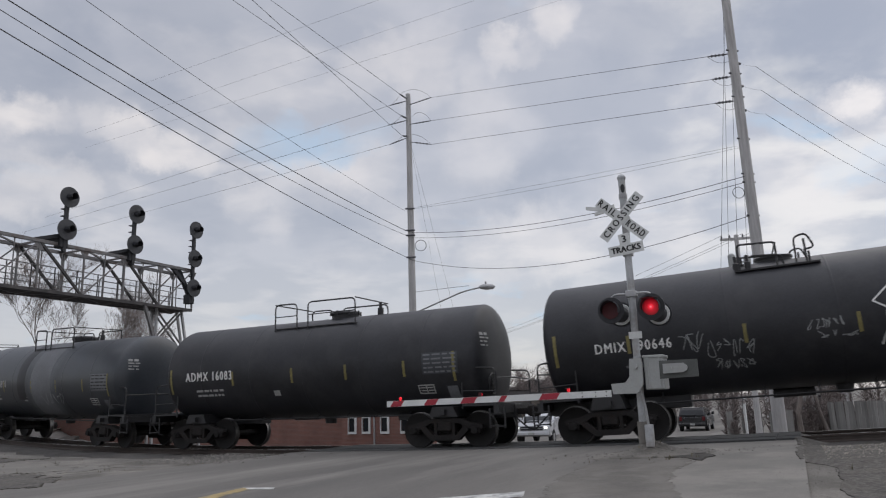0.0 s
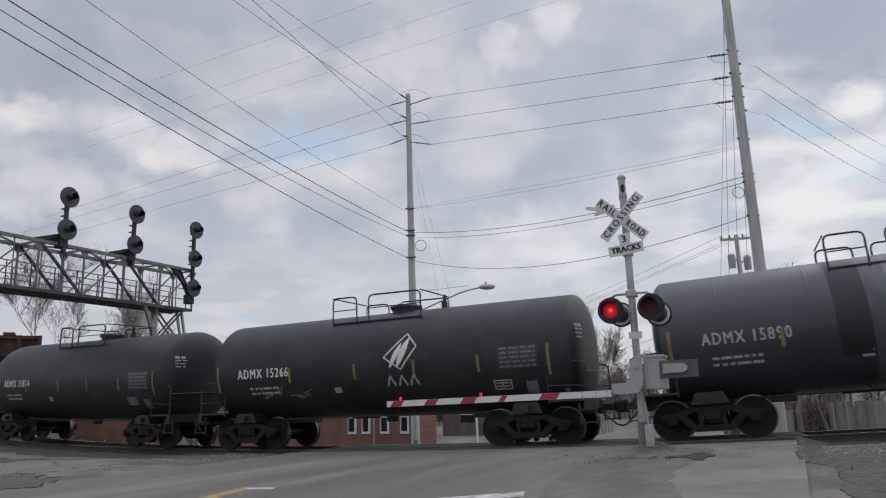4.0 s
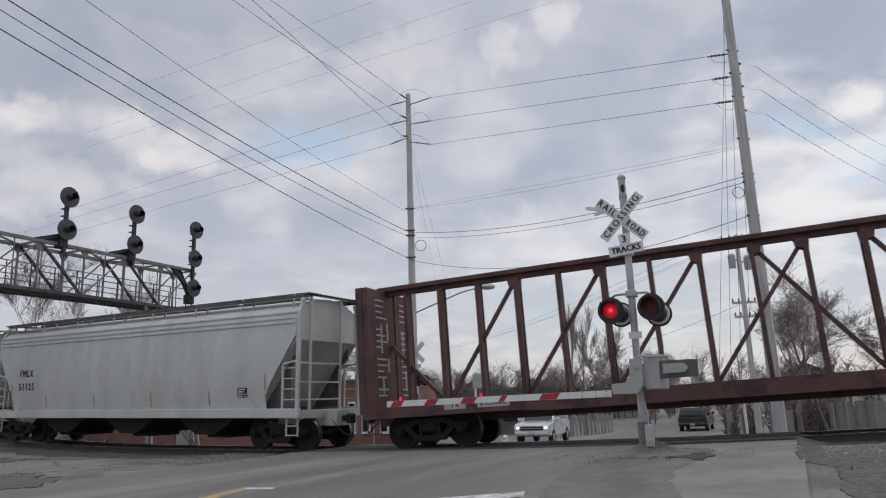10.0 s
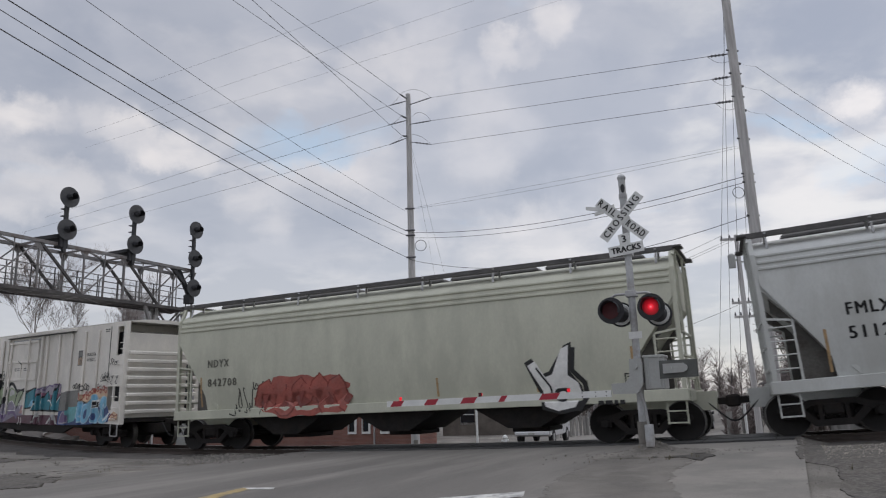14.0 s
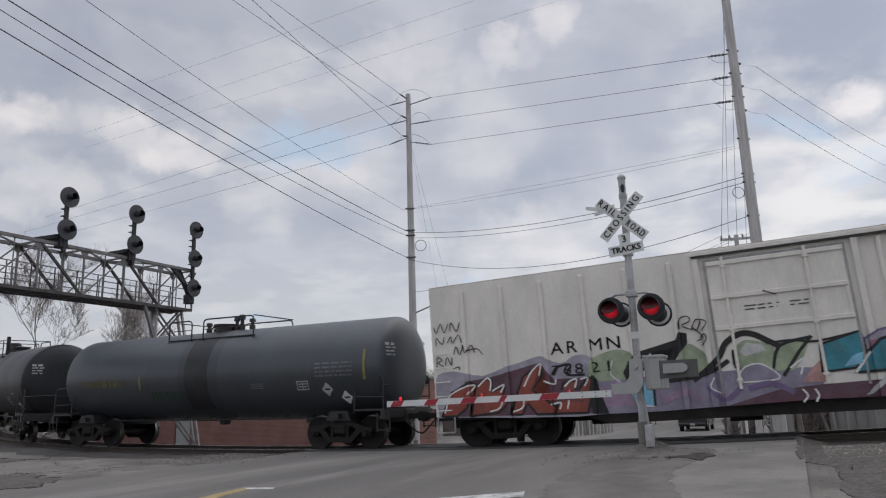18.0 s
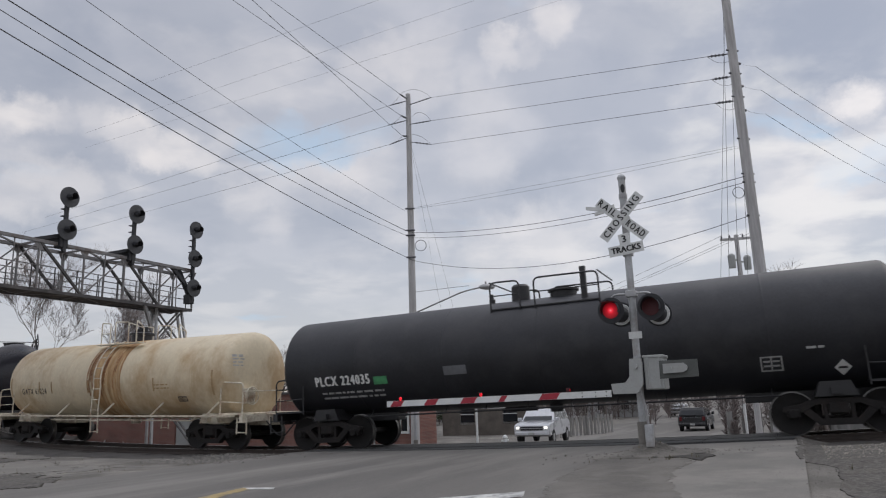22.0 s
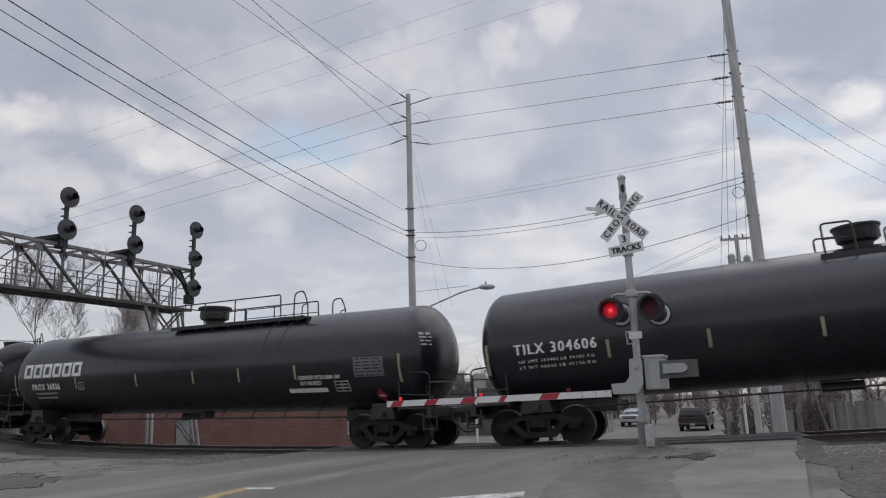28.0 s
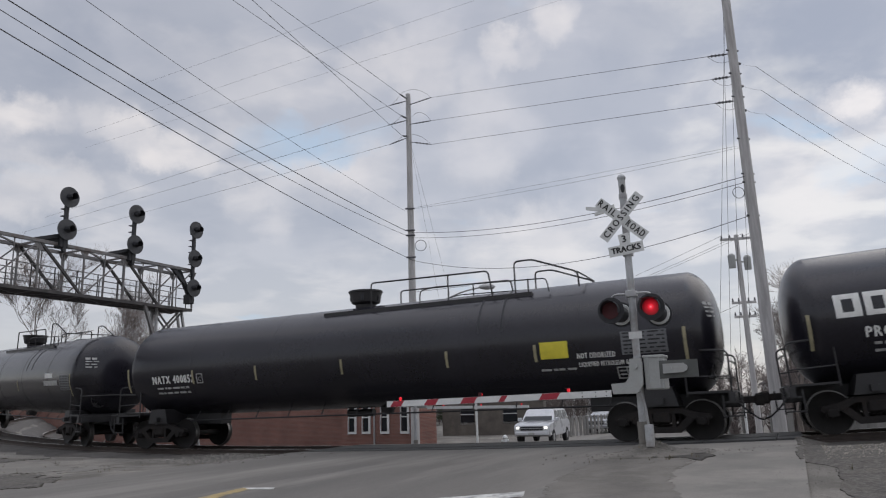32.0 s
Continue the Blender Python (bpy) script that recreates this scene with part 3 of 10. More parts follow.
def sheet(name, ss, qs, height, mat):
    bm = B()
    grid = []
    for s in ss:
        row = []
        for q in qs:
            p = U * s + NN * (TRACK_D + q + (sideways(s) if abs(s) < 90 else sideways(math.copysign(90, s))))
            row.append(bm.verts.new((p.x, p.y, height(p.x, p.y))))
        grid.append(row)
    for a, b in zip(grid[:-1], grid[1:]):
        for i in range(len(qs) - 1):
            bm.faces.new((a[i], b[i], b[i + 1], a[i + 1]))
    return mesh_ob(name, bm, mat, True)


def rough_land(x, y):
    s, q = along_across(x, y)
    k = 0.0
    if -24 < q < 30 and -70 < s < 40 and not ROAD_L - 0.2 < s < PATH_R + 0.1:
        k = 0.05 * (noise.noise(Vector((x * 0.7, y * 0.7, 0))) + 0.5 * noise.noise(Vector((x * 2.1, y * 2.1, 3))))
    return land(x, y) + k


GRID_S, GRID_Q = spread(-45, 22, 0.45, 2600, 1.22), spread(-20, 16, 0.45, 2600, 1.22)
ground = sheet("ground", GRID_S, GRID_Q, rough_land, M["dirt"])
tagged(ground, "grey gravelly dirt with tufts of dry winter grass", "ground", kind="structure")
KNOTS = {}


def ground_z(x, y):
    """Height of the ground sheet between its corners."""
    s, q = along_across(x, y)
    i, j = int(np.searchsorted(GRID_S, s)) - 1, int(np.searchsorted(GRID_Q, q)) - 1
    z = []
    for a, b in ((i, j), (i + 1, j), (i, j + 1), (i + 1, j + 1)):
        if (a, b) not in KNOTS:
            p = U * GRID_S[a] + NN * (TRACK_D + GRID_Q[b] + sideways(GRID_S[a]))
            KNOTS[a, b] = rough_land(p.x, p.y)
        z.append(KNOTS[a, b])
    f, g = (s - GRID_S[i]) / (GRID_S[i + 1] - GRID_S[i]), (q - GRID_Q[j]) / (GRID_Q[j + 1] - GRID_Q[j])
    return z[0] * (1 - f) * (1 - g) + z[1] * f * (1 - g) + z[2] * (1 - f) * g + z[3] * f * g


def strip(name, s0, s1, q0, q1, h, mat, label, category, step=0.3, thick=0.12):
    """A paved strip that follows the ground, with a real edge."""
    ns, nq = max(1, round((s1 - s0) / step)), max(1, round((q1 - q0) / step))
    bm = B()
    top, low = [], []
    for i in range(ns + 1):
        a, b = [], []
        for j in range(nq + 1):
            p = at_sq(s0 + (s1 - s0) * i / ns, q0 + (q1 - q0) * j / nq, h)
            a.append(bm.verts.new(p)); b.append(bm.verts.new((p.x, p.y, p.z - thick)))
        top.append(a); low.append(b)
    for i in range(ns):
        for j in range(nq):
            bm.faces.new((top[i][j], top[i + 1][j], top[i + 1][j + 1], top[i][j + 1]))
    for i in range(ns):
        for j in (0, nq):
            f = (top[i][j], top[i + 1][j], low[i + 1][j], low[i][j])
            bm.faces.new(f if j else f[::-1])
    for j in range(nq):
        for i in (0, ns):
            f = (top[i][j], top[i][j + 1], low[i][j + 1], low[i][j])
            bm.faces.new(f[::-1] if i else f)
    ob = mesh_ob(name, bm, mat, True)
    return tagged(ob, label, category, kind="structure")


road = strip("road", ROAD_L, ROAD_R, -20, 200, 0.0, M["asphalt"], "worn grey asphalt road over the level crossing", "road")
strip("road_widening", ROAD_L - 3.0, ROAD_L - 0.02, 13.0, 215, -0.004, M["asphalt"], "worn grey asphalt of the oncoming lane beyond the tracks", "road")
pavement = strip("pavement", ROAD_R + 0.02, PATH_R, -20, -2.4, 0.015, M["concrete"], "cracked grey concrete pavement beside the road", "pavement")
# ---- tracks ----
def track_line(q, name, label):
    t = thing(name, label, "railway track", group="railway tracks", kind="structure")
    for side in (-0.7525, 0.7525):
        bm = B()
        prof = [(-0.07, -0.17), (0.07, -0.17), (0.07, -0.15), (0.012, -0.12), (0.012, -0.05), (0.037, -0.04), (0.037, 0.0), (-0.037, 0.0), (-0.037, -0.04), (-0.012, -0.05), (-0.012, -0.12), (-0.07, -0.15)]
        rings = []
        for k in range(121):
            s = -150 + 250 * k / 120
            rings.append([bm.verts.new(on_track(s, q + side + a, h - 0.001)) for a, h in prof])
        for a, b in zip(rings[:-1], rings[1:]):
            for i in range(len(prof)):
                f = bm.faces.new((a[i], b[i], b[(i + 1) % len(prof)], a[(i + 1) % len(prof)]))
                f.material_index = 1 if i == 6 else 0
        part("rail", bm, [M["rail"], M["rail_top"]], t)
    return t


def tie_mesh():
    bm = B()
    box(bm, -0.115, 0.115, -1.3, 1.3, -0.2, 0.0, bev=0.012)
    me = bpy.data.meshes.new("tie")
    bm.to_mesh(me); bm.free()
    me.materials.append(M["tie"])
    return me


TIE = tie_mesh()
LINES = [track_line(q, "railway_track", lab) for q, lab in ((0.0, "steel rails on dark timber ties under the train"), (4.4, "rusty rails on timber ties beyond the train"), (8.8, "rusty rails on timber ties farthest from the road"))]
rnd = random.Random(5)
for t, q in zip(LINES, (0.0, 4.4, 8.8)):
    s = -46.0
    while s < 16:
        if not (ROAD_L - 0.4 < s < PATH_R + 0.4):
            o = new("tie", TIE)
            o.parent = t
            p, p2 = on_track(s, q, -0.172), on_track(s, q + 1, -0.172)
            o.matrix_basis = Matrix.Translation(p) @ pose(0, 0, 0, 0, 0, math.degrees(math.atan2(p2.y - p.y, p2.x - p.x)) - 90 + rnd.uniform(-1.2, 1.2))
        s += 0.58
# ballast shoulders
for q in (0.0, 4.4, 8.8):
    bm = B()
    for a0, a1 in ((-140, ROAD_L - 0.5), (PATH_R + 0.3, 90)):
        rings = []
        n = int((a1 - a0) / 0.7)
        for k in range(n + 1):
            s = a0 + (a1 - a0) * k / n
            row = []
            for off, h in ((-2.5, -0.32), (-1.9, -0.21), (-1.45, -0.165 - 0.02 * (q > 1)), (-0.6, -0.17 + 0.012 * (q > 1)), (0.6, -0.17 + 0.012 * (q > 1)), (1.45, -0.165 - 0.02 * (q > 1)), (1.9, -0.21), (2.5, -0.32)):
                p = on_track(s, q + off, h)
                p.z += 0.03 * noise.noise(p * 3.1) + 0.02 * noise.noise(p * 9)
                row.append(bm.verts.new(p))
            rings.append(row)
        for a, b in zip(rings[:-1], rings[1:]):
            for i in range(7):
                bm.faces.new((a[i], b[i], b[i + 1], a[i + 1]))
    tagged(mesh_ob("ballast_bed", bm, M["ballast"]), "grey crushed-stone ballast under the rails", "ballast", kind="structure")
# crossing panels between and beside the rails
for t, q in zip(LINES, (0.0, 4.4, 8.8)):
    for off, w in ((-1.25, 0.85), (0.0, 1.34), (1.25, 0.85)):
        k = 0
        s = ROAD_L
        while s < PATH_R - 0.1:
            s1 = min(s + 1.5, PATH_R)
            bm = B()
            lo = [on_track(a, q + off + b, -0.012) for a, b in ((s + 0.01, -w / 2), (s1 - 0.01, -w / 2), (s1 - 0.01, w / 2), (s + 0.01, w / 2))]
            up = [bm.verts.new(p + Vector((0, 0, 0.022))) for p in lo]
            dn = [bm.verts.new(p + Vector((0, 0, -0.1))) for p in lo]
            bm.faces.new(up); bm.faces.new(dn[::-1])
            for i in range(4):
                bm.faces.new((up[i], dn[i], dn[(i + 1) % 4], up[(i + 1) % 4]))
            part("crossing_panel", bm, M["timber_crossing"], t)
            s = s1
# loose gravel beside the pavement, along the track and on the dirt by the road
def gravel(name, label, count, place, seed, lo=0.012, hi=0.05, stone="gravel"):
    rnd = random.Random(seed)
    verts, faces = [], []
    base = [(1, 0, 0.1), (0.2, 0.9, 0), (-0.9, 0.4, 0.1), (-0.6, -0.8, 0), (0.5, -0.8, 0.1), (0.1, 0.1, 0.75)]
    for _ in range(count):
        p = place(rnd)
        r, a = rnd.uniform(lo, hi), rnd.uniform(0, 6.28)
        n0 = len(verts)
        for x, y, z in base:
            x, y, z = x * rnd.uniform(0.7, 1.2), y * rnd.uniform(0.7, 1.2), z * rnd.uniform(0.7, 1.2)
            verts.append((p[0] + r * (x * math.cos(a) - y * math.sin(a)), p[1] + r * (x * math.sin(a) + y * math.cos(a)), p[2] + r * z - 0.004))
        faces += [(n0 + i, n0 + (i + 1) % 5, n0 + 5) for i in range(5)]
    me = bpy.data.meshes.new(name)
    me.from_pydata(verts, [], faces)
    me.materials.append(M[stone])
    return tagged(new(name, me), label, "gravel", kind="stuff")


M["gravel"] = material("mixed_gravel", (0.14, 0.131, 0.118), 0.95, vary=0.55, scale=9, grain=60, bump=0.2)


def by_track(r):
    s, q = r.uniform(0.3, 12), -r.uniform(1.2, 7.5)
    p = at_sq(s, q)
    return (p.x, p.y, ground_z(p.x, p.y) if q < -2.5 else on_track(s, q, -0.24).z)


def by_dirt(r):
    s, q = r.uniform(-36, ROAD_L - 0.1), -r.uniform(1.2, 8)
    p = at_sq(s, q)
    return (p.x, p.y, ground_z(p.x, p.y) if q < -2.5 else on_track(s, q, -0.24).z)


def on_road_edge(r):
    s, q = r.gauss(-13.6, 0.8), -r.uniform(2.4, 5.4)
    p = at_sq(s, q)
    return (p.x, p.y, max(level(p.x, p.y), ground_z(p.x, p.y)) + 0.004)


def on_path_edge(r):
    s, q = PATH_R + r.gauss(0.05, 0.22), -r.uniform(1.6, 11)
    p = at_sq(s, q)
    return (p.x, p.y, level(p.x, p.y) + (0.018 if s < PATH_R else 0.0))


def by_mast(r):
    a, d = r.uniform(0, 6.28), abs(r.gauss(0, 0.9))
    x, y = 3.75 + d * math.cos(a) * 1.1, 13.1 + d * math.sin(a) * 0.7
    return (x, y, max(level(x, y) + 0.015, mound(x, y)))


def mound(x, y):
    d = math.hypot((x - 3.65) / 1.15, (y - 13.2) / 0.75)
    return level(x, y) + 0.025 + (0.1 * max(0.0, 1 - d) ** 0.8 + 0.16 * max(0.0, 1 - 2.4 * d)) * (1 + 0.35 * noise.noise(Vector((x * 3, y * 3, 1)))) if d < 1 else level(x, y) - 0.05


gravel("gravel", "pale loose gravel beside the railway", 11000, by_track, 3, 0.008, 0.03)
def by_verge(r):
    s, q = 0.3 + 9 * r.random() ** 1.3, -2.3 - 4.2 * r.random() ** 1.3
    p = at_sq(s, q)
    return (p.x, p.y, ground_z(p.x, p.y) + 0.016)


gravel("pebbles", "pale pebbles on the brown verge beside the pavement", 6500, by_verge, 14, 0.006, 0.018, "pebble")
gravel("gravel", "loose gravel and cinders on the dirt verge", 1500, by_dirt, 4, 0.006, 0.02)
gravel("gravel", "dark broken stones strewn at the road's edge", 900, on_road_edge, 6, 0.012, 0.045)
gravel("gravel", "loose gravel spilt over the pavement's edge", 160, on_path_edge, 9, 0.005, 0.016)
gravel("gravel", "small stones round the signal's foundation", 500, by_mast, 8, 0.01, 0.035)
bm = B()
g = {}
for i in range(31):
    for j in range(25):
        x, y = 2.4 + 2.6 * i / 30, 12.3 + 1.9 * j / 24
        g[i, j] = bm.verts.new((x, y, mound(x, y)))
for i in range(30):
    for j in range(24):
        bm.faces.new((g[i, j], g[i + 1, j], g[i + 1, j + 1], g[i, j + 1]))
tagged(mesh_ob("dirt_mound", bm, M["dirt"], True), "low mound of grey dirt round the signal's foundation", "dirt mound", kind="structure")


# dead grass and weed tufts
def tufts(name, label, count, place, seed, h=0.16):
    rnd = random.Random(seed)
    verts, faces = [], []
    for _ in range(count):
        x, y, z = place(rnd)
        for _ in range(7):
            a, l, b = rnd.uniform(0, 6.28), rnd.uniform(0.4, 1) * h, rnd.uniform(0.1, 0.7)
            n0 = len(verts)
            w = 0.005
            ca, sa = math.cos(a), math.sin(a)
            verts += [(x - sa * w, y + ca * w, z - 0.01), (x + sa * w, y - ca * w, z - 0.01), (x + ca * l * b, y + sa * l * b, z + l)]
            faces.append((n0, n0 + 1, n0 + 2))
    me = bpy.data.meshes.new(name)
    me.from_pydata(verts, [], faces)
    me.materials.append(M["straw"])
    return tagged(new(name, me), label, "dry grass", kind="stuff")


M["straw"] = material("dead_grass_blades", (0.15, 0.13, 0.085), 0.9, vary=0.4, scale=5, bump=0)
tufts("dry_grass", "short dead grass on the dirt verge", 160, by_dirt, 11, 0.07)
tufts("dry_grass", "a few dead weeds beside the railway", 260, by_track, 12, 0.12)
def by_dark_patch(r):
    x, y = r.uniform(3.3, 4.15), r.gauss(12.15, 0.22)
    return (x, y, level(x, y) + 0.02)


tufts("dry_grass", "dead grass beside the dark patch", 12, by_dark_patch, 15, 0.07)
tufts("dry_grass", "dead weeds round the signal's foundation", 10, by_mast, 13, 0.06)


# ---- paint on the road ----
def painted(name, label, corners, mat):
    bm = B()
    a, b, c, d = [Vector(p) for p in corners]
    n = 10
    rows = [(a.lerp(b, k / n), d.lerp(c, k / n)) for k in range(n + 1)]
    vs = [[bm.verts.new((p.x, p.y, level(p.x, p.y) + 0.006)) for p in r] for r in rows]
    for p, q in zip(vs[:-1], vs[1:]):
        bm.faces.new((p[0], q[0], q[1], p[1]))
    return tagged(mesh_ob(name, bm, mat), label, "road marking", kind="structure")


painted("centre_line", "worn yellow centre line on the road", ((-3.9, 9.3), (-3.22, 11.5), (-3.05, 11.2), (-3.62, 9.0)), M["line_yellow"])
painted("centre_line", "worn white end of the road's centre line", ((-3.22, 11.5), (-2.68, 11.32), (-2.66, 11.1), (-3.05, 11.2)), M["line_white"])
painted("stop_line", "worn white stop line across the lane", ((-0.3, 9.4), (0.96, 9.62), (0.9, 9.2), (-0.5, 8.95)), M["line_white"])


def inside(x, y, poly):
    hit = False
    for (x0, y0), (x1, y1) in zip(poly, poly[1:] + poly[:1]):
        if (y0 > y) != (y1 > y) and x < x0 + (y - y0) * (x1 - x0) / (y1 - y0):
            hit = not hit
    return hit


def ragged(name, label, category, poly, mat, h, cell=0.06, wild=0.16):
    """A thin spill or patch with a broken outline that lies on the made ground."""
    bm = B()
    verts = {}

    def corner(i, j):
        if (i, j) not in verts:
            x, y = i * cell, j * cell
            s = along_across(x, y)[0]
            z = ground_z(x, y)
            if ROAD_L < s < PATH_R:
                z = max(z, level(x, y) + (0.016 if s > ROAD_R else 0.0))
            verts[i, j] = bm.verts.new((x, y, z + h + 0.002 * noise.noise(Vector((x * 5, y * 5, 0)))))
        return verts[i, j]
    xs, ys = [p[0] for p in poly], [p[1] for p in poly]
    for i in range(int(min(xs) / cell) - 4, int(max(xs) / cell) + 4):
        for j in range(int(min(ys) / cell) - 4, int(max(ys) / cell) + 4):
            x, y = (i + 0.5) * cell, (j + 0.5) * cell
            e = Vector((x * 1.9, y * 1.9, 2.0))
            f = Vector((x * 8, y * 8, 5.0))
            if inside(x + wild * noise.noise(e) + wild * 0.5 * noise.noise(f), y + wild * noise.noise(e + Vector((9, 0, 0))) + wild * 0.5 * noise.noise(f + Vector((9, 0, 0))), poly):
                bm.faces.new((corner(i, j), corner(i + 1, j), corner(i + 1, j + 1), corner(i, j + 1)))
    for e in [e for e in bm.edges if e.is_boundary]:
        a, b = e.verts
        bm.faces.new((a, b, bm.verts.new(b.co - Vector((0, 0, 0.06))), bm.verts.new(a.co - Vector((0, 0, 0.06)))))
    return tagged(mesh_ob(name, bm, mat), label, category, kind="structure")


ragged("dirt_apron", "dusty dark patch of broken asphalt round the signal's foot", "asphalt patch", [(0.7, 7.4), (1.45, 10.4), (2.4, 12.5), (3.2, 14.1), (4.6, 14.2), (4.4, 12.7), (3.0, 10.3), (2.4, 7.4)], M["apron"], 0.003, 0.035)
# a darker patch with a broken outline to the right of the mast
ragged("mud_hollow", "dark patch of ground beside the signal's foot", "mud", [(4.00, 13.99), (4.54, 13.50), (4.31, 12.68), (4.36, 12.14), (3.93, 11.63), (3.89, 12.18), (3.60, 12.52)], M["mud"], 0.014, 0.03, 0.1)


# dark cinders whose uneven edge laps over the pavement
bm = B()
rows = []
for j in range(110):
    q = -9.8 + 8.1 * j / 109
    edge = -0.1 + 0.45 * ease(-6.2, -7.4, q) + 0.14 * noise.noise(Vector((q * 1.3, 0, 3))) + 0.06 * noise.noise(Vector((q * 5, 0, 7)))
    row = []
    for i in range(60):
        s_ = edge + (9.6 - edge) * (i / 59) ** 1.6
        p = at_sq(s_, q)
        z = max(ground_z(p.x, p.y), p.z + 0.016 if s_ < PATH_R else -9.0)
        row.append(bm.verts.new((p.x, p.y, z + (0.012 + 0.008 * noise.noise(p * 6) if 0 < i < 59 else -0.05))))
    rows.append(row)
for a, b in zip(rows[:-1], rows[1:]):
    for i in range(59):
        bm.faces.new((a[i], a[i + 1], b[i + 1], b[i]))
tagged(mesh_ob("cinder_bed", bm, M["cinder"], True), "dark cinders and fine gravel beside the pavement", "gravel bed", kind="structure")
ragged("slab_patch", "pale worn slab at the verge's edge", "concrete slab", [(-11.9, 18.7), (-10.5, 19.2), (-8.6, 17.1), (-8.95, 15.9), (-10.0, 16.0)], M["dust"], 0.012, 0.08, 0.25)
ragged("mud_patch", "dark damp dirt beside the road", "dirt", [(-9.9, 15.6), (-8.95, 15.6), (-7.5, 14.3), (-7.2, 12.8), (-8.2, 12.4), (-10.2, 13.6)], M["cinder"], 0.012, 0.08, 0.35)
ragged("mud_patch", "dark damp dirt beside the railway", "dirt", [(-24.0, 25.6), (-16.0, 22.6), (-11.4, 20.6), (-12.4, 19.4), (-18.0, 20.6), (-25.0, 23.2)], M["cinder"], 0.012, 0.12, 0.5)
ragged("dust_drift", "pale dust washed over the road's edge", "dust", [(-16.5, 15.2), (-11.0, 17.6), (-8.6, 17.9), (-7.6, 16.7), (-10.5, 15.2), (-14.0, 13.6)], M["dust"], 0.008, 0.1, 0.6)
ragged("dust_drift", "pale dust along the road's edge", "dust", [(-12.5, 10.6), (-8.6, 14.6), (-7.9, 14.3), (-11.2, 10.0)], M["dust"], 0.006, 0.08, 0.5)


# ---- level-crossing signal with its gate ----
shutters = []


def lamp_unit(parent, x, z, lead, phase):
    """A red flasher facing -y: black target disc, hood, lit lens and an added swinging blind that stands in for the
    lamp going out.
    """
    bm = B()
    r0, y0 = 0.245, -0.34
    n = 28
    front, back = [], []
    for i in range(n):
        a = 2 * math.pi * i / n
        front.append(bm.verts.new((x + r0 * math.cos(a), y0, z + r0 * math.sin(a))))
        back.append(bm.verts.new((x + r0 * math.cos(a), y0 + 0.03, z + r0 * math.sin(a))))
    bm.faces.new(front); bm.faces.new(back[::-1])
    for i in range(n):
        bm.faces.new((front[i], back[i], back[(i + 1) % n], front[(i + 1) % n]))
    rod(bm, (x, y0 + 0.02, z), (x, y0 + 0.24, z), 0.17, 16, 0.12)
    unit = part("lamp_unit", bm, M["signal_black"], parent, "round black flashing-light unit", True)
    bm = B()
    ring = [(radians(-20 + 220 * i / 18)) for i in range(19)]
    vs = [[bm.verts.new((x + rr * math.cos(a), yy, z + rr * math.sin(a))) for rr, yy in ((0.172, y0), (0.172, y0 - 0.26 + 0.10 * abs(math.cos(a))), (0.162, y0 - 0.26 + 0.10 * abs(math.cos(a))), (0.162, y0))] for a in ring]
    for p, q in zip(vs[:-1], vs[1:]):
        for k in range(4):
            bm.faces.new((p[k], q[k], q[(k + 1) % 4], p[(k + 1) % 4]))
    part("hood", bm, M["signal_black"], unit, smooth=True)
    bm = B()
    c0 = bm.verts.new((x, y0 - 0.012, z))
    inner = [bm.verts.new((x + 0.032 * math.cos(2 * math.pi * i / 24), y0 - 0.012, z + 0.032 * math.sin(2 * math.pi * i / 24))) for i in range(24)]
    middle = [bm.verts.new((x + 0.085 * math.cos(2 * math.pi * i / 24), y0 - 0.01, z + 0.085 * math.sin(2 * math.pi * i / 24))) for i in range(24)]
    outer = [bm.verts.new((x + 0.152 * math.cos(2 * math.pi * i / 24), y0 - 0.006, z + 0.152 * math.sin(2 * math.pi * i / 24))) for i in range(24)]
    for i in range(24):
        j = (i + 1) % 24
        bm.faces.new((c0, inner[i], inner[j]))
        bm.faces.new((inner[i], middle[i], middle[j], inner[j]))
        bm.faces.new((middle[i], outer[i], outer[j], middle[j]))
    part("lens", bm, M["lens_glow"], unit, "glowing red lens")
    bm = B()
    n = 24
    f = [bm.verts.new((0.156 * math.cos(2 * math.pi * i / n), -0.004, -0.156 + 0.156 * math.sin(2 * math.pi * i / n))) for i in range(n)]
    b = [bm.verts.new((v.co.x, 0.004, v.co.z)) for v in f]
    bm.faces.new(f); bm.faces.new(b[::-1])
    for i in range(n):
        bm.faces.new((f[i], b[i], b[(i + 1) % n], f[(i + 1) % n]))
    sh = part("blind", bm, M["lens_dark"], unit, "added dark red blind that stands in for the unlit flasher")
    sh.location = (x, y0 - 0.022, z + 0.152)
    shutters.append((sh, phase))
    return unit


def sign_board(parent, name, x, z, w, h, turn, text, size, tw, y=-0.15, label=""):
    m = Matrix.Translation((x, y, z)) @ Matrix.Rotation(radians(turn), 4, "Y")
    bm = B()
    box(bm, -w / 2, w / 2, -0.004, 0.004, -h / 2, h / 2, m, bev=0.0)
    bd = part(name, bm, M["sign_white"], parent, label)
    if text:
        lettering("lettering", text, size, M["black"], bd, m @ Matrix.Translation((0, -0.007, 0)) @ UPRIGHT0, tw, None, 0.004, 0.001)
    return bd


UPRIGHT0 = Matrix(((1, 0, 0, 0), (0, 0, -1, 0), (0, 1, 0, 0), (0, 0, 0, 1)))


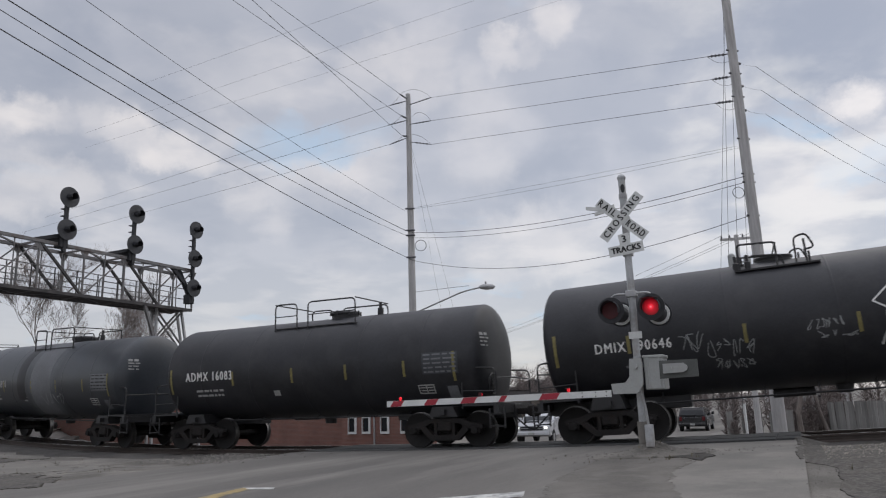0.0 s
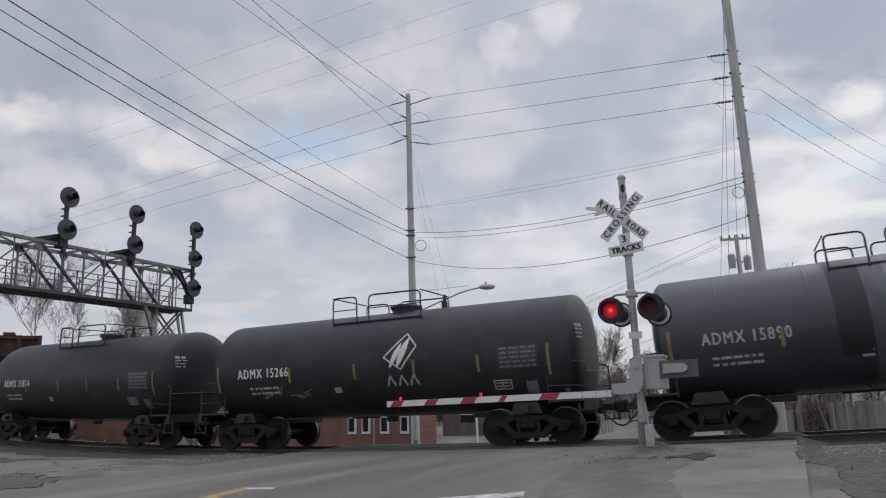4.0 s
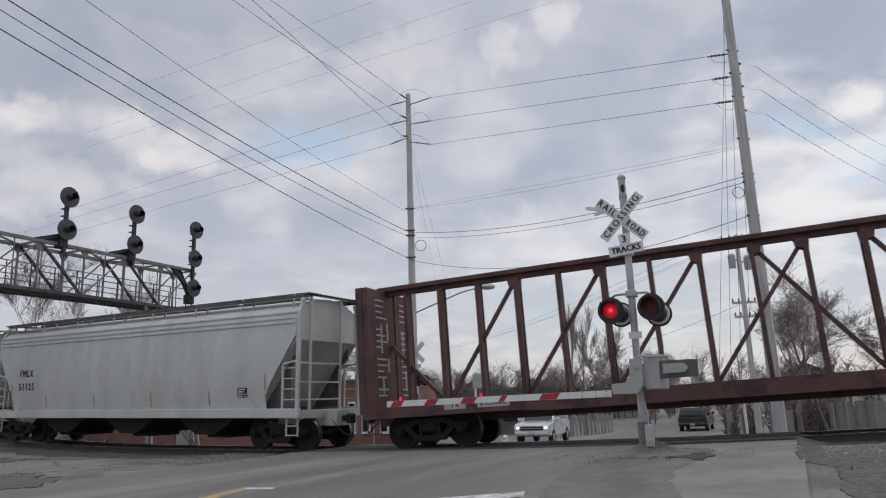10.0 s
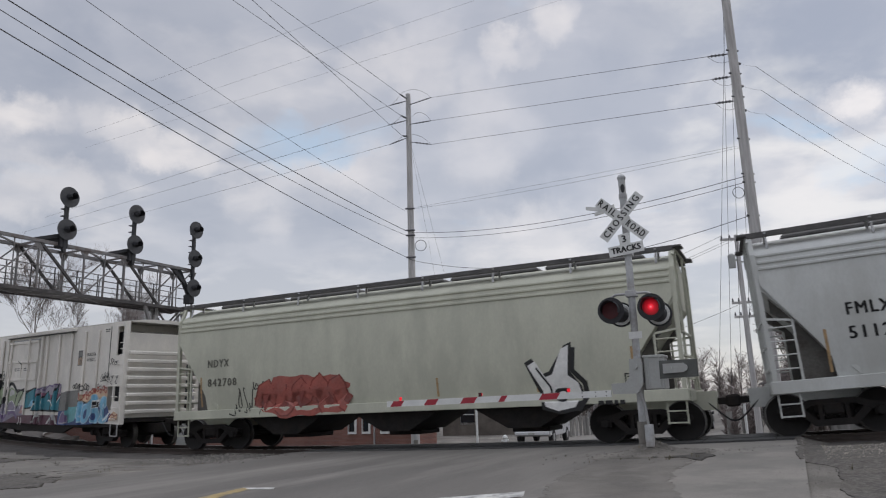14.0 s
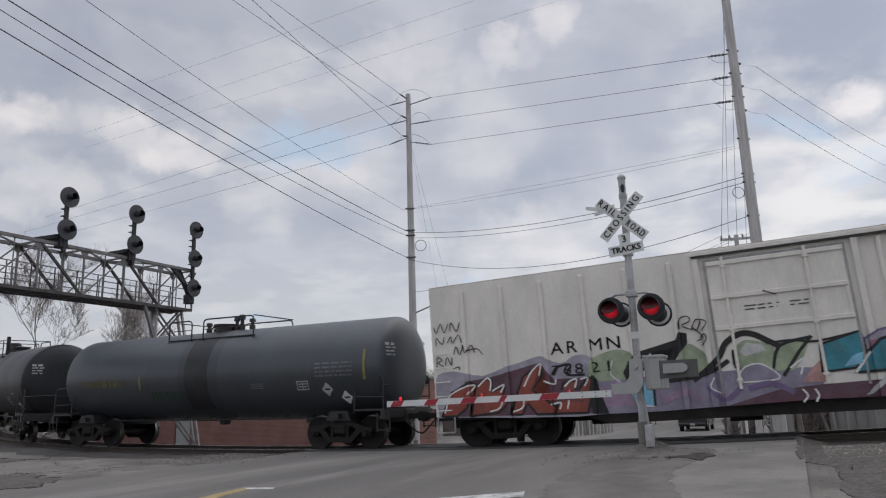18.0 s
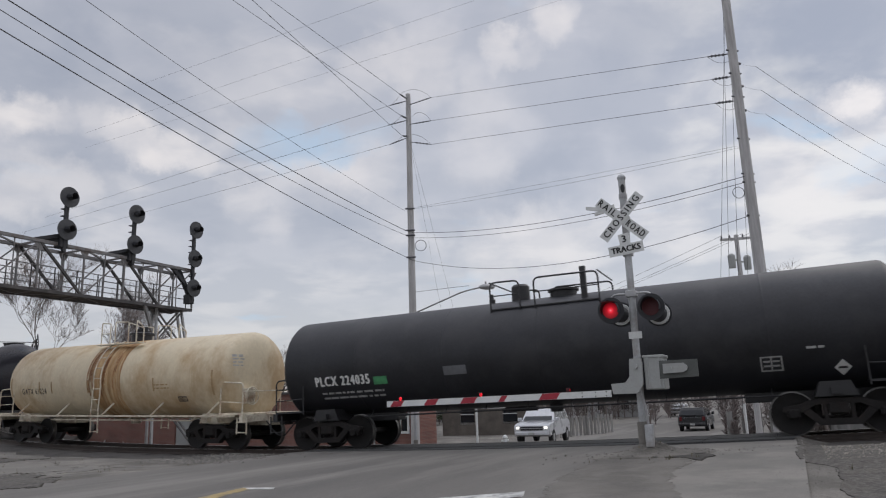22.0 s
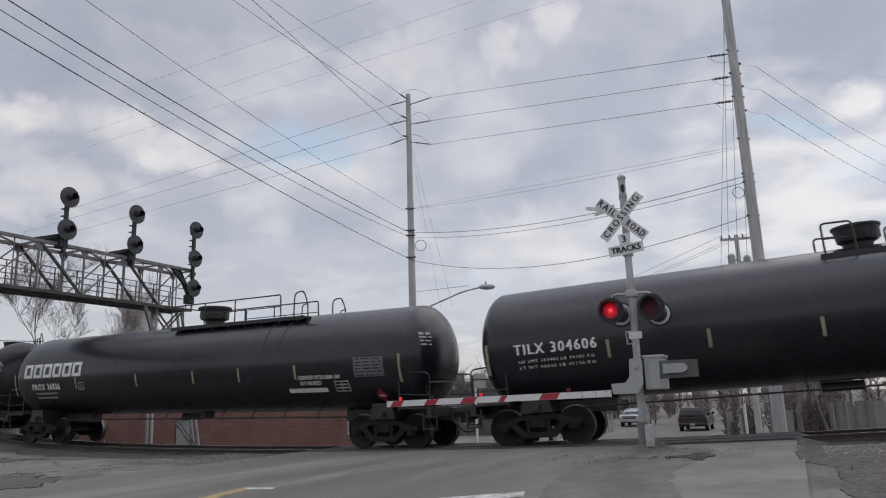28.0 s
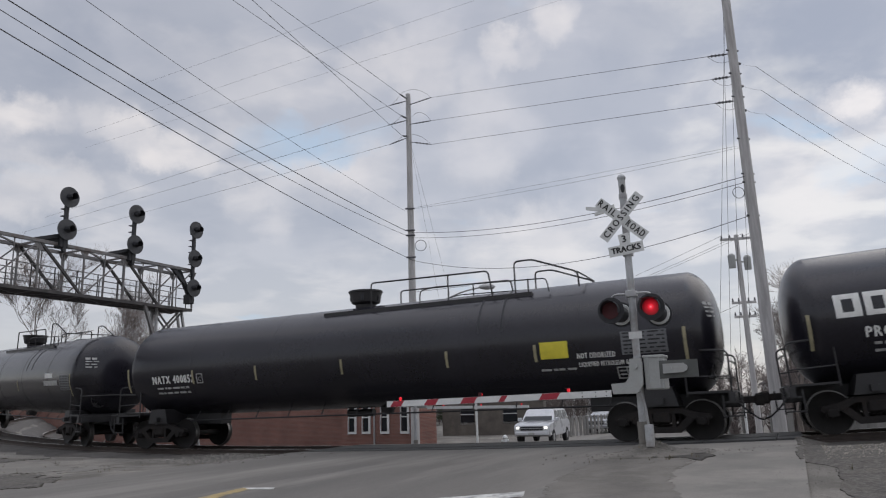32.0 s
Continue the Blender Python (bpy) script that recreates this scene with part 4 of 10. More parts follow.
def crossing_signal(m, near):
    sig = thing("crossing_signal", "silver level-crossing signal mast with crossbuck, red flashers and lowered gate" if near else "silver level-crossing signal across the tracks with lowered gate", "crossing signal", m, group="crossing signals")
    bm = B()
    rod(bm, (0, 0, 0.1), (0, 0, 5.12), 0.068, 16)
    part("mast", bm, M["silver"], sig, smooth=True)
    bm = B()
    lathe_z(bm, [(0.08, 5.1), (0.085, 5.14), (0.05, 5.19), (0.0, 5.2)], 14)
    part("cap", bm, M["silver"], sig)
    bm = B()
    box(bm, -0.2, 0.2, -0.2, 0.2, -0.35, 0.03, bev=0.03)
    lathe_z(bm, [(0.17, 0.03), (0.17, 0.06), (0.1, 0.09), (0.1, 0.5), (0.0, 0.5)], 14)
    part("foundation", bm, M["concrete"], sig)
    bm = B()
    box(bm, 0.06, 0.2, -0.2, -0.05, 0.06, 0.45, bev=0.012)
    part("junction_box", bm, M["silver"], sig)
    bm = B()
    pipe(bm, rounded([(0.12, -0.12, 0.45), (0.1, -0.14, 0.8), (-0.02, -0.12, 1.2), (0.0, -0.08, 1.5)], 0.2), 0.024, 8)
    part("conduit", bm, M["galv"], sig)
    # low steel cover beside the foundation
    if near:
        bm = B()
        box(bm, 0.42, 1.05, -0.28, 0.1, -0.16, -0.03, bev=0.01)
        part("cover_plate", bm, M["tie"], sig, "dark rusty steel cover on the ground")
    # crossbuck and count of tracks
    if near:
        rr = sign_board(sig, "crossbuck_blade", -0.046, 4.293, 1.165, 0.2, 43, "", 0.2, None, -0.098)
        for along, word in ((-0.355, "RAIL"), (0.335, "ROAD")):
            m_ = Matrix.Translation((-0.046, -0.105, 4.293)) @ Matrix.Rotation(radians(43), 4, "Y") @ Matrix.Translation((along, 0, 0))
            lettering("lettering", word, 0.185, M["black"], rr, m_ @ UPRIGHT0, 0.4, None, 0.0022, 0.001, spacing=1.35)
        cr = sign_board(sig, "crossbuck_blade", -0.04, 4.326, 1.1, 0.2, -47, "", 0.2, None, -0.112)
        m_ = Matrix.Translation((-0.04, -0.119, 4.326)) @ Matrix.Rotation(radians(-47), 4, "Y")
        lettering("lettering", "CROSSING", 0.185, M["black"], cr, m_ @ UPRIGHT0, 0.97, None, 0.0022, 0.001, spacing=1.35)
        sign_board(sig, "count_sign", -0.03, 3.885, 0.2, 0.22, -8, "3", 0.19, None, -0.1)
        sign_board(sig, "count_sign", -0.006, 3.69, 0.66, 0.2, -6, "TRACKS", 0.16, 0.55, -0.104)
        # short tapered arms of the side light bracket
        for x0_, z0_, x1_, z1_ in ((-0.764, 4.65, -0.2, 4.52), (-0.6, 4.5, -0.2, 4.6)):
            bm = B()
            slab(bm, [(x0_, z0_ - 0.03), (x1_, z1_ - 0.06), (x1_, z1_ + 0.05), (x0_, z0_ + 0.03)], 0.08, 0.12)
            part("side_arm", bm, M["sign_white"], sig)
        bm = B()
        lathe_z(bm, [(0.08, 4.7), (0.082, 4.72), (0.082, 4.78), (0.08, 4.8)], 14)
        part("collar", bm, M["galv"], sig)
        bm = B()
        lathe_x(bm, [(-0.004, 0.0), (-0.004, 0.09), (0.004, 0.09), (0.004, 0.0)], 16)
        for v in bm.verts:
            v.co = Vector((0.02 + v.co.y * 0.45, -0.072 + v.co.x, 4.9 + v.co.z))
        part("hand_hole", bm, M["signal_black"], sig)
    else:
        sign_board(sig, "crossbuck_blade", 0.0, 4.31, 1.22, 0.225, 45, "", 0.2, 1.1, -0.112)
        sign_board(sig, "crossbuck_blade", 0.0, 4.31, 1.22, 0.225, -45, "", 0.2, 1.1, -0.098)
        sign_board(sig, "count_sign", 0.0, 3.69, 0.6, 0.2, 0, "", 0.17, 0.55, -0.096)
    for z in (3.61, 4.31):
        bm = B()
        box(bm, -0.09, 0.09, -0.09, 0.09, z - 0.035, z + 0.035)
        part("sign_clamp", bm, M["galv"], sig)
    sign_board(sig, "identity_plate", 0.02, 2.06, 0.24, 0.13, 0, "", 0.05, None, -0.075)
    # lamps on a cross arm
    bm = B()
    pipe(bm, rounded([(-0.38, -0.06, 2.78), (-0.3, -0.06, 2.84), (0.3, -0.06, 2.84), (0.38, -0.06, 2.78)], 0.08), 0.024, 8)
    box(bm, -0.1, 0.1, -0.1, 0.1, 2.78, 2.9, bev=0.01)
    pipe(bm, [(-0.36, -0.1, 2.8), (-0.36, -0.1, 2.6)], 0.03, 8)
    pipe(bm, [(0.38, -0.1, 2.8), (0.38, -0.1, 2.6)], 0.03, 8)
    part("cross_arm", bm, M["galv"], sig)
    lamp_unit(sig, -0.34, 2.52, near, 0)
    lamp_unit(sig, 0.39, 2.53, near, 1)
    # lamps that face the other way, back to back with the front ones in pale housings
    for x, z in ((-0.27, 2.49), (0.434, 2.45)):
        bm = B()
        n = 24
        f = [bm.verts.new((x + 0.24 * math.cos(2 * math.pi * i / n), 0.2, z + 0.24 * math.sin(2 * math.pi * i / n))) for i in range(n)]
        b = [bm.verts.new((v.co.x, 0.23, v.co.z)) for v in f]
        bm.faces.new(f); bm.faces.new(b[::-1])
        for i in range(n):
            bm.faces.new((f[i], b[i], b[(i + 1) % n], f[(i + 1) % n]))
        rl = part("rear_lamp", bm, M["signal_black"], sig, "rear-facing flasher seen from behind")
        bm = B()
        rod(bm, (x - 0.03, -0.06, z + 0.02), (x, 0.19, z), 0.15, 18, 0.16)
        part("housing", bm, M["signal_black"], rl, smooth=True)
        bm = B()
        rod(bm, (x, 0.165, z), (x, 0.197, z), 0.2, 24, 0.205)
        part("rim", bm, M["sign_white"], rl, "pale rim before the rear disc")
    # gate mechanism
    bm = B()
    box(bm, 0.16, 0.5, -0.28, 0.22, 1.06, 1.64, bev=0.02)
    box(bm, 0.14, 0.52, -0.3, 0.24, 1.62, 1.67, bev=0.01)
    box(bm, 0.4, 0.43, -0.305, -0.28, 1.08, 1.63)
    box(bm, 0.22, 0.24, -0.305, -0.28, 1.08, 1.63)
    part("gate_mechanism", bm, M["grey_box"], sig)
    bm = B()
    slab(bm, [(-0.08, 1.62), (0.13, 1.62), (0.14, 1.5), (0.13, 1.15), (0.02, 1.0), (-0.42, 1.0), (-0.44, 1.18), (-0.18, 1.2), (-0.1, 1.3)], -0.34, -0.26)
    rod(bm, (0.03, -0.38, 1.48), (0.03, -0.2, 1.48), 0.045, 10)
    part("gate_bracket", bm, M["grey_box"], sig)
    bm = B()
    slab(bm, [(0.42, 1.56), (1.08, 1.56), (1.08, 1.26), (0.42, 1.24)], -0.3, -0.24)
    part("counterweight", bm, M["weight"], sig)
    bm = B()
    slab(bm, [(0.5, 1.5), (0.84, 1.5), (0.9, 1.465), (0.92, 1.42), (0.9, 1.375), (0.84, 1.34), (0.5, 1.33)], -0.36, -0.305)
    rod(bm, (0.62, -0.38, 1.42), (0.62, -0.34, 1.42), 0.035, 8)
    part("counterweight_arm", bm, M["grey_box"], sig)
    # gate arm, striped, with three lamps
    L0, L1 = -0.46, -5.2
    zt0, zt1 = 1.015, 0.945
    bm = B()
    slab(bm, [(L0, zt0 - 0.06), (L0, zt0 + 0.06), (L1, zt1 + 0.06), (L1, zt1 - 0.06)], -0.3, -0.26)
    arm = part("gate_arm", bm, M["sign_white"], sig, "white gate arm with red stripes")
    def edge(x, k):
        return zt0 + (zt1 - zt0) * (x - L0) / (L1 - L0) + k
    for a, b in ((-5.12, -4.78), (-4.32, -3.98), (-3.5, -3.12), (-2.68, -2.48), (-1.85, -1.42)):
        bm = B()
        slab(bm, [(a, edge(a, -0.058)), (b - 0.08, edge(b, -0.058)), (b, edge(b, 0.058)), (a + 0.08, edge(a, 0.058))], -0.304, -0.2999)
        part("red_stripe", bm, M["red_tape"], arm)
    for x in (-0.55, -0.75, -1.0):
        for k in (-0.035, 0.035):
            bm = B()
            rod(bm, (x, -0.31, edge(x, k)), (x, -0.298, edge(x, k)), 0.012, 6)
            part("bolt", bm, M["signal_black"], arm)
    # the tip lamp burns steadily; the other two flash in turn by small added blinds
    for x, phase in ((-4.88, None), (-3.05, 0), (-1.26, 1)):
        z = edge(x, 0.055)
        bm = B()
        lathe_z(bm, [(0.02, z), (0.02, z + 0.02), (0.03, z + 0.024), (0.033, z + 0.05), (0.024, z + 0.075), (0.0, z + 0.08)], 12, x, -0.28)
        gl = part("gate_lamp", bm, M["lens_lit"], sig, "small red gate lamp", True)
        if phase is None:
            continue
        bm = B()
        box(bm, -0.036, 0.036, -0.005, 0.005, -0.075, 0.004, bev=0.004)
        lid = part("blind", bm, M["lens_dark"], gl, "added dark red blind that stands in for the unlit gate lamp")
        lid.location = (x, -0.32, z + 0.08)
        shutters.append((lid, phase))
    if not near:
        # its lamps and gate sit higher, and a second pair of lamps faces back over the tracks
        for x, z, phase in ((-0.34, 2.52, 0), (0.38, 2.54, 1)):
            lamp_unit(sig, x, z, near, phase).matrix_basis = pose(0, 0, 0, 0, 0, 180)
        for ob in sig.children:
            if ob.name.split(".")[0] in ("cross_arm", "lamp_unit", "rear_lamp", "gate_mechanism", "gate_bracket", "counterweight", "counterweight_arm", "gate_arm", "gate_lamp"):
                ob.location.z += 0.85 if ob.name.startswith(("gate", "counter")) else 0.55
    return sig


M["weight"] = material("dark_grey_counterweight", (0.09, 0.095, 0.09), 0.7, vary=0.2, scale=4)
ROAD_TURN = math.degrees(math.atan2(U.y, U.x))
crossing_signal(Matrix.Translation((3.53, 13.24, 0.27)) @ pose(0, 0, 0, 0, 0, ROAD_TURN), True)
crossing_signal(Matrix.Translation((-1.45, 32.0, level(-1.45, 32.0))) @ pose(0, 0, 0, 0, 0, ROAD_TURN + 180), False)
# ---- signal bridge over the tracks ----
def signal_bridge():
    br = thing("signal_bridge", "grey steel lattice signal bridge spanning the tracks", "signal bridge", Matrix.Translation((-12.56, 33.7, 0)) @ pose(0, 0, 0, 0, 0, math.degrees(math.atan2(NN.y, NN.x))))
    mat = M["mesh_net"]
    z0, z1, w = 5.95, 7.9, 1.3       # local x runs across the tracks, y along them
    x0, x1 = -15.5, 0.5
    n = 8
    for y in (0, w):
        for z in (z0, z1):
            bm = B()
            bar(bm, (x0, y, z), (x1, y, z), 0.13, 0.13)
            # shade on the lower chords is put into their darker steel colour
            part("chord", bm, mat if z == z1 else M["bridge_dark"], br)
        for k in range(n + 1):
            x = x0 + (x1 - x0) * k / n
            bm = B()
            bar(bm, (x, y, z0), (x, y, z1), 0.065, 0.065)
            part("upright", bm, mat, br)
            if k < n:
                xa = x0 + (x1 - x0) * (k + 1) / n
                bm = B()
                if k % 2:
                    bar(bm, (x, y, z0), (xa, y, z1), 0.05, 0.05)
                else:
                    bar(bm, (x, y, z1), (xa, y, z0), 0.095, 0.095)
                part("diagonal", bm, mat if k % 2 else M["bridge_dark"], br)
                bm = B()
                xm = (x + xa) / 2
                bar(bm, (xm, y, z0), (xm, y, z1), 0.035, 0.035)
                part("upright", bm, mat, br)
    for k in range(n + 1):
        x = x0 + (x1 - x0) * k / n
        for z in (z0, z1):
            bm = B()
            bar(bm, (x, 0, z), (x, w, z), 0.07, 0.07)
            part("cross_member", bm, mat, br)
            if k < n:
                xa = x0 + (x1 - x0) * (k + 1) / n
                bm = B()
                bar(bm, (x, 0 if k % 2 else w, z), (xa, w if k % 2 else 0, z), 0.06, 0.06)
                part("lacing", bm, mat, br)
    for k in range(0, n + 1):
        x = x0 + (x1 - x0) * k / n
        for y in (-0.012, w + 0.012):
            bm = B()
            slab(bm, [(x - 0.22, z1 - 0.06), (x + 0.22, z1 - 0.06), (x + 0.1, z1 - 0.3), (x - 0.1, z1 - 0.3)], y - 0.01, y + 0.01)
            part("gusset", bm, mat, br)
    bm = B()
    box(bm, x0, x1, 0.2, w - 0.15, z0 - 0.02, z0 + 0.1)
    part("walkway", bm, M["bridge_dark"], br)
    # hand rails of the walkway
    for y in (0.28, w + 0.15):
        for h in (0.55, 1.05):
            bm = B()
            bar(bm, (x0, y, z0 + h), (x1 - 0.1, y, z0 + h), 0.035, 0.035)
            part("handrail", bm, mat, br)
        for k in range(17):
            x = x0 + (x1 - 0.1 - x0) * k / 16
            bm = B()
            bar(bm, (x, y, z0 + 0.1), (x, y, z0 + 1.05), 0.035, 0.035)
            part("rail_post", bm, mat if y > 1 else M["bridge_dark"], br)
    # leg tower
    zg = level(-12.56, 33.7) - 0.2
    ya, yb = 0.5, 0.8
    for x, foot in ((-1.15, -1.05), (0.35, 1.9)):
        for y in (ya, yb):
            bm = B()
            bar(bm, (foot, y, zg), (x, y, z0), 0.1, 0.1)
            # these legs take a paler steel that stands in for light falling on them
            part("leg", bm, M["galv"], br)
    for y in (ya, yb):
        for (xa, za), (xb_, zb_) in (((-1.15, z0 - 0.1), (0.55, z0 - 1.75)), ((0.35, z0 - 0.1), (-1.3, z0 - 1.75)), ((-1.13, z0 - 2.2), (1.1, z0 - 4.0)), ((0.85, z0 - 2.2), (-1.1, z0 - 4.0)), ((0.4, zg + 1.5), (1.85, zg + 0.05))):
            bm = B()
            bar(bm, (xa, y, za), (xb_, y, zb_), 0.065, 0.065)
            part("brace", bm, mat, br)
        for z in (z0 - 1.9, z0 - 4.1):
            f = (z0 - z) / (z0 - zg)
            bm = B()
            bar(bm, (-1.15 + 0.1 * f, y, z), (0.35 + 1.55 * f, y, z), 0.065, 0.065)
            part("strut", bm, mat, br)
    bm = B()
    bar(bm, (-2.3, 0, z0), (-1.2, 0, z0 - 2.6), 0.12, 0.12)
    part("knee_brace", bm, mat, br)
    for x in (-15.2, -14.0):
        for y in (0, w):
            bm = B()
            bar(bm, (x, y, level(-18.6, 20.5) - 0.2), (x, y, z0), 0.16, 0.16)
            part("leg", bm, mat, br)
    # signals on their masts, facing along the line
    yh = -0.3
    for x, zs in ((-6.58, (8.5, 9.86)), (-3.24, (8.5, 9.9)), (0.33, (7.0, 8.46, 9.9))):
        bm = B()
        lo = zs[0] - (0.9 if len(zs) < 3 else 0.6)
        bar(bm, (x, -0.15, lo), (x, -0.15, zs[-1] - 0.2), 0.13, 0.14)
        for k in range(int((zs[-1] - lo) / 0.3)):
            bar(bm, (x, -0.08, lo + 0.3 * k), (x, 0.1, lo + 0.3 * k), 0.2, 0.03)
        bar(bm, (x, -0.1, zs[0] - 0.2), (x - 1.1, 0.1, z1 + 0.04), 0.17, 0.14)
        bar(bm, (x, -0.05, zs[0] - 0.45), (x - 0.55, 0.3, z1 + 0.1), 0.22, 0.2)
        box(bm, x - 0.2, x + 0.16, -0.2, 0.2, zs[0] - 0.75, zs[0] - 0.3, bev=0.03)
        mast = part("signal_mast", bm, M["signal_black"], br, "black signal mast")
        for z in zs:
            bm = B()
            rr = 0.43
            nn = 26
            f = [bm.verts.new((x + rr * math.cos(2 * math.pi * i / nn), yh, z + rr * math.sin(2 * math.pi * i / nn))) for i in range(nn)]
            b = [bm.verts.new((v.co.x, yh + 0.03, v.co.z)) for v in f]
            bm.faces.new(f); bm.faces.new(b[::-1])
            for i in range(nn):
                bm.faces.new((f[i], b[i], b[(i + 1) % nn], f[(i + 1) % nn]))
            rod(bm, (x, yh, z), (x, 0.0, z), 0.15, 14)
            box(bm, x - 0.13, x + 0.13, -0.26, 0.02, z - 0.22, z + 0.2, bev=0.03)
            part("signal_head", bm, M["signal_disc"], mast, "round dark searchlight signal head")
            bm = B()
            ring = [radians(-30 + 240 * i / 16) for i in range(17)]
            vs = [[bm.verts.new((x + r2 * math.cos(a), yy, z + r2 * math.sin(a))) for r2, yy in ((0.15, yh), (0.15, yh - 0.32), (0.135, yh - 0.32), (0.135, yh))] for a in ring]
            for p, q in zip(vs[:-1], vs[1:]):
                for k in range(4):
                    bm.faces.new((p[k], q[k], q[(k + 1) % 4], p[(k + 1) % 4]))
            nn = 16
            bm.faces.new([bm.verts.new((x + 0.14 * math.cos(2 * math.pi * i / nn), yh - 0.01, z + 0.14 * math.sin(2 * math.pi * i / nn))) for i in range(nn)])
            part("signal_hood", bm, M["signal_black"], mast)
    return br


M["bridge_dark"] = material("dark_weathered_steel", (0.055, 0.052, 0.053), 0.7, metal=0.1, vary=0.35, scale=3, grain=40, stain=(0.12, 0.11, 0.105), stain_amount=0.6, stain_scale=2.5)
M["signal_disc"] = material("weathered_black_disc", (0.05, 0.052, 0.058), 0.6, vary=0.3, scale=4, grain=30)
signal_bridge()
# ---- poles and wires ----
def cable(name, label, a, b, drop, r=0.014, n=14, parent=None):
    a, b = Vector(a), Vector(b)
    pts = [a.lerp(b, k / n) - Vector((0, 0, drop * 4 * (k / n) * (1 - k / n))) for k in range(n + 1)]
    bm = B()
    pipe(bm, pts, r * 0.72, 5)
    ob = mesh_ob(name, bm, M["wire"])
    return tagged(ob, label, "cable", group="overhead wires")


def utility_pole(name, label, x, y, top, r0, r1, base=None):
    p = thing(name, label, "utility pole", Matrix.Translation((x, y, 0)))
    zb = (level(x, y) if base is None else base) - 0.3
    bm = B()
    pipe(bm, [(0, 0, zb + (top - zb) * k / 10) for k in range(11)], r0, 16, r1)
    part("pole", bm, M["pole_wood"], p, smooth=True)
    return p


def insulator(parent, x, y, z, dx, dy, l=0.7, dz=0.0):
    d = Vector((dx, dy, dz)).normalized()
    a = Vector((x, y, z))
    bm = B()
    rod(bm, a, a + d * l * 0.3, 0.025, 6)
    for k in range(4):
        q = a + d * l * (0.35 + 0.15 * k)
        rod(bm, q, q + d * 0.05, 0.05, 8)
    rod(bm, a + d * l * 0.3, a + d * l, 0.025, 6)
    part("insulator", bm, M["insul"], parent)
    return Vector((parent.location.x, parent.location.y, 0)) + a + d * l


LP = Vector((-1.83, 39.96))
RP = Vector((10.75, 23.68))
lp = utility_pole("utility_pole", "tall weathered wooden utility pole with a street lamp", LP.x, LP.y, 19.55, 0.25, 0.145)
rp = utility_pole("utility_pole", "thick pale wooden utility pole behind the train", RP.x, RP.y, 17.6, 0.215, 0.14)
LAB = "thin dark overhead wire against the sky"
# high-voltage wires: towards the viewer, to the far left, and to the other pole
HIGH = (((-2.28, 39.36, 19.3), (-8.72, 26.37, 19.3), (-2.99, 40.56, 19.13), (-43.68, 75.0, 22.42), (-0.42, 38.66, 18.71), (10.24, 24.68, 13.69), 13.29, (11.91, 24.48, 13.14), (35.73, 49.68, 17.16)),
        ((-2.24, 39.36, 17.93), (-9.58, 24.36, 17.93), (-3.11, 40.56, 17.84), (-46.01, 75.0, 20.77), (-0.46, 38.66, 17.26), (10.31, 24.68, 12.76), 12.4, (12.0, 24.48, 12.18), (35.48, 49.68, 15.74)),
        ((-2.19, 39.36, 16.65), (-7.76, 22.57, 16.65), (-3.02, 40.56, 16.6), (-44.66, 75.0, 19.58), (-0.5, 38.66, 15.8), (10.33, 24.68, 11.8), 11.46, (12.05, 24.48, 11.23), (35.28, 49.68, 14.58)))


def strain(parent, foot, tip):
    """A strain insulator from a pole to the wire's end at tip."""
    d = Vector(tip) - Vector((parent.location.x, parent.location.y, foot))
    insulator(parent, 0, 0, foot, d.x, d.y, d.length, d.z)


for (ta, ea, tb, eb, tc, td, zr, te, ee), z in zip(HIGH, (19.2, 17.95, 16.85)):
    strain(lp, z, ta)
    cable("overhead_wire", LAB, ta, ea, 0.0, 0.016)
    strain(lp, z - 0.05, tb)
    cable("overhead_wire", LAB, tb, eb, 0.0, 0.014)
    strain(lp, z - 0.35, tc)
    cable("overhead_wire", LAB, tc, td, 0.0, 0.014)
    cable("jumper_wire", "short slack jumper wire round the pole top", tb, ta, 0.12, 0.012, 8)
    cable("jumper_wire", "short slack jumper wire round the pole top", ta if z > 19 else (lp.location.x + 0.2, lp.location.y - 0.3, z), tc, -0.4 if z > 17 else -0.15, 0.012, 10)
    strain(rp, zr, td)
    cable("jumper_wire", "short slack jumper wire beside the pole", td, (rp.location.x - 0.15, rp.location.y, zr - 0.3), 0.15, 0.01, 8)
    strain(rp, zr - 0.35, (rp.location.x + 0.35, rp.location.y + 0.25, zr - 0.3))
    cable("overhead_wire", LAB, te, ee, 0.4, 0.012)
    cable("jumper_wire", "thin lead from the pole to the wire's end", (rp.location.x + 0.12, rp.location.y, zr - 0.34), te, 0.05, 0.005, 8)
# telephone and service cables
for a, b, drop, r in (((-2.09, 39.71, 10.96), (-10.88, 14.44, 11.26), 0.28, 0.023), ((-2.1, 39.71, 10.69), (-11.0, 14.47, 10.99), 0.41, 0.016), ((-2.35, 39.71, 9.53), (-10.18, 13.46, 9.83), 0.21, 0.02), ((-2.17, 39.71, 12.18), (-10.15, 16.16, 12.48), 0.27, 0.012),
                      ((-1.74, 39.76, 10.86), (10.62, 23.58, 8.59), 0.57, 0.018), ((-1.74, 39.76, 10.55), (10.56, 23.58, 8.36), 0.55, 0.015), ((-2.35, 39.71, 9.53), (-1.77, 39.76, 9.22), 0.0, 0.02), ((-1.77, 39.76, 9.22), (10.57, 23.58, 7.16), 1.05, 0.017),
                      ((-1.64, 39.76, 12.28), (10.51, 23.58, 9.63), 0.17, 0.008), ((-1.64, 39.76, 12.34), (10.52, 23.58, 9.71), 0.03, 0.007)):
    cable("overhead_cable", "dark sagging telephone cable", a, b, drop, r)
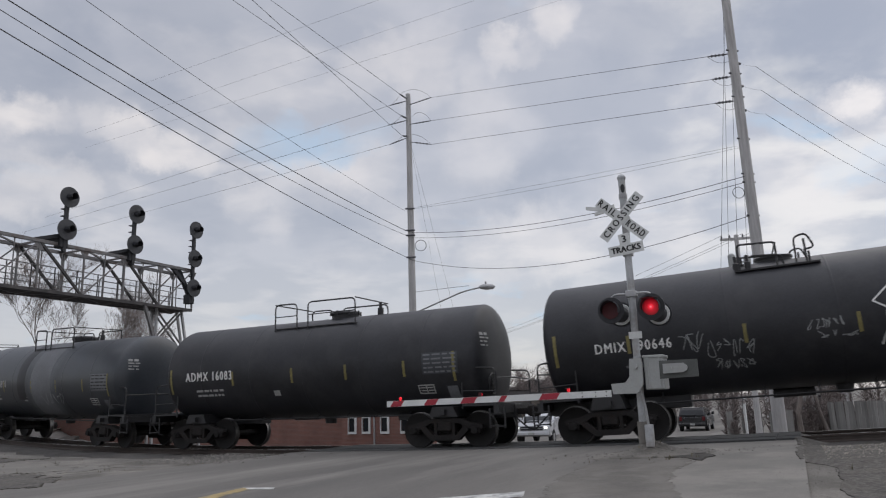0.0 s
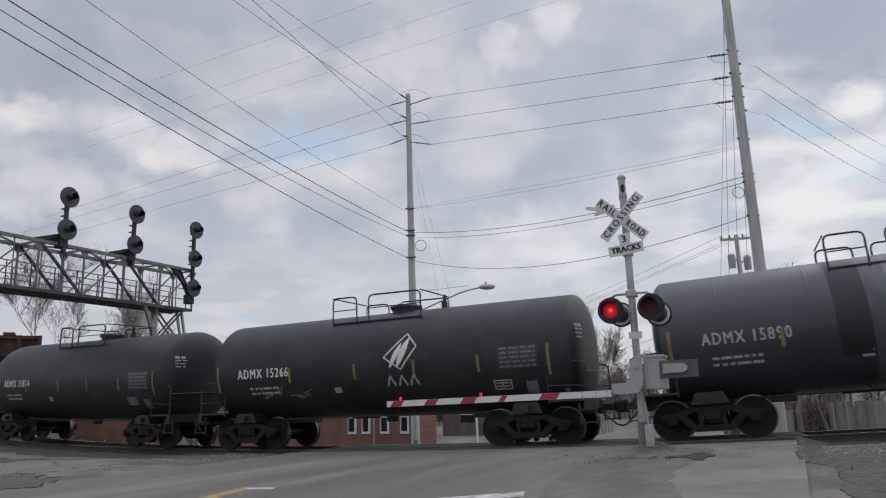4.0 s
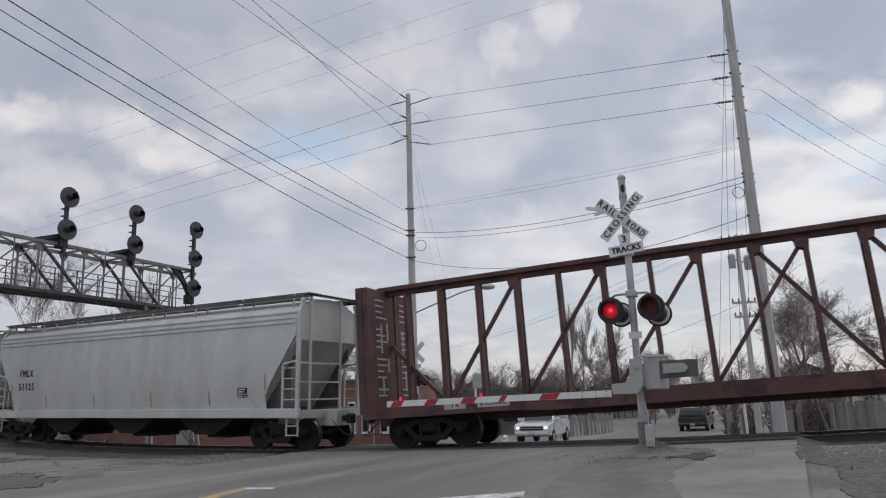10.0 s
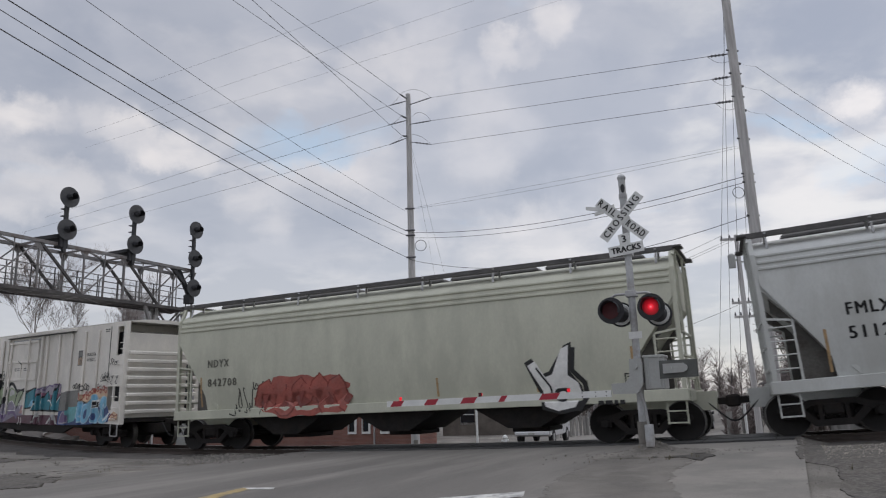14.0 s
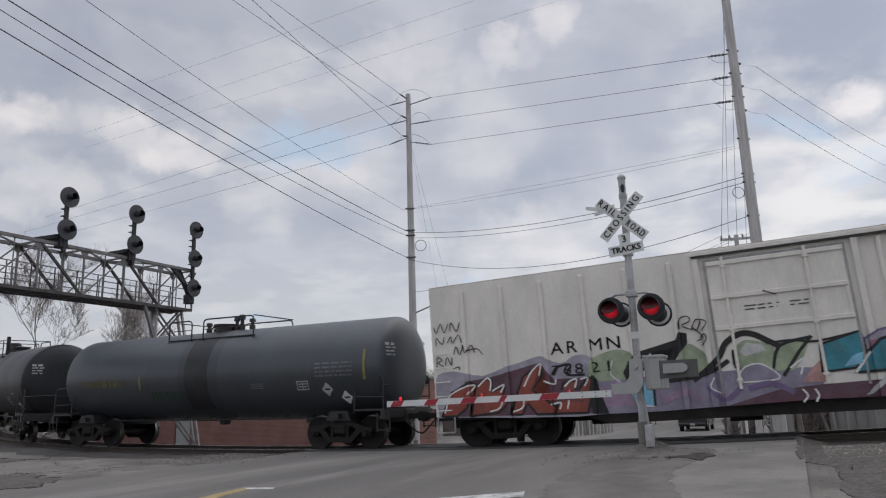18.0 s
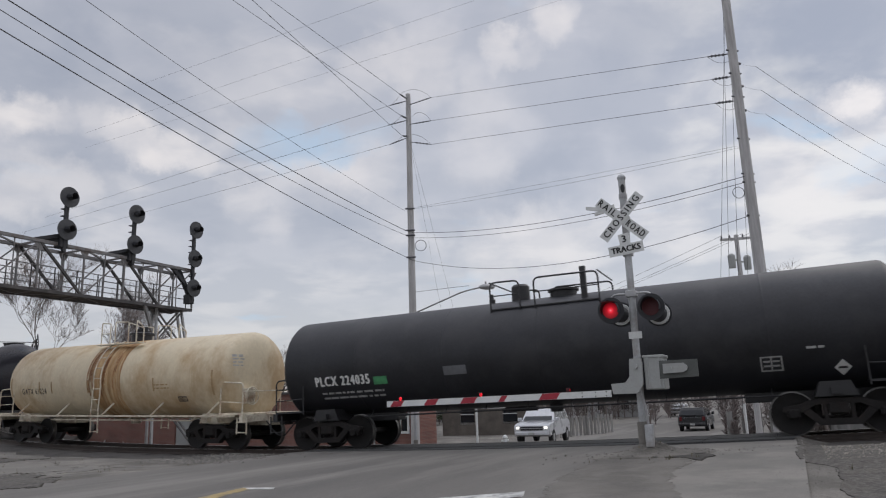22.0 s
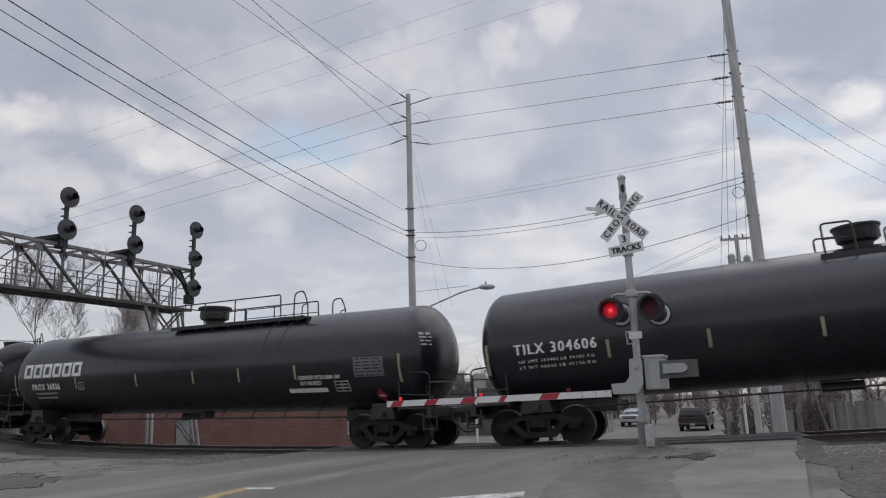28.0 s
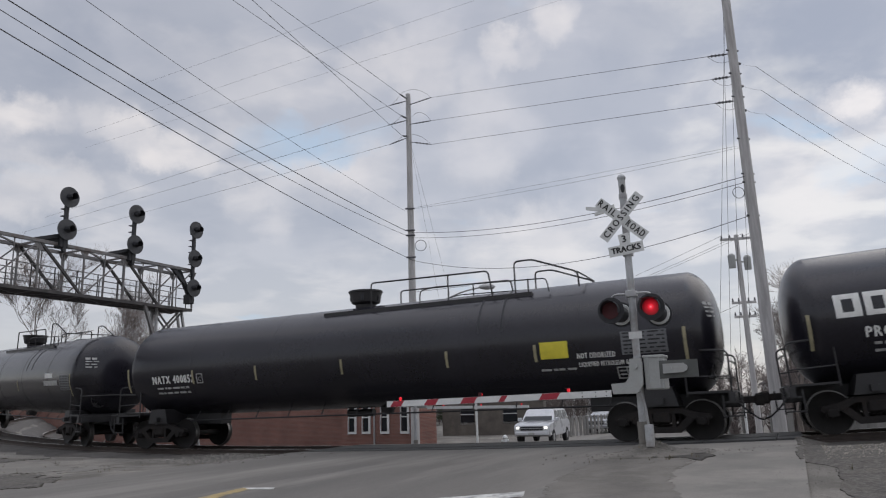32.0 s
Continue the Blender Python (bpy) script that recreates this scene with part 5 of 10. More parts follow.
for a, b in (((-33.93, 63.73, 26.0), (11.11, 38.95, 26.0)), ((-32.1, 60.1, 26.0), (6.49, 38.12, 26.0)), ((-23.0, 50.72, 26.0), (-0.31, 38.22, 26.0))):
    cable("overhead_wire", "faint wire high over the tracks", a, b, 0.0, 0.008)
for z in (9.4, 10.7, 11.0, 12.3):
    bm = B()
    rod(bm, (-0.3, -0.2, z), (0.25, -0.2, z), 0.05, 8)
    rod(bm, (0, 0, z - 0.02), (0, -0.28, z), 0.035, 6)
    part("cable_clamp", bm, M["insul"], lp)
bm = B()
for k in range(24):
    a, b = 2 * math.pi * k / 24, 2 * math.pi * (k + 1) / 24
    rod(bm, (0.55 + 0.32 * math.cos(a), -0.1, 10.1 + 0.32 * math.sin(a)), (0.55 + 0.32 * math.cos(b), -0.1, 10.1 + 0.32 * math.sin(b)), 0.018, 5)
part("spare_cable_loop", bm, M["wire"], lp)
bm = B()
for k in range(24):
    a, b = 2 * math.pi * k / 24, 2 * math.pi * (k + 1) / 24
    rod(bm, (-0.45 + 0.2 * math.cos(a), -0.1, 8.0 + 0.2 * math.sin(a)), (-0.45 + 0.2 * math.cos(b), -0.1, 8.0 + 0.2 * math.sin(b)), 0.012, 5)
part("spare_cable_loop", bm, M["wire"], rp)
for z in (13.4, 12.5, 11.6, 10.0, 8.7, 8.4, 7.2):
    bm = B()
    rod(bm, (-0.24, -0.05, z), (0.24, 0.05, z), 0.03, 6)
    part("bolt", bm, M["insul"], rp)
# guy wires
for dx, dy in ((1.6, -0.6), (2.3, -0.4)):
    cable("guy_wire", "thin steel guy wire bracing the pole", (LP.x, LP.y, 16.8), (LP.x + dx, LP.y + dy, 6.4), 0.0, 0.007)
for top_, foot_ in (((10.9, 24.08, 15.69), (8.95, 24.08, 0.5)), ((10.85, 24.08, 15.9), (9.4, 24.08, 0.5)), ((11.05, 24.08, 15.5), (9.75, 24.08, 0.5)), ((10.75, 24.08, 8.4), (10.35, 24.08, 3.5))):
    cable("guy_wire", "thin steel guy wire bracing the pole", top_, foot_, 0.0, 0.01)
# street lamp on its arm
bm = B()
pipe(bm, rounded([(0.15, -0.1, 6.2), (2.9, -0.75, 7.25), (3.9, -0.95, 7.42)], 0.8), 0.045, 8)
part("lamp_arm", bm, M["galv"], lp, "slim street lamp arm")
bm = B()
lathe_x(bm, [(3.75, 0.05), (3.9, 0.13), (4.2, 0.17), (4.55, 0.14), (4.68, 0.02), (4.68, 0.0)], 16, -1.0, 7.42)
rod(bm, (4.15, -1.0, 7.55), (4.15, -1.0, 7.72), 0.05, 8)
part("lamp_head", bm, M["galv"], lp, "grey cobra street lamp head", True)
bm = B()
rod(bm, (0.2, -0.1, 7.4), (3.2, -0.8, 7.55), 0.012, 5)
part("arm_stay", bm, M["wire"], lp)

# farther pole with crossarms and transformers
TP = Vector((14.88, 35.0))
tp = utility_pole("utility_pole", "wooden utility pole with crossarms and transformers", TP.x, TP.y, 9.05, 0.155, 0.1)
for z, w in ((8.85, 0.75), (5.6, 0.55), (4.9, 0.5)):
    bm = B()
    bar(bm, (-w, 0.25 * w, z), (w, -0.25 * w, z), 0.1, 0.12)
    part("crossarm", bm, M["pole_wood"], tp)
    for k in (-0.9, -0.4, 0.4, 0.9):
        bm = B()
        lathe_z(bm, [(0.03, z + 0.05), (0.05, z + 0.1), (0.03, z + 0.22), (0.0, z + 0.24)], 8, k * w, -0.25 * k * w)
        part("pin_insulator", bm, M["insul"], tp)
for x, z in ((-0.38, 7.35), (0.4, 7.25)):
    bm = B()
    lathe_z(bm, [(0.0, z), (0.17, z), (0.18, z + 0.62), (0.1, z + 0.72), (0.0, z + 0.74)], 16, x, -0.05)
    bar(bm, (0, 0, z + 0.4), (x, -0.05, z + 0.4), 0.08, 0.06)
    part("transformer", bm, M["grey_box"], tp, "grey transformer can", True)
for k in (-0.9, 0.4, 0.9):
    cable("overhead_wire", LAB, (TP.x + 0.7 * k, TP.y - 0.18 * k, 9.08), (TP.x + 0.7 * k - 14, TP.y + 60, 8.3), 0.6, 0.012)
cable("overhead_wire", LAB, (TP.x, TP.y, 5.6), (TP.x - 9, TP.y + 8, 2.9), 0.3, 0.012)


# ---- trees ----
def tree(name, label, x, y, height, seed, spread_=0.42, levels=5, trunk=0.03, up=0.35, forks=3, group="bare trees", base=None, slim=1.0):
    rnd = random.Random(seed)
    t = thing(name, label, "tree", Matrix.Translation((x, y, (level(x, y) if base is None else base) - 0.1)), group)
    wood, twigs = B(), B()

    def grow(p, d, length, r, lev):
        n = 3 if lev > 1 else 2
        q = p
        for k in range(n):
            d = (d + Vector((rnd.gauss(0, 0.2), rnd.gauss(0, 0.2), rnd.gauss(up * 0.12, 0.12)))).normalized()
            e = q + d * length / n
            ra, rb = r * (1 - 0.38 * k / n), r * (1 - 0.38 * (k + 1) / n)
            rod(wood if lev > levels - 3 else twigs, q, e, ra, 7 if lev == levels else 5 if lev > levels - 3 else 3, rb)
            if lev > 0 and (k > 0 or lev < levels):
                for _ in range((1 if lev > 2 else 2) if k < n - 1 else forks):
                    a = rnd.uniform(0, 6.28)
                    side = Vector((math.cos(a), math.sin(a), rnd.uniform(-0.1, up)))
                    nd = (d * (1 - spread_) + side * spread_ * rnd.uniform(0.8, 1.5)).normalized()
                    grow(e, nd, length * rnd.uniform(0.48, 0.74), max(0.009, rb * rnd.uniform(0.5, 0.68)), lev - 1)
            q = e

    grow(Vector((0, 0, 0)), Vector((rnd.gauss(0, 0.05), rnd.gauss(0, 0.05), 1)).normalized(), height * 0.43, height * trunk * 0.62, levels)
    for v in wood.verts[:] + twigs.verts[:]:
        v.co.x, v.co.y = v.co.x * slim, v.co.y * slim
    part("trunk", wood, M["bark"], t, "grey trunk and limbs", True)
    part("crown", twigs, M["twig"], t, "bare winter twigs")
    return t


tree("bare_tree", "leafless tree with spreading crooked limbs beyond the tracks", 19.6, 40.6, 9.0, 21, 0.5, 5, 0.028)
tree("bare_tree", "leafless tree with spreading crooked limbs beyond the tracks", 25.5, 42.0, 9.6, 22, 0.5, 5, 0.026)
tree("bare_tree", "slender leafless tree behind the signal bridge", -31.5, 55.0, 12.6, 23, 0.36, 5, 0.013, 0.6)
tree("bare_tree", "slender leafless tree behind the signal bridge", -29.0, 55.5, 12.8, 24, 0.36, 5, 0.013, 0.6)
tree("bare_tree", "slender leafless tree behind the signal bridge", -25.0, 57.0, 9.6, 25, 0.36, 5, 0.013, 0.6)
tree("bare_tree", "leafless tree behind the brick building", -9.0, 66.0, 10.0, 26, 0.45, 5, 0.022)
tree("bare_tree", "leafless tree behind the brick building", -16.5, 68.0, 9.0, 27, 0.4, 5, 0.022, 0.5)
tree("bare_tree", "tall upright leafless poplar beyond the street", 12.0, 70.0, 11.6, 28, 0.16, 5, 0.022, 1.0, slim=0.5)
tree("bare_tree", "tall upright leafless poplar beyond the street", 13.3, 71.0, 10.4, 29, 0.16, 5, 0.022, 1.0, slim=0.5)
tree("bare_tree", "leafless tree with a dense crown beyond the tracks", 22.6, 43.5, 10.4, 31, 0.44, 5, 0.02, 0.45, 3)
tree("bare_tree", "leafless tree with a dense crown beyond the tracks", 30.5, 46.5, 8.5, 33, 0.46, 5, 0.018, 0.45, 3)
tree("bare_tree", "slender leafless tree beyond the street", 15.6, 73.0, 9.0, 34, 0.3, 5, 0.015, 0.8)
tree("bare_tree", "leafless tree beyond the street", 18.2, 66.0, 8.0, 30, 0.42, 5, 0.022)


def far_woods(name, label, a, b, rows, count, h0, h1, seed):
    """A distant belt of bare trees: trunks with sprays of twigs, too far to tell apart."""
    rnd = random.Random(seed)
    verts, faces = [], []

    def spike(p, q, r):
        n0 = len(verts)
        d = (q - p).normalized()
        s = d.cross(Vector((0, 1, 0.1))).normalized() * r
        t = d.cross(s).normalized() * r
        verts.extend((p + s, p - s * 0.5 + t, p - s * 0.5 - t, q))
        faces.extend(((n0, n0 + 1, n0 + 3), (n0 + 1, n0 + 2, n0 + 3), (n0 + 2, n0, n0 + 3)))
    for k in range(count):
        f = rnd.random()
        p = Vector((a[0] + (b[0] - a[0]) * f + rnd.gauss(0, 2), a[1] + (b[1] - a[1]) * f + rnd.uniform(0, rows), -1.4))
        h = rnd.uniform(h0, h1)
        spike(p, p + Vector((rnd.gauss(0, 0.4), 0, h)), 0.07)
        for _ in range(56):
            z = h * rnd.uniform(0.04, 0.85)
            q = p + Vector((0, 0, z))
            l = h * rnd.uniform(0.1, 0.3)
            an = rnd.uniform(0, 6.28)
            e = q + Vector((math.cos(an) * l * 0.7, math.sin(an) * l * 0.7, l * rnd.uniform(0.3, 1.0)))
            spike(q, e, 0.036)
            for _ in range(4):
                u = q.lerp(e, rnd.uniform(0.3, 1))
                spike(u, u + Vector((rnd.gauss(0, 0.5), rnd.gauss(0, 0.5), rnd.uniform(0.1, 0.8))) * l * 0.5, 0.02)
    me = bpy.data.meshes.new(name)
    me.from_pydata([tuple(v) for v in verts], [], faces)
    me.materials.append(M["twig"])
    return tagged(new(name, me), label, "trees", kind="stuff")


far_woods("distant_woods", "brown haze of distant leafless woods", (-75, 95), (60, 110), 16, 150, 5.0, 8.0, 41)
far_woods("distant_woods", "brown haze of distant leafless woods", (20, 62), (75, 50), 12, 90, 4.0, 7.0, 42)
far_woods("distant_woods", "brown haze of leafless woods at the end of the street", (-14, 82), (30, 78), 14, 130, 4.6, 7.4, 45)
far_woods("distant_brush", "low leafless brush along the railway", (-70, 62), (-16, 58), 6, 90, 2.4, 4.2, 43)
far_woods("distant_brush", "low leafless brush behind the board fence", (26, 50), (60, 42), 6, 70, 1.6, 3.0, 44)
far_woods("distant_brush", "dark tangled brush beside the board fence", (19.6, 43.6), (22.8, 43.8), 1.4, 70, 0.9, 2.3, 46)


def conifer(x, y, h, seed):
    rnd = random.Random(seed)
    t = thing("conifer", "small dull green conifer beyond the tracks", "tree", Matrix.Translation((x, y, level(x, y) - 0.1)))
    bm = B()
    rod(bm, (0, 0, 0), (0, 0, h * 0.9), 0.14, 7, 0.03)
    part("trunk", bm, M["bark"], t)
    bm = B()
    for k in range(420):
        z = h * (0.12 + 0.88 * rnd.random() ** 1.3)
        r = (1 - z / h) * h * 0.3 * rnd.uniform(0.4, 1.1) + 0.05
        a = rnd.uniform(0, 6.28)
        p = Vector((0.3 * r * math.cos(a), 0.3 * r * math.sin(a), z))
        e = Vector((r * math.cos(a), r * math.sin(a), z - 0.12 * r + rnd.gauss(0, 0.1)))
        rod(bm, p, e, 0.11, 4, 0.01)
    part("crown", bm, M["evergreen"], t)


conifer(0.0, 82.0, 6.8, 3)
conifer(2.0, 90.0, 6.0, 4)

# ---- buildings beyond the tracks ----
def brick_wall_material():
    m = bpy.data.materials.new("weathered_brickwork")
    m.use_nodes = True
    nt = m.node_tree
    b = nt.nodes["Principled BSDF"]
    co = nt.nodes.new("ShaderNodeTexCoord")
    br = nt.nodes.new("ShaderNodeTexBrick")
    br.inputs["Scale"].default_value = 1.0
    br.inputs["Brick Width"].default_value, br.inputs["Row Height"].default_value, br.inputs["Mortar Size"].default_value = 0.21, 0.075, 0.008
    br.inputs["Color1"].default_value, br.inputs["Color2"].default_value, br.inputs["Mortar"].default_value = (0.235, 0.1, 0.078, 1), (0.175, 0.077, 0.062, 1), (0.24, 0.185, 0.16, 1)
    mp = nt.nodes.new("ShaderNodeMapping"); mp.inputs["Rotation"].default_value = (radians(90), 0, 0)
    link(nt, co.outputs["Object"], mp.inputs["Vector"]); link(nt, mp.outputs[0], br.inputs["Vector"])
    n = nt.nodes.new("ShaderNodeTexNoise"); n.inputs["Scale"].default_value = 0.7; n.inputs["Detail"].default_value = 6
    link(nt, co.outputs["Object"], n.inputs["Vector"])
    r = nt.nodes.new("ShaderNodeMapRange")
    r.inputs["To Min"].default_value, r.inputs["To Max"].default_value = 0.6, 1.35
    link(nt, n.outputs["Fac"], r.inputs["Value"])
    cb = nt.nodes.new("ShaderNodeCombineColor")
    for i in range(3):
        link(nt, r.outputs["Result"], cb.inputs[i])
    x = nt.nodes.new("ShaderNodeMix"); x.data_type = "RGBA"; x.blend_type = "MULTIPLY"; x.inputs["Factor"].default_value = 1
    link(nt, br.outputs["Color"], x.inputs[6]); link(nt, cb.outputs[0], x.inputs[7])
    link(nt, x.outputs[2], b.inputs["Base Color"])
    b.inputs["Roughness"].default_value = 0.9
    return m


M["brickwork"] = brick_wall_material()
M["dull_timber"] = material("weathered_grey_brown_boards", (0.13, 0.115, 0.1), 0.9, vary=0.35, scale=1.2, grain=20, bump=0.2)


def wall_block(parent, x0, x1, y0, y1, z0, z1, mat, openings=(), thick=0.3):
    """Front wall along x at y0 with openings cut through, and three plain walls behind it."""
    bm = B()
    xs = sorted({x0, x1, *[v for o in openings for v in o[:2]]})
    zs = sorted({z0, z1, *[v for o in openings for v in o[2:4]]})
    for a, b in zip(xs[:-1], xs[1:]):
        for c, d in zip(zs[:-1], zs[1:]):
            if not any(o[0] <= a and b <= o[1] and o[2] <= c and d <= o[3] for o in openings):
                box(bm, a, b, y0, y0 + thick, c, d)
    bmesh.ops.remove_doubles(bm, verts=bm.verts[:], dist=0.0005)
    part("wall", bm, mat, parent)
    for a in ((x0, x0 + thick, y0 + thick, y1), (x1 - thick, x1, y0 + thick, y1), (x0 + thick, x1 - thick, y1 - thick, y1)):
        bm = B()
        box(bm, *a, z0, z1)
        part("wall", bm, mat, parent)


def window(parent, x0, x1, y, z0, z1, rows=2, pane="glass", slim=0.13):
    bm = B()
    f = 0.13
    box(bm, x0 - slim, x0, y - 0.04, y + 0.1, z0 - f, z1 + f)
    box(bm, x1, x1 + f, y - 0.04, y + 0.1, z0 - f, z1 + f)
    box(bm, x0, x1, y - 0.04, y + 0.1, z1, z1 + f)
    box(bm, x0, x1, y - 0.06, y + 0.1, z0 - f, z0)
    for k in range(1, rows):
        zc = z0 + (z1 - z0) * k / rows
        box(bm, x0, x1, y, y + 0.06, zc - 0.03, zc + 0.03)
    w = part("window", bm, M["sign_white"], parent, "white-framed window")
    bm = B()
    box(bm, x0, x1, y + 0.12, y + 0.14, z0, z1)
    part("pane", bm, M[pane], w)


FR = Matrix.Translation((at_sq(-18.6, 17.2).x, at_sq(-18.6, 17.2).y, 0)) @ pose(0, 0, 0, 0, 0, ROAD_TURN)
office = thing("brick_building", "single-storey red brick building with white-framed windows", "building", FR)
wins = [(x, x + 0.42, -0.3, 1.28) for x in (-4.93, -3.98, -2.75, -1.45)]
wall_block(office, -5.4, -0.55, 0.0, 2.6, -1.6, 2.5, M["brickwork"], wins)
for o in wins:
    window(office, o[0], o[1], -0.03, o[2], o[3], 2, "glass", 0.03)
bm = B()
box(bm, -5.45, -0.5, -0.05, 2.65, 2.5, 2.6)
part("roof", bm, M["roof"], office)
bm = B()
box(bm, -5.42, -0.53, -0.02, 0.3, 2.6, 2.68)
part("parapet", bm, M["brickwork"], office)
for k in range(2):
    bm = B()
    rod(bm, (-3.15 + 2.45 * k, -0.1, -1.3), (-3.15 + 2.45 * k, -0.1, 2.5), 0.05, 8)
    part("downpipe", bm, M["galv"], office)
shed = thing("brick_building", "long low red brick warehouse beside the railway", "building", FR @ Matrix.Translation((-5.5, 0.8, 0)))
dw = [(-14.0, -12.6, -1.6, 0.6)]
wall_block(shed, -46.0, 0.0, 0.0, 10.0, -1.8, 1.98, M["brickwork"], dw)
bm = B()
box(bm, -13.95, -12.65, 0.1, 0.16, -1.6, 0.55)
part("door", bm, M["grey_box"], shed)
bm = B()
box(bm, -46.1, 0.04, -0.1, 10.1, 1.98, 2.12)
part("roof", bm, M["roof"], shed)


def house(x, y, turn, w, d, h, mat, label, roof_h=1.6):
    hs = thing("house", label, "house", Matrix.Translation((x, y, level(x, y) - 0.1)) @ pose(0, 0, 0, 0, 0, turn), "distant houses")
    ops = [(-w * 0.32, -w * 0.18, 1.0, 2.2), (w * 0.1, w * 0.24, 1.0, 2.2)]
    wall_block(hs, -w / 2, w / 2, 0, d, 0, h, mat, ops, 0.2)
    for o in ops:
        window(hs, o[0], o[1], 0.06, o[2], o[3])
    bm = B()
    slab(bm, [(-w / 2 - 0.3, h - 0.05), (w / 2 + 0.3, h - 0.05), (w / 2 + 0.3, h + 0.1), (0, h + roof_h), (-w / 2 - 0.3, h + 0.1)], -0.3, d + 0.3)
    part("roof", bm, M["roof"], hs)


house(34.0, 68.0, -20, 7.0, 8.0, 3.4, M["plaster"], "small white house beyond the street", 1.8)
house(21.0, 91.0, -24, 7.0, 8.0, 3.4, M["plaster"], "small white house beside the street", 1.8)
house(11.0, 93.0, -20, 9.0, 8.0, 3.2, M["plaster"], "pale house at the end of the street", 2.0)
house(4.5, 100.0, -15, 10.0, 8.0, 3.6, M["tan_wall"], "low tan house at the end of the street", 2.0)
house(-4.0, 96.0, -10, 8.0, 8.0, 3.2, M["plaster"], "pale house behind the trees", 2.0)
house(3.3, 54.0, -10, 7.6, 5.0, 2.9, M["dull_timber"], "low grey-brown outbuilding beside the street", 0.55)
house(40.0, 58.0, -40, 8.0, 7.0, 3.0, M["plaster"], "pale house among the trees", 1.8)


# board fences
def fence(name, label, a, b, h, gap=0.0, w=0.14):
    f = thing(name, label, "fence", group="board fences")
    a, b = Vector(a), Vector(b)
    n = int((b - a).length / (w + gap))
    d = (b - a).normalized()
    ang = math.degrees(math.atan2(d.y, d.x))
    bm = B()
    box(bm, -w / 2, w / 2, -0.012, 0.012, 0.03, h)
    first = None
    rnd2 = random.Random(int(a.x * 10))
    for k in range(n):
        p = a + d * (w + gap) * k
        m = Matrix.Translation((p.x, p.y, level(p.x, p.y) + rnd2.uniform(-0.03, 0.03))) @ pose(0, 0, 0, 0, rnd2.uniform(-1.2, 1.2), ang)
        if first is None:
            first = part("board", bm, M["timber"], f)
            first.matrix_basis = m
        else:
            share(first, f, m)
    for k in range(int((b - a).length / 2.4) + 1):
        p = a + d * min(2.4 * k, (b - a).length)
        bm = B()
        box(bm, p.x - 0.06, p.x + 0.06, p.y + 0.03, p.y + 0.15, level(p.x, p.y) - 0.2, level(p.x, p.y) + h - 0.1)
        part("post", bm, M["timber"], f)


fence("board_fence", "grey weathered board fence beside the street", (17.2, 44.5), (20.6, 41.8), 1.35, 0.5, 0.35)
fence("board_fence", "long grey board fence beyond the tracks", (22.9, 43.6), (36.0, 37.0), 1.75, 0.01, 0.16)
fence("board_fence", "grey weathered board fence beside the street", (6.4, 45.0), (12.0, 52.5), 1.3, 0.25, 0.3)

# posts beside the far street
for x, y, h, lab in ((14.9, 36.5, 1.8, "pale post beside the street"),):
    bm = B()
    rod(bm, (x, y, level(x, y) - 0.1), (x, y, level(x, y) + h), 0.07, 10)
    tagged(mesh_ob("marker_post", bm, M["sign_white"], True), lab, "post")
board_sign = thing("street_sign", "pale rectangular sign on a white post beside the street", "sign", Matrix.Translation((1.4, 36.0, level(1.4, 36.0))) @ pose(0, 0, 0, 0, 0, -14))
bm = B()
rod(bm, (0, 0, -0.1), (0, 0, 3.65), 0.06, 10)
part("post", bm, M["sign_white"], board_sign, smooth=True)
bm = B()
box(bm, -0.12, 0.54, -0.08, -0.05, 2.92, 3.64, bev=0.01)
part("board", bm, M["dull_white"], board_sign)
painted("kerb_line", "yellow painted kerb beyond the tracks", ((0.9, 33.6), (3.4, 33.4), (3.4, 33.9), (0.9, 34.1)), M["line_yellow"])
hy = thing("fire_hydrant", "small pale fire hydrant beside the far street", "fire hydrant", Matrix.Translation((2.7, 35.2, level(2.7, 35.2))))
bm = B()
lathe_z(bm, [(0.14, 0), (0.14, 0.05), (0.1, 0.06), (0.1, 0.5), (0.13, 0.52), (0.13, 0.55), (0.1, 0.62), (0.0, 0.68)], 12)
part("barrel", bm, M["sign_white"], hy, smooth=True)
bm = B()
rod(bm, (-0.18, 0, 0.4), (0.18, 0, 0.4), 0.05, 8)
part("nozzle", bm, M["sign_white"], hy)


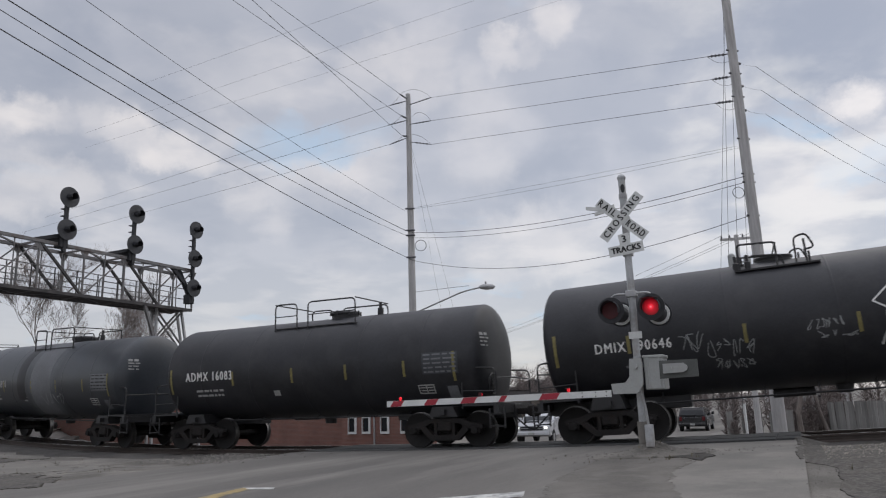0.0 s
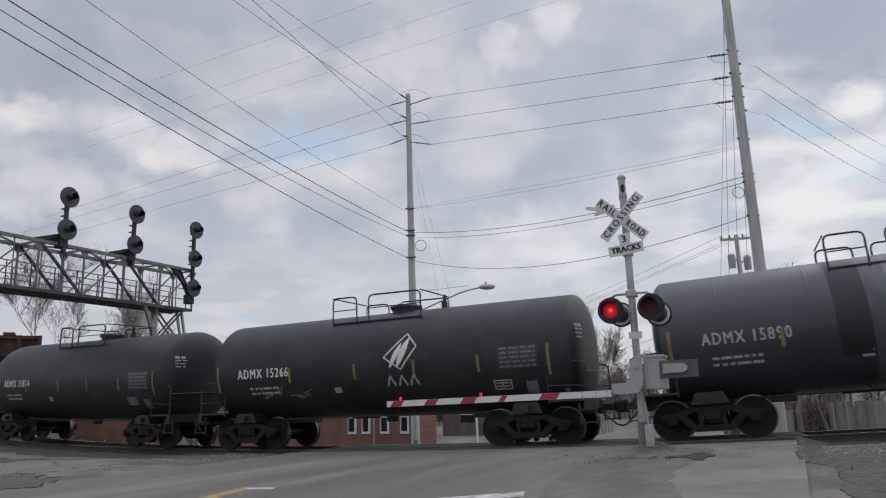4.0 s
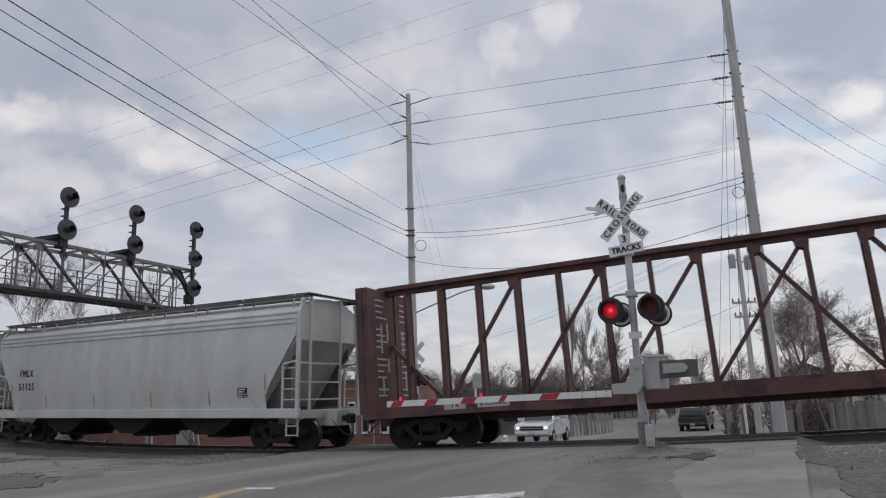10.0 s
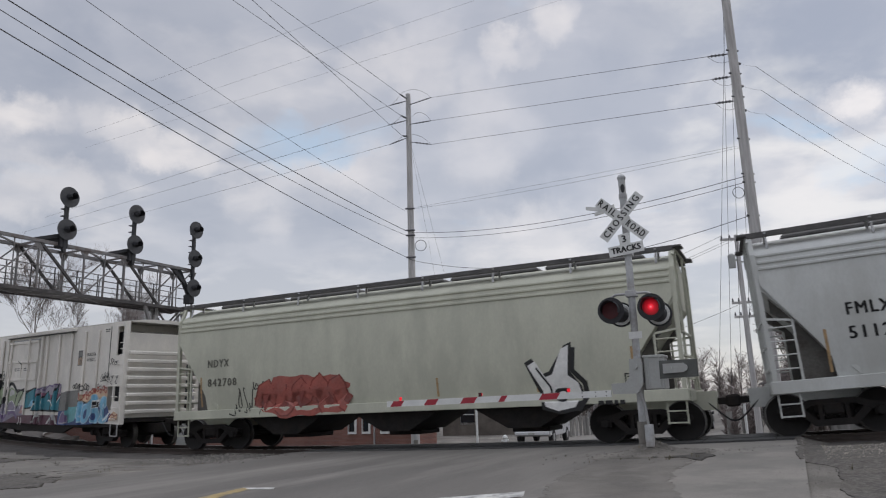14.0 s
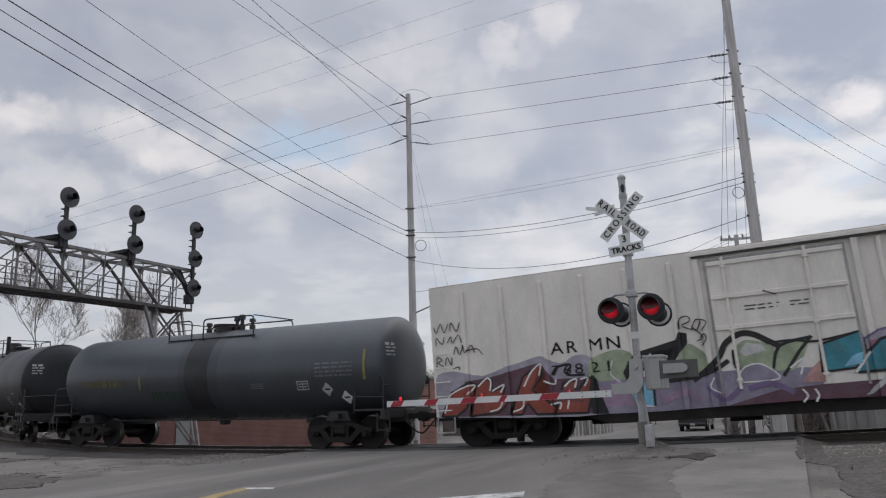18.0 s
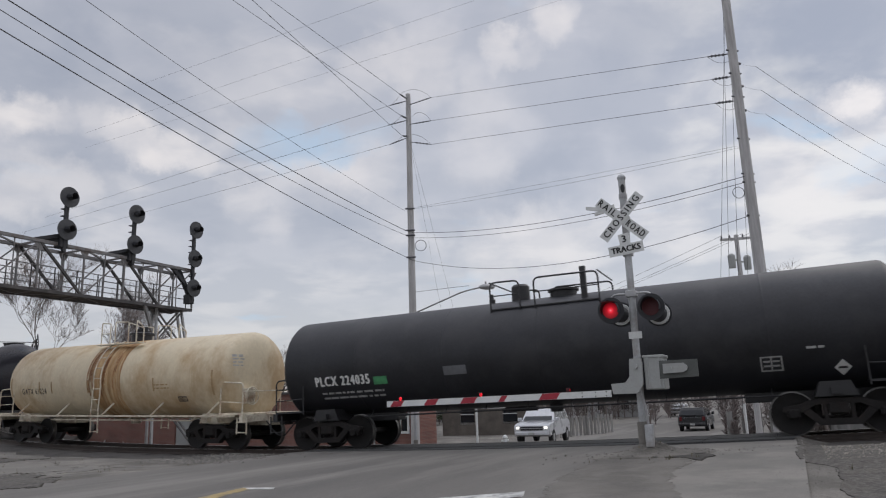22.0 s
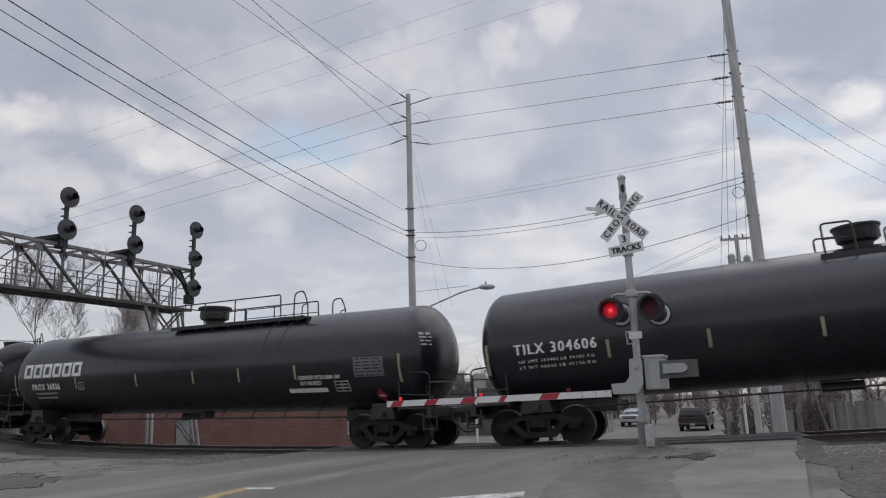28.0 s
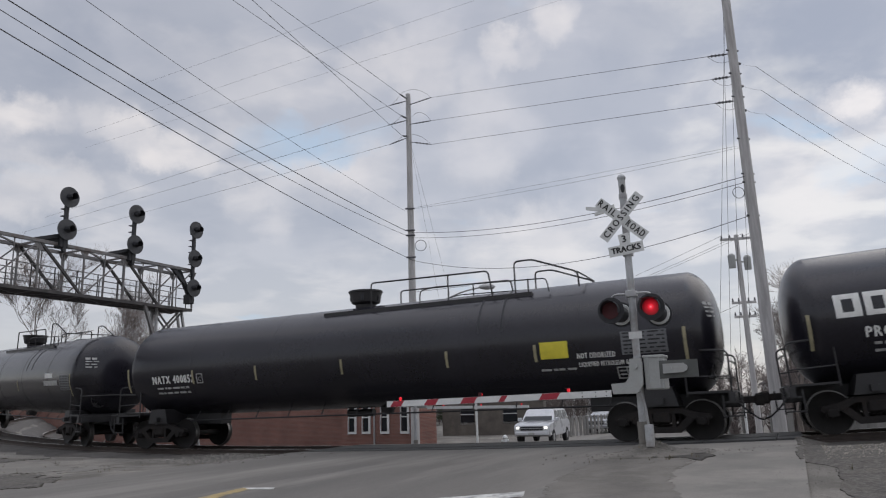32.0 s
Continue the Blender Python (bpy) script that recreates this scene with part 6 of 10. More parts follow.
# ---- vehicles on the far street ----
def suv(name, label, m, paint, length=4.7, width=1.86, height=1.72, lights=True, pickup=False, lift=0.0):
    v = thing(name, label, "car", m, "vehicles on the street")
    belt, wr = 1.06 + lift, 0.34 + lift * 0.4
    L, W, H_ = length / 2, width / 2, height
    bm = B()
    prof = [(-L, 0.42 + lift), (-L, 0.98 + lift), (-L + 0.12, belt), (L - 1.35, belt), (L - 0.14, belt - 0.08), (L, belt - 0.22), (L, 0.42 + lift), (L - 0.25, 0.32 + lift), (-L + 0.25, 0.32 + lift)]
    slab(bm, prof, -W, W)
    bmesh.ops.bevel(bm, geom=bm.edges[:], offset=0.05, segments=2, affect="EDGES")
    part("body", bm, paint, v, smooth=True)
    bm = B()
    back = -L + (0.05 if not pickup else 1.9)
    lo = [(back, -W + 0.04), (L - 1.25, -W + 0.04), (L - 1.25, W - 0.04), (back, W - 0.04)]
    hi = [(back + 0.25, -W + 0.2), (L - 1.95, -W + 0.2), (L - 1.95, W - 0.2), (back + 0.25, W - 0.2)]
    a = [bm.verts.new((x, y, belt - 0.01)) for x, y in lo]
    b = [bm.verts.new((x, y, H_)) for x, y in hi]
    bm.faces.new(a[::-1]); bm.faces.new(b)
    for i in range(4):
        bm.faces.new((a[i], a[(i + 1) % 4], b[(i + 1) % 4], b[i]))
    bmesh.ops.bevel(bm, geom=bm.edges[:], offset=0.05, segments=2, affect="EDGES")
    part("cabin", bm, paint, v, smooth=True)

    def glass(pts):
        bm = B()
        bm.faces.new([bm.verts.new(p) for p in pts])
        part("window", bm, M["glass"], v)
    e = 0.012
    glass([(L - 1.31 + e, -W + 0.16, belt + 0.06), (L - 1.31 + e, W - 0.16, belt + 0.06), (L - 1.89 + e, W - 0.27, H_ - 0.1), (L - 1.89 + e, -W + 0.27, H_ - 0.1)])
    glass([(back + 0.03 - e, W - 0.16, belt + 0.06), (back + 0.03 - e, -W + 0.16, belt + 0.06), (back + 0.22 - e, -W + 0.27, H_ - 0.1), (back + 0.22 - e, W - 0.27, H_ - 0.1)])
    for s in (-1, 1):
        y0, y1 = s * (W - 0.045 + e), s * (W - 0.185 + e)
        g0 = belt + 0.06
        n = 2 if pickup else 3
        xa, xb = back + 0.2, L - 1.5
        for k in range(n):
            p, q = xa + (xb - xa) * k / n + 0.05, xa + (xb - xa) * (k + 1) / n - 0.05
            glass([(p, y0, g0), (q, y0, g0), (min(q, L - 2.0), y1, H_ - 0.1), (max(p, back + 0.32), y1, H_ - 0.1)][::s])
    for s in (-1, 1):
        for x in (-L + 0.85, L - 0.9):
            bm = B()
            rod(bm, (x, s * (W - 0.2), wr), (x, s * (W + 0.012), wr), wr, 20)
            w = part("wheel", bm, M["rubber"], v, smooth=True)
            bm = B()
            rod(bm, (x, s * (W + 0.01), wr), (x, s * (W + 0.025), wr), 0.2, 14)
            part("rim", bm, M["galv"], w)
        bm = B()
        box(bm, L - 0.02, L + 0.015, s * W * 0.8 - 0.09, s * W * 0.8 + 0.09, 0.71 + lift, 0.83 + lift, bev=0.02)
        part("headlight", bm, M["headlamp"] if lights else M["sign_white"], v)
        bm = B()
        box(bm, -L - 0.015, -L + 0.02, s * W * 0.8 - 0.1, s * W * 0.8 + 0.1, 0.72 + lift, 1.0 + lift, bev=0.02)
        part("tail_light", bm, M["tail"], v)
        bm = B()
        box(bm, L - 1.6, L - 1.42, s * W + (0.0 if s > 0 else -0.2), s * W + (0.2 if s > 0 else 0.0), belt, belt + 0.2, bev=0.03)
        part("mirror", bm, paint, v)
    bm = B()
    box(bm, L, L + 0.02, -W * 0.64, W * 0.64, 0.64 + lift, 0.84 + lift)
    gr = part("grille", bm, M["signal_black"], v)
    bm = B()
    box(bm, L + 0.02, L + 0.03, -W * 0.64, W * 0.64, 0.73 + lift, 0.77 + lift)
    part("trim_bar", bm, M["galv"], gr)
    for x0, x1 in ((L - 0.05, L + 0.08), (-L - 0.08, -L + 0.05)):
        bm = B()
        box(bm, x0, x1, -W + 0.05, W - 0.05, 0.4 + lift, 0.58 + lift, bev=0.03)
        part("bumper", bm, paint, v)
    for x in (L + 0.083, -L - 0.088):
        bm = B()
        box(bm, x, x + 0.004, -0.16, 0.16, 0.42 + lift, 0.54 + lift)
        part("number_plate", bm, M["dull_white"], v)
    return v


def parked(x, y, turn):
    return Matrix.Translation((x, y, level(x, y))) @ pose(0, 0, 0, 0, 0, turn)


suv("suv", "white sport utility vehicle with lit headlights waiting on the street", parked(5.25, 40.4, -112), M["car_white"], 4.9, 1.9, 1.82, True, False, 0.12)
comer = suv("sedan", "pale silver saloon car rolling up to the crossing", parked(11.2, 52.8, -116), M["car_silver"], 4.5, 1.76, 1.45, False)
suv("suv", "black sport utility vehicle driving away along the street", parked(17.9, 52.5, 64), M["car_black"], 4.8, 1.9, 1.6, False)
# ---- the freight train ----
WHEEL_R = 0.457
wheelsets, wagons = [], []


def round_wrap(r, cz, lift=0.006):
    """Lays flat marks (x along, z up) on the near side of a tank."""
    def f(c):
        a = math.asin(max(-1, min(1, (c.z - cz) / r)))
        rr = r + lift + (c.y if abs(c.y) < 0.02 else 0)
        return Vector((c.x, -rr * math.cos(a), cz + rr * math.sin(a)))
    return f


UPRIGHT = Matrix(((1, 0, 0, 0), (0, 0, -1, 0), (0, 1, 0, 0), (0, 0, 0, 1)))    # text's y axis to z, facing -y


def patch(bm, x0, x1, z0, z1, wrap, nz=6, nx=2, lean=0.0):
    """A thin flat mark from x0 to x1 and z0 to z1."""
    g = [[bm.verts.new(wrap(Vector((x0 + (x1 - x0) * i / nx + lean * j / nz, 0, z0 + (z1 - z0) * j / nz)))) for j in range(nz + 1)] for i in range(nx + 1)]
    for i in range(nx):
        for j in range(nz):
            bm.faces.new((g[i][j], g[i + 1][j], g[i + 1][j + 1], g[i][j + 1]))


def flat_wrap(y, dx=0.0):
    return lambda c: Vector((c.x + dx, y - 0.004, c.z))


def text_on(parent, text, x, z, size, mat, wrap, width=None, bold=0.0, name="lettering", label="", turn=0.0):
    m = Matrix.Translation((x, 0, z)) @ UPRIGHT @ pose(0, 0, 0, 0, 0, turn)
    return lettering(name, text, size, mat, parent, m, width, wrap, bold, depth=0.0015, label=label, spacing=1.22)


def bars_on(parent, x0, x1, z, h, mat, wrap, seed=1, gaps=True, name="small_print"):
    """Unreadable print: a row of short bars."""
    rnd = random.Random(seed)
    bm = B()
    x = x0
    while x < x1 - 0.03:
        w = min(rnd.uniform(0.08, 0.3), x1 - x) if gaps else x1 - x0
        patch(bm, x, x + w, z - h / 2, z + h / 2, wrap, 1, 1)
        x += w + rnd.uniform(0.03, 0.07)
    return part(name, bm, mat, parent)


# -- bogies
def build_wheel_mesh():
    bm = B()
    for s in (-1, 1):
        y = 0.75 * s
        prof = [(0.0, 0.0), (0.1, 0.0), (0.105, 0.10), (0.07, 0.13), (0.06, 0.36), (0.035, 0.40), (0.02, 0.455), (0.14, WHEEL_R), (0.142, 0.485), (0.168, 0.482), (0.17, 0.40), (0.125, 0.37), (0.11, 0.13), (0.16, 0.11), (0.16, 0.0)]
        n0 = len(bm.faces)
        rings = lathe_x(bm, [(-(p - 0.09), r) for p, r in prof], 28)
        for ring in rings:
            for v in set(ring):
                x, yy, z = v.co
                v.co = (yy, y + x * -s if s > 0 else y + -x, z)
        bm.faces.ensure_lookup_table()
        for f in bm.faces[n0:]:
            rr = [math.hypot(v.co.x, v.co.z) for v in f.verts]
            if min(rr) > 0.43:
                f.material_index = 1
    rod(bm, (0, -1.0, 0), (0, 1.0, 0), 0.08, 12)
    # a chalk mark and cap bolts, so that the turning shows
    for k in range(3):
        a = k * 2.094
        rod(bm, (0.06 * math.cos(a), -1.01, 0.06 * math.sin(a)), (0.06 * math.cos(a), -1.03, 0.06 * math.sin(a)), 0.016, 6)
    bmesh.ops.recalc_face_normals(bm, faces=bm.faces[:])
    me = bpy.data.meshes.new("wheelset")
    bm.to_mesh(me); bm.free()
    me.materials.append(M["wheel"]); me.materials.append(M["tread"])
    me.polygons.foreach_set("use_smooth", [True] * len(me.polygons))
    me.set_sharp_from_angle(angle=radians(40))
    return me


def build_frame_mesh():
    bm = B()
    outline = [(-1.1, 0.52), (-1.08, 0.60), (-0.72, 0.66), (-0.45, 0.76), (0.45, 0.76), (0.72, 0.66), (1.08, 0.60), (1.1, 0.52), (0.98, 0.44), (0.74, 0.46), (0.62, 0.42), (0.40, 0.21), (-0.40, 0.21), (-0.62, 0.42), (-0.74, 0.46), (-0.98, 0.44)]
    # the casting is a ring: top member, two legs, lower member
    def ring(a, b):
        slab(bm, [outline[i] for i in a] + [p for p in b], -0.09, 0.09)
    ring([0, 1, 2, 3], [(-0.42, 0.64), (-0.68, 0.50), (-0.98, 0.44)])
    ring([4, 5, 6, 7], [(0.98, 0.44), (0.68, 0.50), (0.42, 0.64)])
    slab(bm, [(-0.45, 0.76), (0.45, 0.76), (0.42, 0.64), (-0.42, 0.64)], -0.088, 0.088)
    slab(bm, [(-0.70, 0.48), (-0.56, 0.56), (-0.34, 0.34), (0.34, 0.34), (0.56, 0.56), (0.70, 0.48), (0.40, 0.20), (-0.40, 0.20)], -0.092, 0.092)
    slab(bm, [(-0.30, 0.34), (-0.22, 0.34), (-0.22, 0.64), (-0.30, 0.64)], -0.08, 0.08)
    slab(bm, [(0.22, 0.34), (0.30, 0.34), (0.30, 0.64), (0.22, 0.64)], -0.08, 0.08)
    me = bpy.data.meshes.new("side_frame")
    bm.normal_update(); bm.to_mesh(me); bm.free()
    me.materials.append(M["truck"])
    return me


def build_journal_mesh():
    bm = B()
    box(bm, -0.13, 0.13, -0.12, 0.10, 0.36, 0.56, bev=0.03)
    rod(bm, (0, -0.18, 0.457), (0, -0.10, 0.457), 0.09, 10)
    me = bpy.data.meshes.new("journal_box")
    bm.normal_update(); bm.to_mesh(me); bm.free()
    me.materials.append(M["truck"])
    return me


def build_spring_mesh():
    bm = B()
    pipe(bm, [(0.048 * math.cos(k * 0.785), -0.03 + 0.048 * math.sin(k * 0.785), 0.35 + 0.22 * k / 32) for k in range(33)], 0.014, 5)
    me = bpy.data.meshes.new("spring")
    bm.normal_update(); bm.to_mesh(me); bm.free()
    me.materials.append(M["truck"])
    return me


def build_bolster_mesh():
    bm = B()
    box(bm, -0.2, 0.2, -1.12, 1.12, 0.42, 0.68, bev=0.04)
    lathe_z(bm, [(0.0, 0.68), (0.22, 0.68), (0.2, 0.78), (0.0, 0.78)], 14)
    for x in (-0.36, 0.36):
        bar(bm, (x, -0.8, 0.42), (x, 0.8, 0.42), 0.08, 0.12)
    for x in (-1, 1):
        bar(bm, (x * 0.4, -0.75, 0.4), (x * 0.4, -0.7, 0.62), 0.1, 0.08)
    me = bpy.data.meshes.new("truck")
    bm.normal_update(); bm.to_mesh(me); bm.free()
    me.materials.append(M["truck"])
    return me


WHEEL_ME, FRAME_ME, BOLSTER_ME = build_wheel_mesh(), build_frame_mesh(), build_bolster_mesh()
JOURNAL_ME, SPRING_ME = build_journal_mesh(), build_spring_mesh()


def add_truck(car, x):
    t = new("truck", BOLSTER_ME)
    t.parent, t.location = car, (x, 0, 0)
    t["label"] = "oily black cast-steel bogie"
    for s in (-1, 1):
        f = new("side_frame", FRAME_ME)
        f.parent = t
        f.location = (0, 1.0 * s, 0)
        if s > 0:
            f.rotation_euler = (0, 0, math.pi)
        for name, me, xs in (("journal_box", JOURNAL_ME, (-0.889, 0.889)), ("spring", SPRING_ME, (-0.13, 0.0, 0.13))):
            for px in xs:
                j = new(name, me)
                j.parent, j.location = t, (px, 1.0 * s, 0)
                if s > 0:
                    j.rotation_euler = (0, 0, math.pi)
    for k, a in enumerate((-0.889, 0.889)):
        w = new("wheelset", WHEEL_ME)
        w.parent, w.location = t, (a, 0, WHEEL_R)
        wheelsets.append((w, k))


def add_coupler(car, x, sgn, mat):
    bm = B()
    box(bm, min(x, x - sgn * 0.75), max(x, x - sgn * 0.75), -0.075, 0.075, 0.80, 0.96, bev=0.02)
    box(bm, min(x - sgn * 0.16, x + sgn * 0.06), max(x - sgn * 0.16, x + sgn * 0.06), -0.15, 0.10, 0.74, 1.02, bev=0.04)
    cp = part("coupler", bm, M["truck"], car)
    # air hose hanging beside the knuckle
    bm = B()
    pipe(bm, [(x - sgn * 0.55, -0.28, 0.86), (x - sgn * 0.3, -0.3, 0.62), (x - sgn * 0.1, -0.26, 0.45), (x + sgn * 0.02, -0.2, 0.42)], 0.022, 6)
    part("air_hose", bm, M["rubber"], cp)


def wagon(name, label, left, right):
    """left, right: metres along the line of its coupling faces at the start."""
    w = thing(name, label, "rail wagon", group="freight train")
    wagons.append((w, (left + right) / 2, right - left))
    return w, (right - left) / 2


def head_profile(half, r, depth, n=12, tight=3.4):
    """A dished tank end: tight knuckle at the rim, shallow dome in the middle."""
    pts = []
    for i in range(n + 1):
        k = math.cos(math.pi / 2 * i / n) if i < n else 0.0
        pts.append((half - depth + depth * (1 - k ** tight) ** 0.6, r * k))
    return pts


def tank_car(name, label, left, right, r, cz, mat, dome, stripes=(), tank_over=0.68, steel=None, gas=False, bands=(), mark_mat=None, ends=True, stripe_dz=0.0, trim=(0.0, 0.0)):
    car, half = wagon(name, label, left, right)
    steel = steel or M["black_steel"]
    th = half - tank_over
    wrap = round_wrap(r, cz)
    bm = B()
    hp = head_profile(th, r, 0.32 if not gas else 0.66, tight=4.2 if not gas else 2.6)
    prof = [(-x + trim[0], q) for x, q in hp[::-1]]
    straight = [(x, r) for x in np.linspace(-th + 1.5, th - 1.5, 9)]
    lathe_x(bm, prof + straight + [(x - trim[1], q) for x, q in hp], 48, 0, cz)
    part("tank", bm, mat, car, smooth=True)
    # weld seams or jacket laps, slightly proud
    for k in range(1, 6):
        x = -th + 2 * th * k / 6
        bm = B()
        lathe_x(bm, [(x - 0.03, r), (x - 0.02, r + 0.006), (x + 0.02, r + 0.006), (x + 0.03, r)], 48, 0, cz)
        part("tank_seam", bm, mat, car, smooth=True)
    for x0, x1, bmat, lo in bands:
        bm = B()
        lathe_x(bm, [(x0, r + 0.004), (x0 + 0.1, r + 0.009), (x1 - 0.1, r + 0.009), (x1, r + 0.004)], 40, 0, cz, radians(-lo), radians(lo))
        part("tank_band", bm, bmat, car, smooth=True)
    for s in (-1, 1):
        add_truck(car, s * (half - 2.15))
        add_coupler(car, s * half, s, steel)
        xb = s * (half - 2.15)
        bm = B()
        slab(bm, [(xb - 0.42, 0.80), (xb + 0.42, 0.80), (xb + 0.30, cz - r * 0.86), (xb - 0.30, cz - r * 0.86)], -1.15, 1.15)
        bar(bm, (xb, -1.3, 0.92), (xb, 1.3, 0.92), 0.22, 0.14)
        part("saddle", bm, steel, car)
        bm = B()
        x0, x1 = sorted((s * (half - 0.45), s * (half - 4.0)))
        box(bm, x0, x1, -0.26, 0.26, 0.72, 1.08, bev=0.02)
        xe0, xe1 = sorted((s * (half - 0.48), s * (half - 0.62)))
        box(bm, xe0, xe1, -1.35, 1.35, 0.86, 1.06)
        part("stub_sill", bm, steel, car)
        # end platform with hand rails and steps
        xa = s * (half - 0.55)
        xi = s * (half - 1.5)
        for y in (-1.3, 1.3):
            bm = B()
            pipe(bm, rounded([(xi, y, 1.0), (xi, y, 2.05), (xa, y, 2.0), (xa, y, 1.0)], 0.15), 0.022, 6)
            pipe(bm, [(xi, y, 1.45), (xa, y, 1.42)], 0.016, 6)
            part("end_handrail", bm, steel, car)
            bm = B()
            for k in range(2):
                bar(bm, (xa - 0.2, y, 0.55 + 0.3 * k), (xa + 0.2, y, 0.55 + 0.3 * k), 0.08, 0.03)
            for dx in (-0.2, 0.2):
                bar(bm, (xa + dx, y, 0.5), (xa + dx, y, 1.0), 0.04, 0.02)
            part("step", bm, steel, car)
        bm = B()
        pipe(bm, rounded([(xa, -1.3, 1.75), (xa, -0.2, 1.78), (xa, 0.2, 1.78), (xa, 1.3, 1.75)], 0.2), 0.02, 6)
        part("end_handrail", bm, steel, car)
        bm = B()
        box(bm, min(xi, xa), max(xi, xa), -1.32, 1.32, 1.06, 1.11)
        part("end_platform", bm, steel, car)
    # small white print on the leading head
    tight, depth = (4.2, 0.32) if not gas else (2.6, 0.66)

    def on_head(c):
        q = min(0.999, math.hypot(c.x, c.z - cz) / r)
        return Vector((th - trim[1] - depth + depth * (1 - q ** tight) ** 0.6 + 0.012, c.x, c.z))
    for k in range(4):
        bars_on(car, -1.12, -0.78 + 0.06 * (k % 2), cz + 0.58 - 0.1 * k, 0.075 if k == 0 else 0.04, M["dull_white"], on_head, 80 + k)
    # hand brake wheel at one end
    bm = B()
    xw = half - 0.95
    lathe_x(bm, [(xw, 0.27), (xw + 0.02, 0.29), (xw + 0.04, 0.27), (xw + 0.02, 0.25), (xw, 0.27)], 18, -0.55, 1.62)
    for a in range(3):
        c, s_ = math.cos(a * 1.047), math.sin(a * 1.047)
        bar(bm, (xw + 0.02, -0.55 - 0.26 * c, 1.62 - 0.26 * s_), (xw + 0.02, -0.55 + 0.26 * c, 1.62 + 0.26 * s_), 0.025, 0.02)
    hb = part("brake_wheel", bm, steel, car)
    bm = B()
    box(bm, xw - 0.25, xw, -0.72, -0.38, 1.38, 1.86, bev=0.02)
    part("brake_gearbox", bm, steel, car)
    # brake gear under the belly
    bm = B()
    rod(bm, (-1.5, 0.25, 0.9), (-0.6, 0.25, 0.9), 0.11, 12)
    part("brake_cylinder", bm, steel, car)
    bm = B()
    pipe(bm, [(-half + 3.2, -0.75, 0.86), (half - 3.2, -0.75, 0.86)], 0.025, 6)
    bp = part("brake_pipe", bm, steel, car)
    for k in range(int(half * 1.2)):
        x = -half + 3.4 + k * (2 * half - 6.8) / max(1, int(half * 1.2) - 1)
        bm = B()
        bar(bm, (x, -0.75, 0.86), (x, -0.55, cz - math.sqrt(r * r - 0.3)), 0.03, 0.02)
        part("hanger", bm, steel, bp)
    bm = B()
    lathe_z(bm, [(0.0, cz - r - 0.18), (0.16, cz - r - 0.18), (0.2, cz - r + 0.03), (0.0, cz - r + 0.05)], 14, 0.0, 0.0)
    part("bottom_outlet", bm, steel, car)
    dome(car, r, cz, steel, mat)
    # reflector stripes
    mm = mark_mat or M["yellow"]
    zc = cz - 0.24 + stripe_dz
    tips = (-th + 0.42 + trim[0], th - 0.72 - trim[1])
    for x in stripes + (tips if ends else ()):
        end = x in tips
        bm = B()
        hgt = 0.38 if end else 0.21
        patch(bm, x - 0.038, x + 0.038, zc - hgt, zc + hgt, round_wrap(r, cz, 0.008), 6, 1)
        part("reflector_stripe", bm, mm, car)
    return car, wrap, th


# -- tops of tank cars
def hoop_dome(car, r, cz, steel, mat):
    """A low manway on a plate between two sets of bent hand rails."""
    top, y = cz + r, -0.9
    zt = cz + math.sqrt(r * r - 0.81)
    bm = B()
    box(bm, -1.9, -0.1, -0.95, 0.95, zt + 0.02, zt + 0.06)
    part("walkway", bm, steel, car)
    bm = B()
    lathe_z(bm, [(0.4, top - 0.12), (0.4, top + 0.06), (0.44, top + 0.06), (0.44, top + 0.1), (0.0, top + 0.13)], 20, -1.0, 0)
    part("manway", bm, steel, car, smooth=True)
    for x, yy in ((-1.86, -0.7), (-1.74, -0.5), (-1.6, -0.72)):
        bm = B()
        lathe_z(bm, [(0.07, zt), (0.07, zt + 0.25), (0.04, zt + 0.28), (0.04, zt + 0.42), (0.0, zt + 0.44)], 10, x, yy)
        part("vent_valve", bm, steel, car)
    for s in (-1, 1):
        y = s * 0.9
        for pts in ([(-1.78, y, zt), (-1.78, y, zt + 0.66), (-0.96, y, zt + 0.62), (-0.98, y, zt)], [(-1.5, y, zt + 0.36), (-0.86, y, zt + 0.3), (-0.84, y, zt)],
                    [(-0.58, y, zt), (-0.56, y, zt + 0.66), (-0.3, y, zt + 0.72), (-0.16, y, zt + 0.38), (-0.4, y, zt + 0.34)], [(-0.36, y, zt), (-0.36, y, zt + 0.6)], [(-0.3, y, zt), (-0.3, y, zt + 0.3)]):
            bm = B()
            pipe(bm, rounded(pts, 0.1) if len(pts) > 2 else pts, 0.024, 6)
            part("hand_rail", bm, steel, car)
    for x in (-1.78, -0.96):
        bm = B()
        pipe(bm, [(x, -0.9, zt + 0.6), (x, 0.9, zt + 0.6)], 0.02, 6)
        part("cross_rail", bm, steel, car)


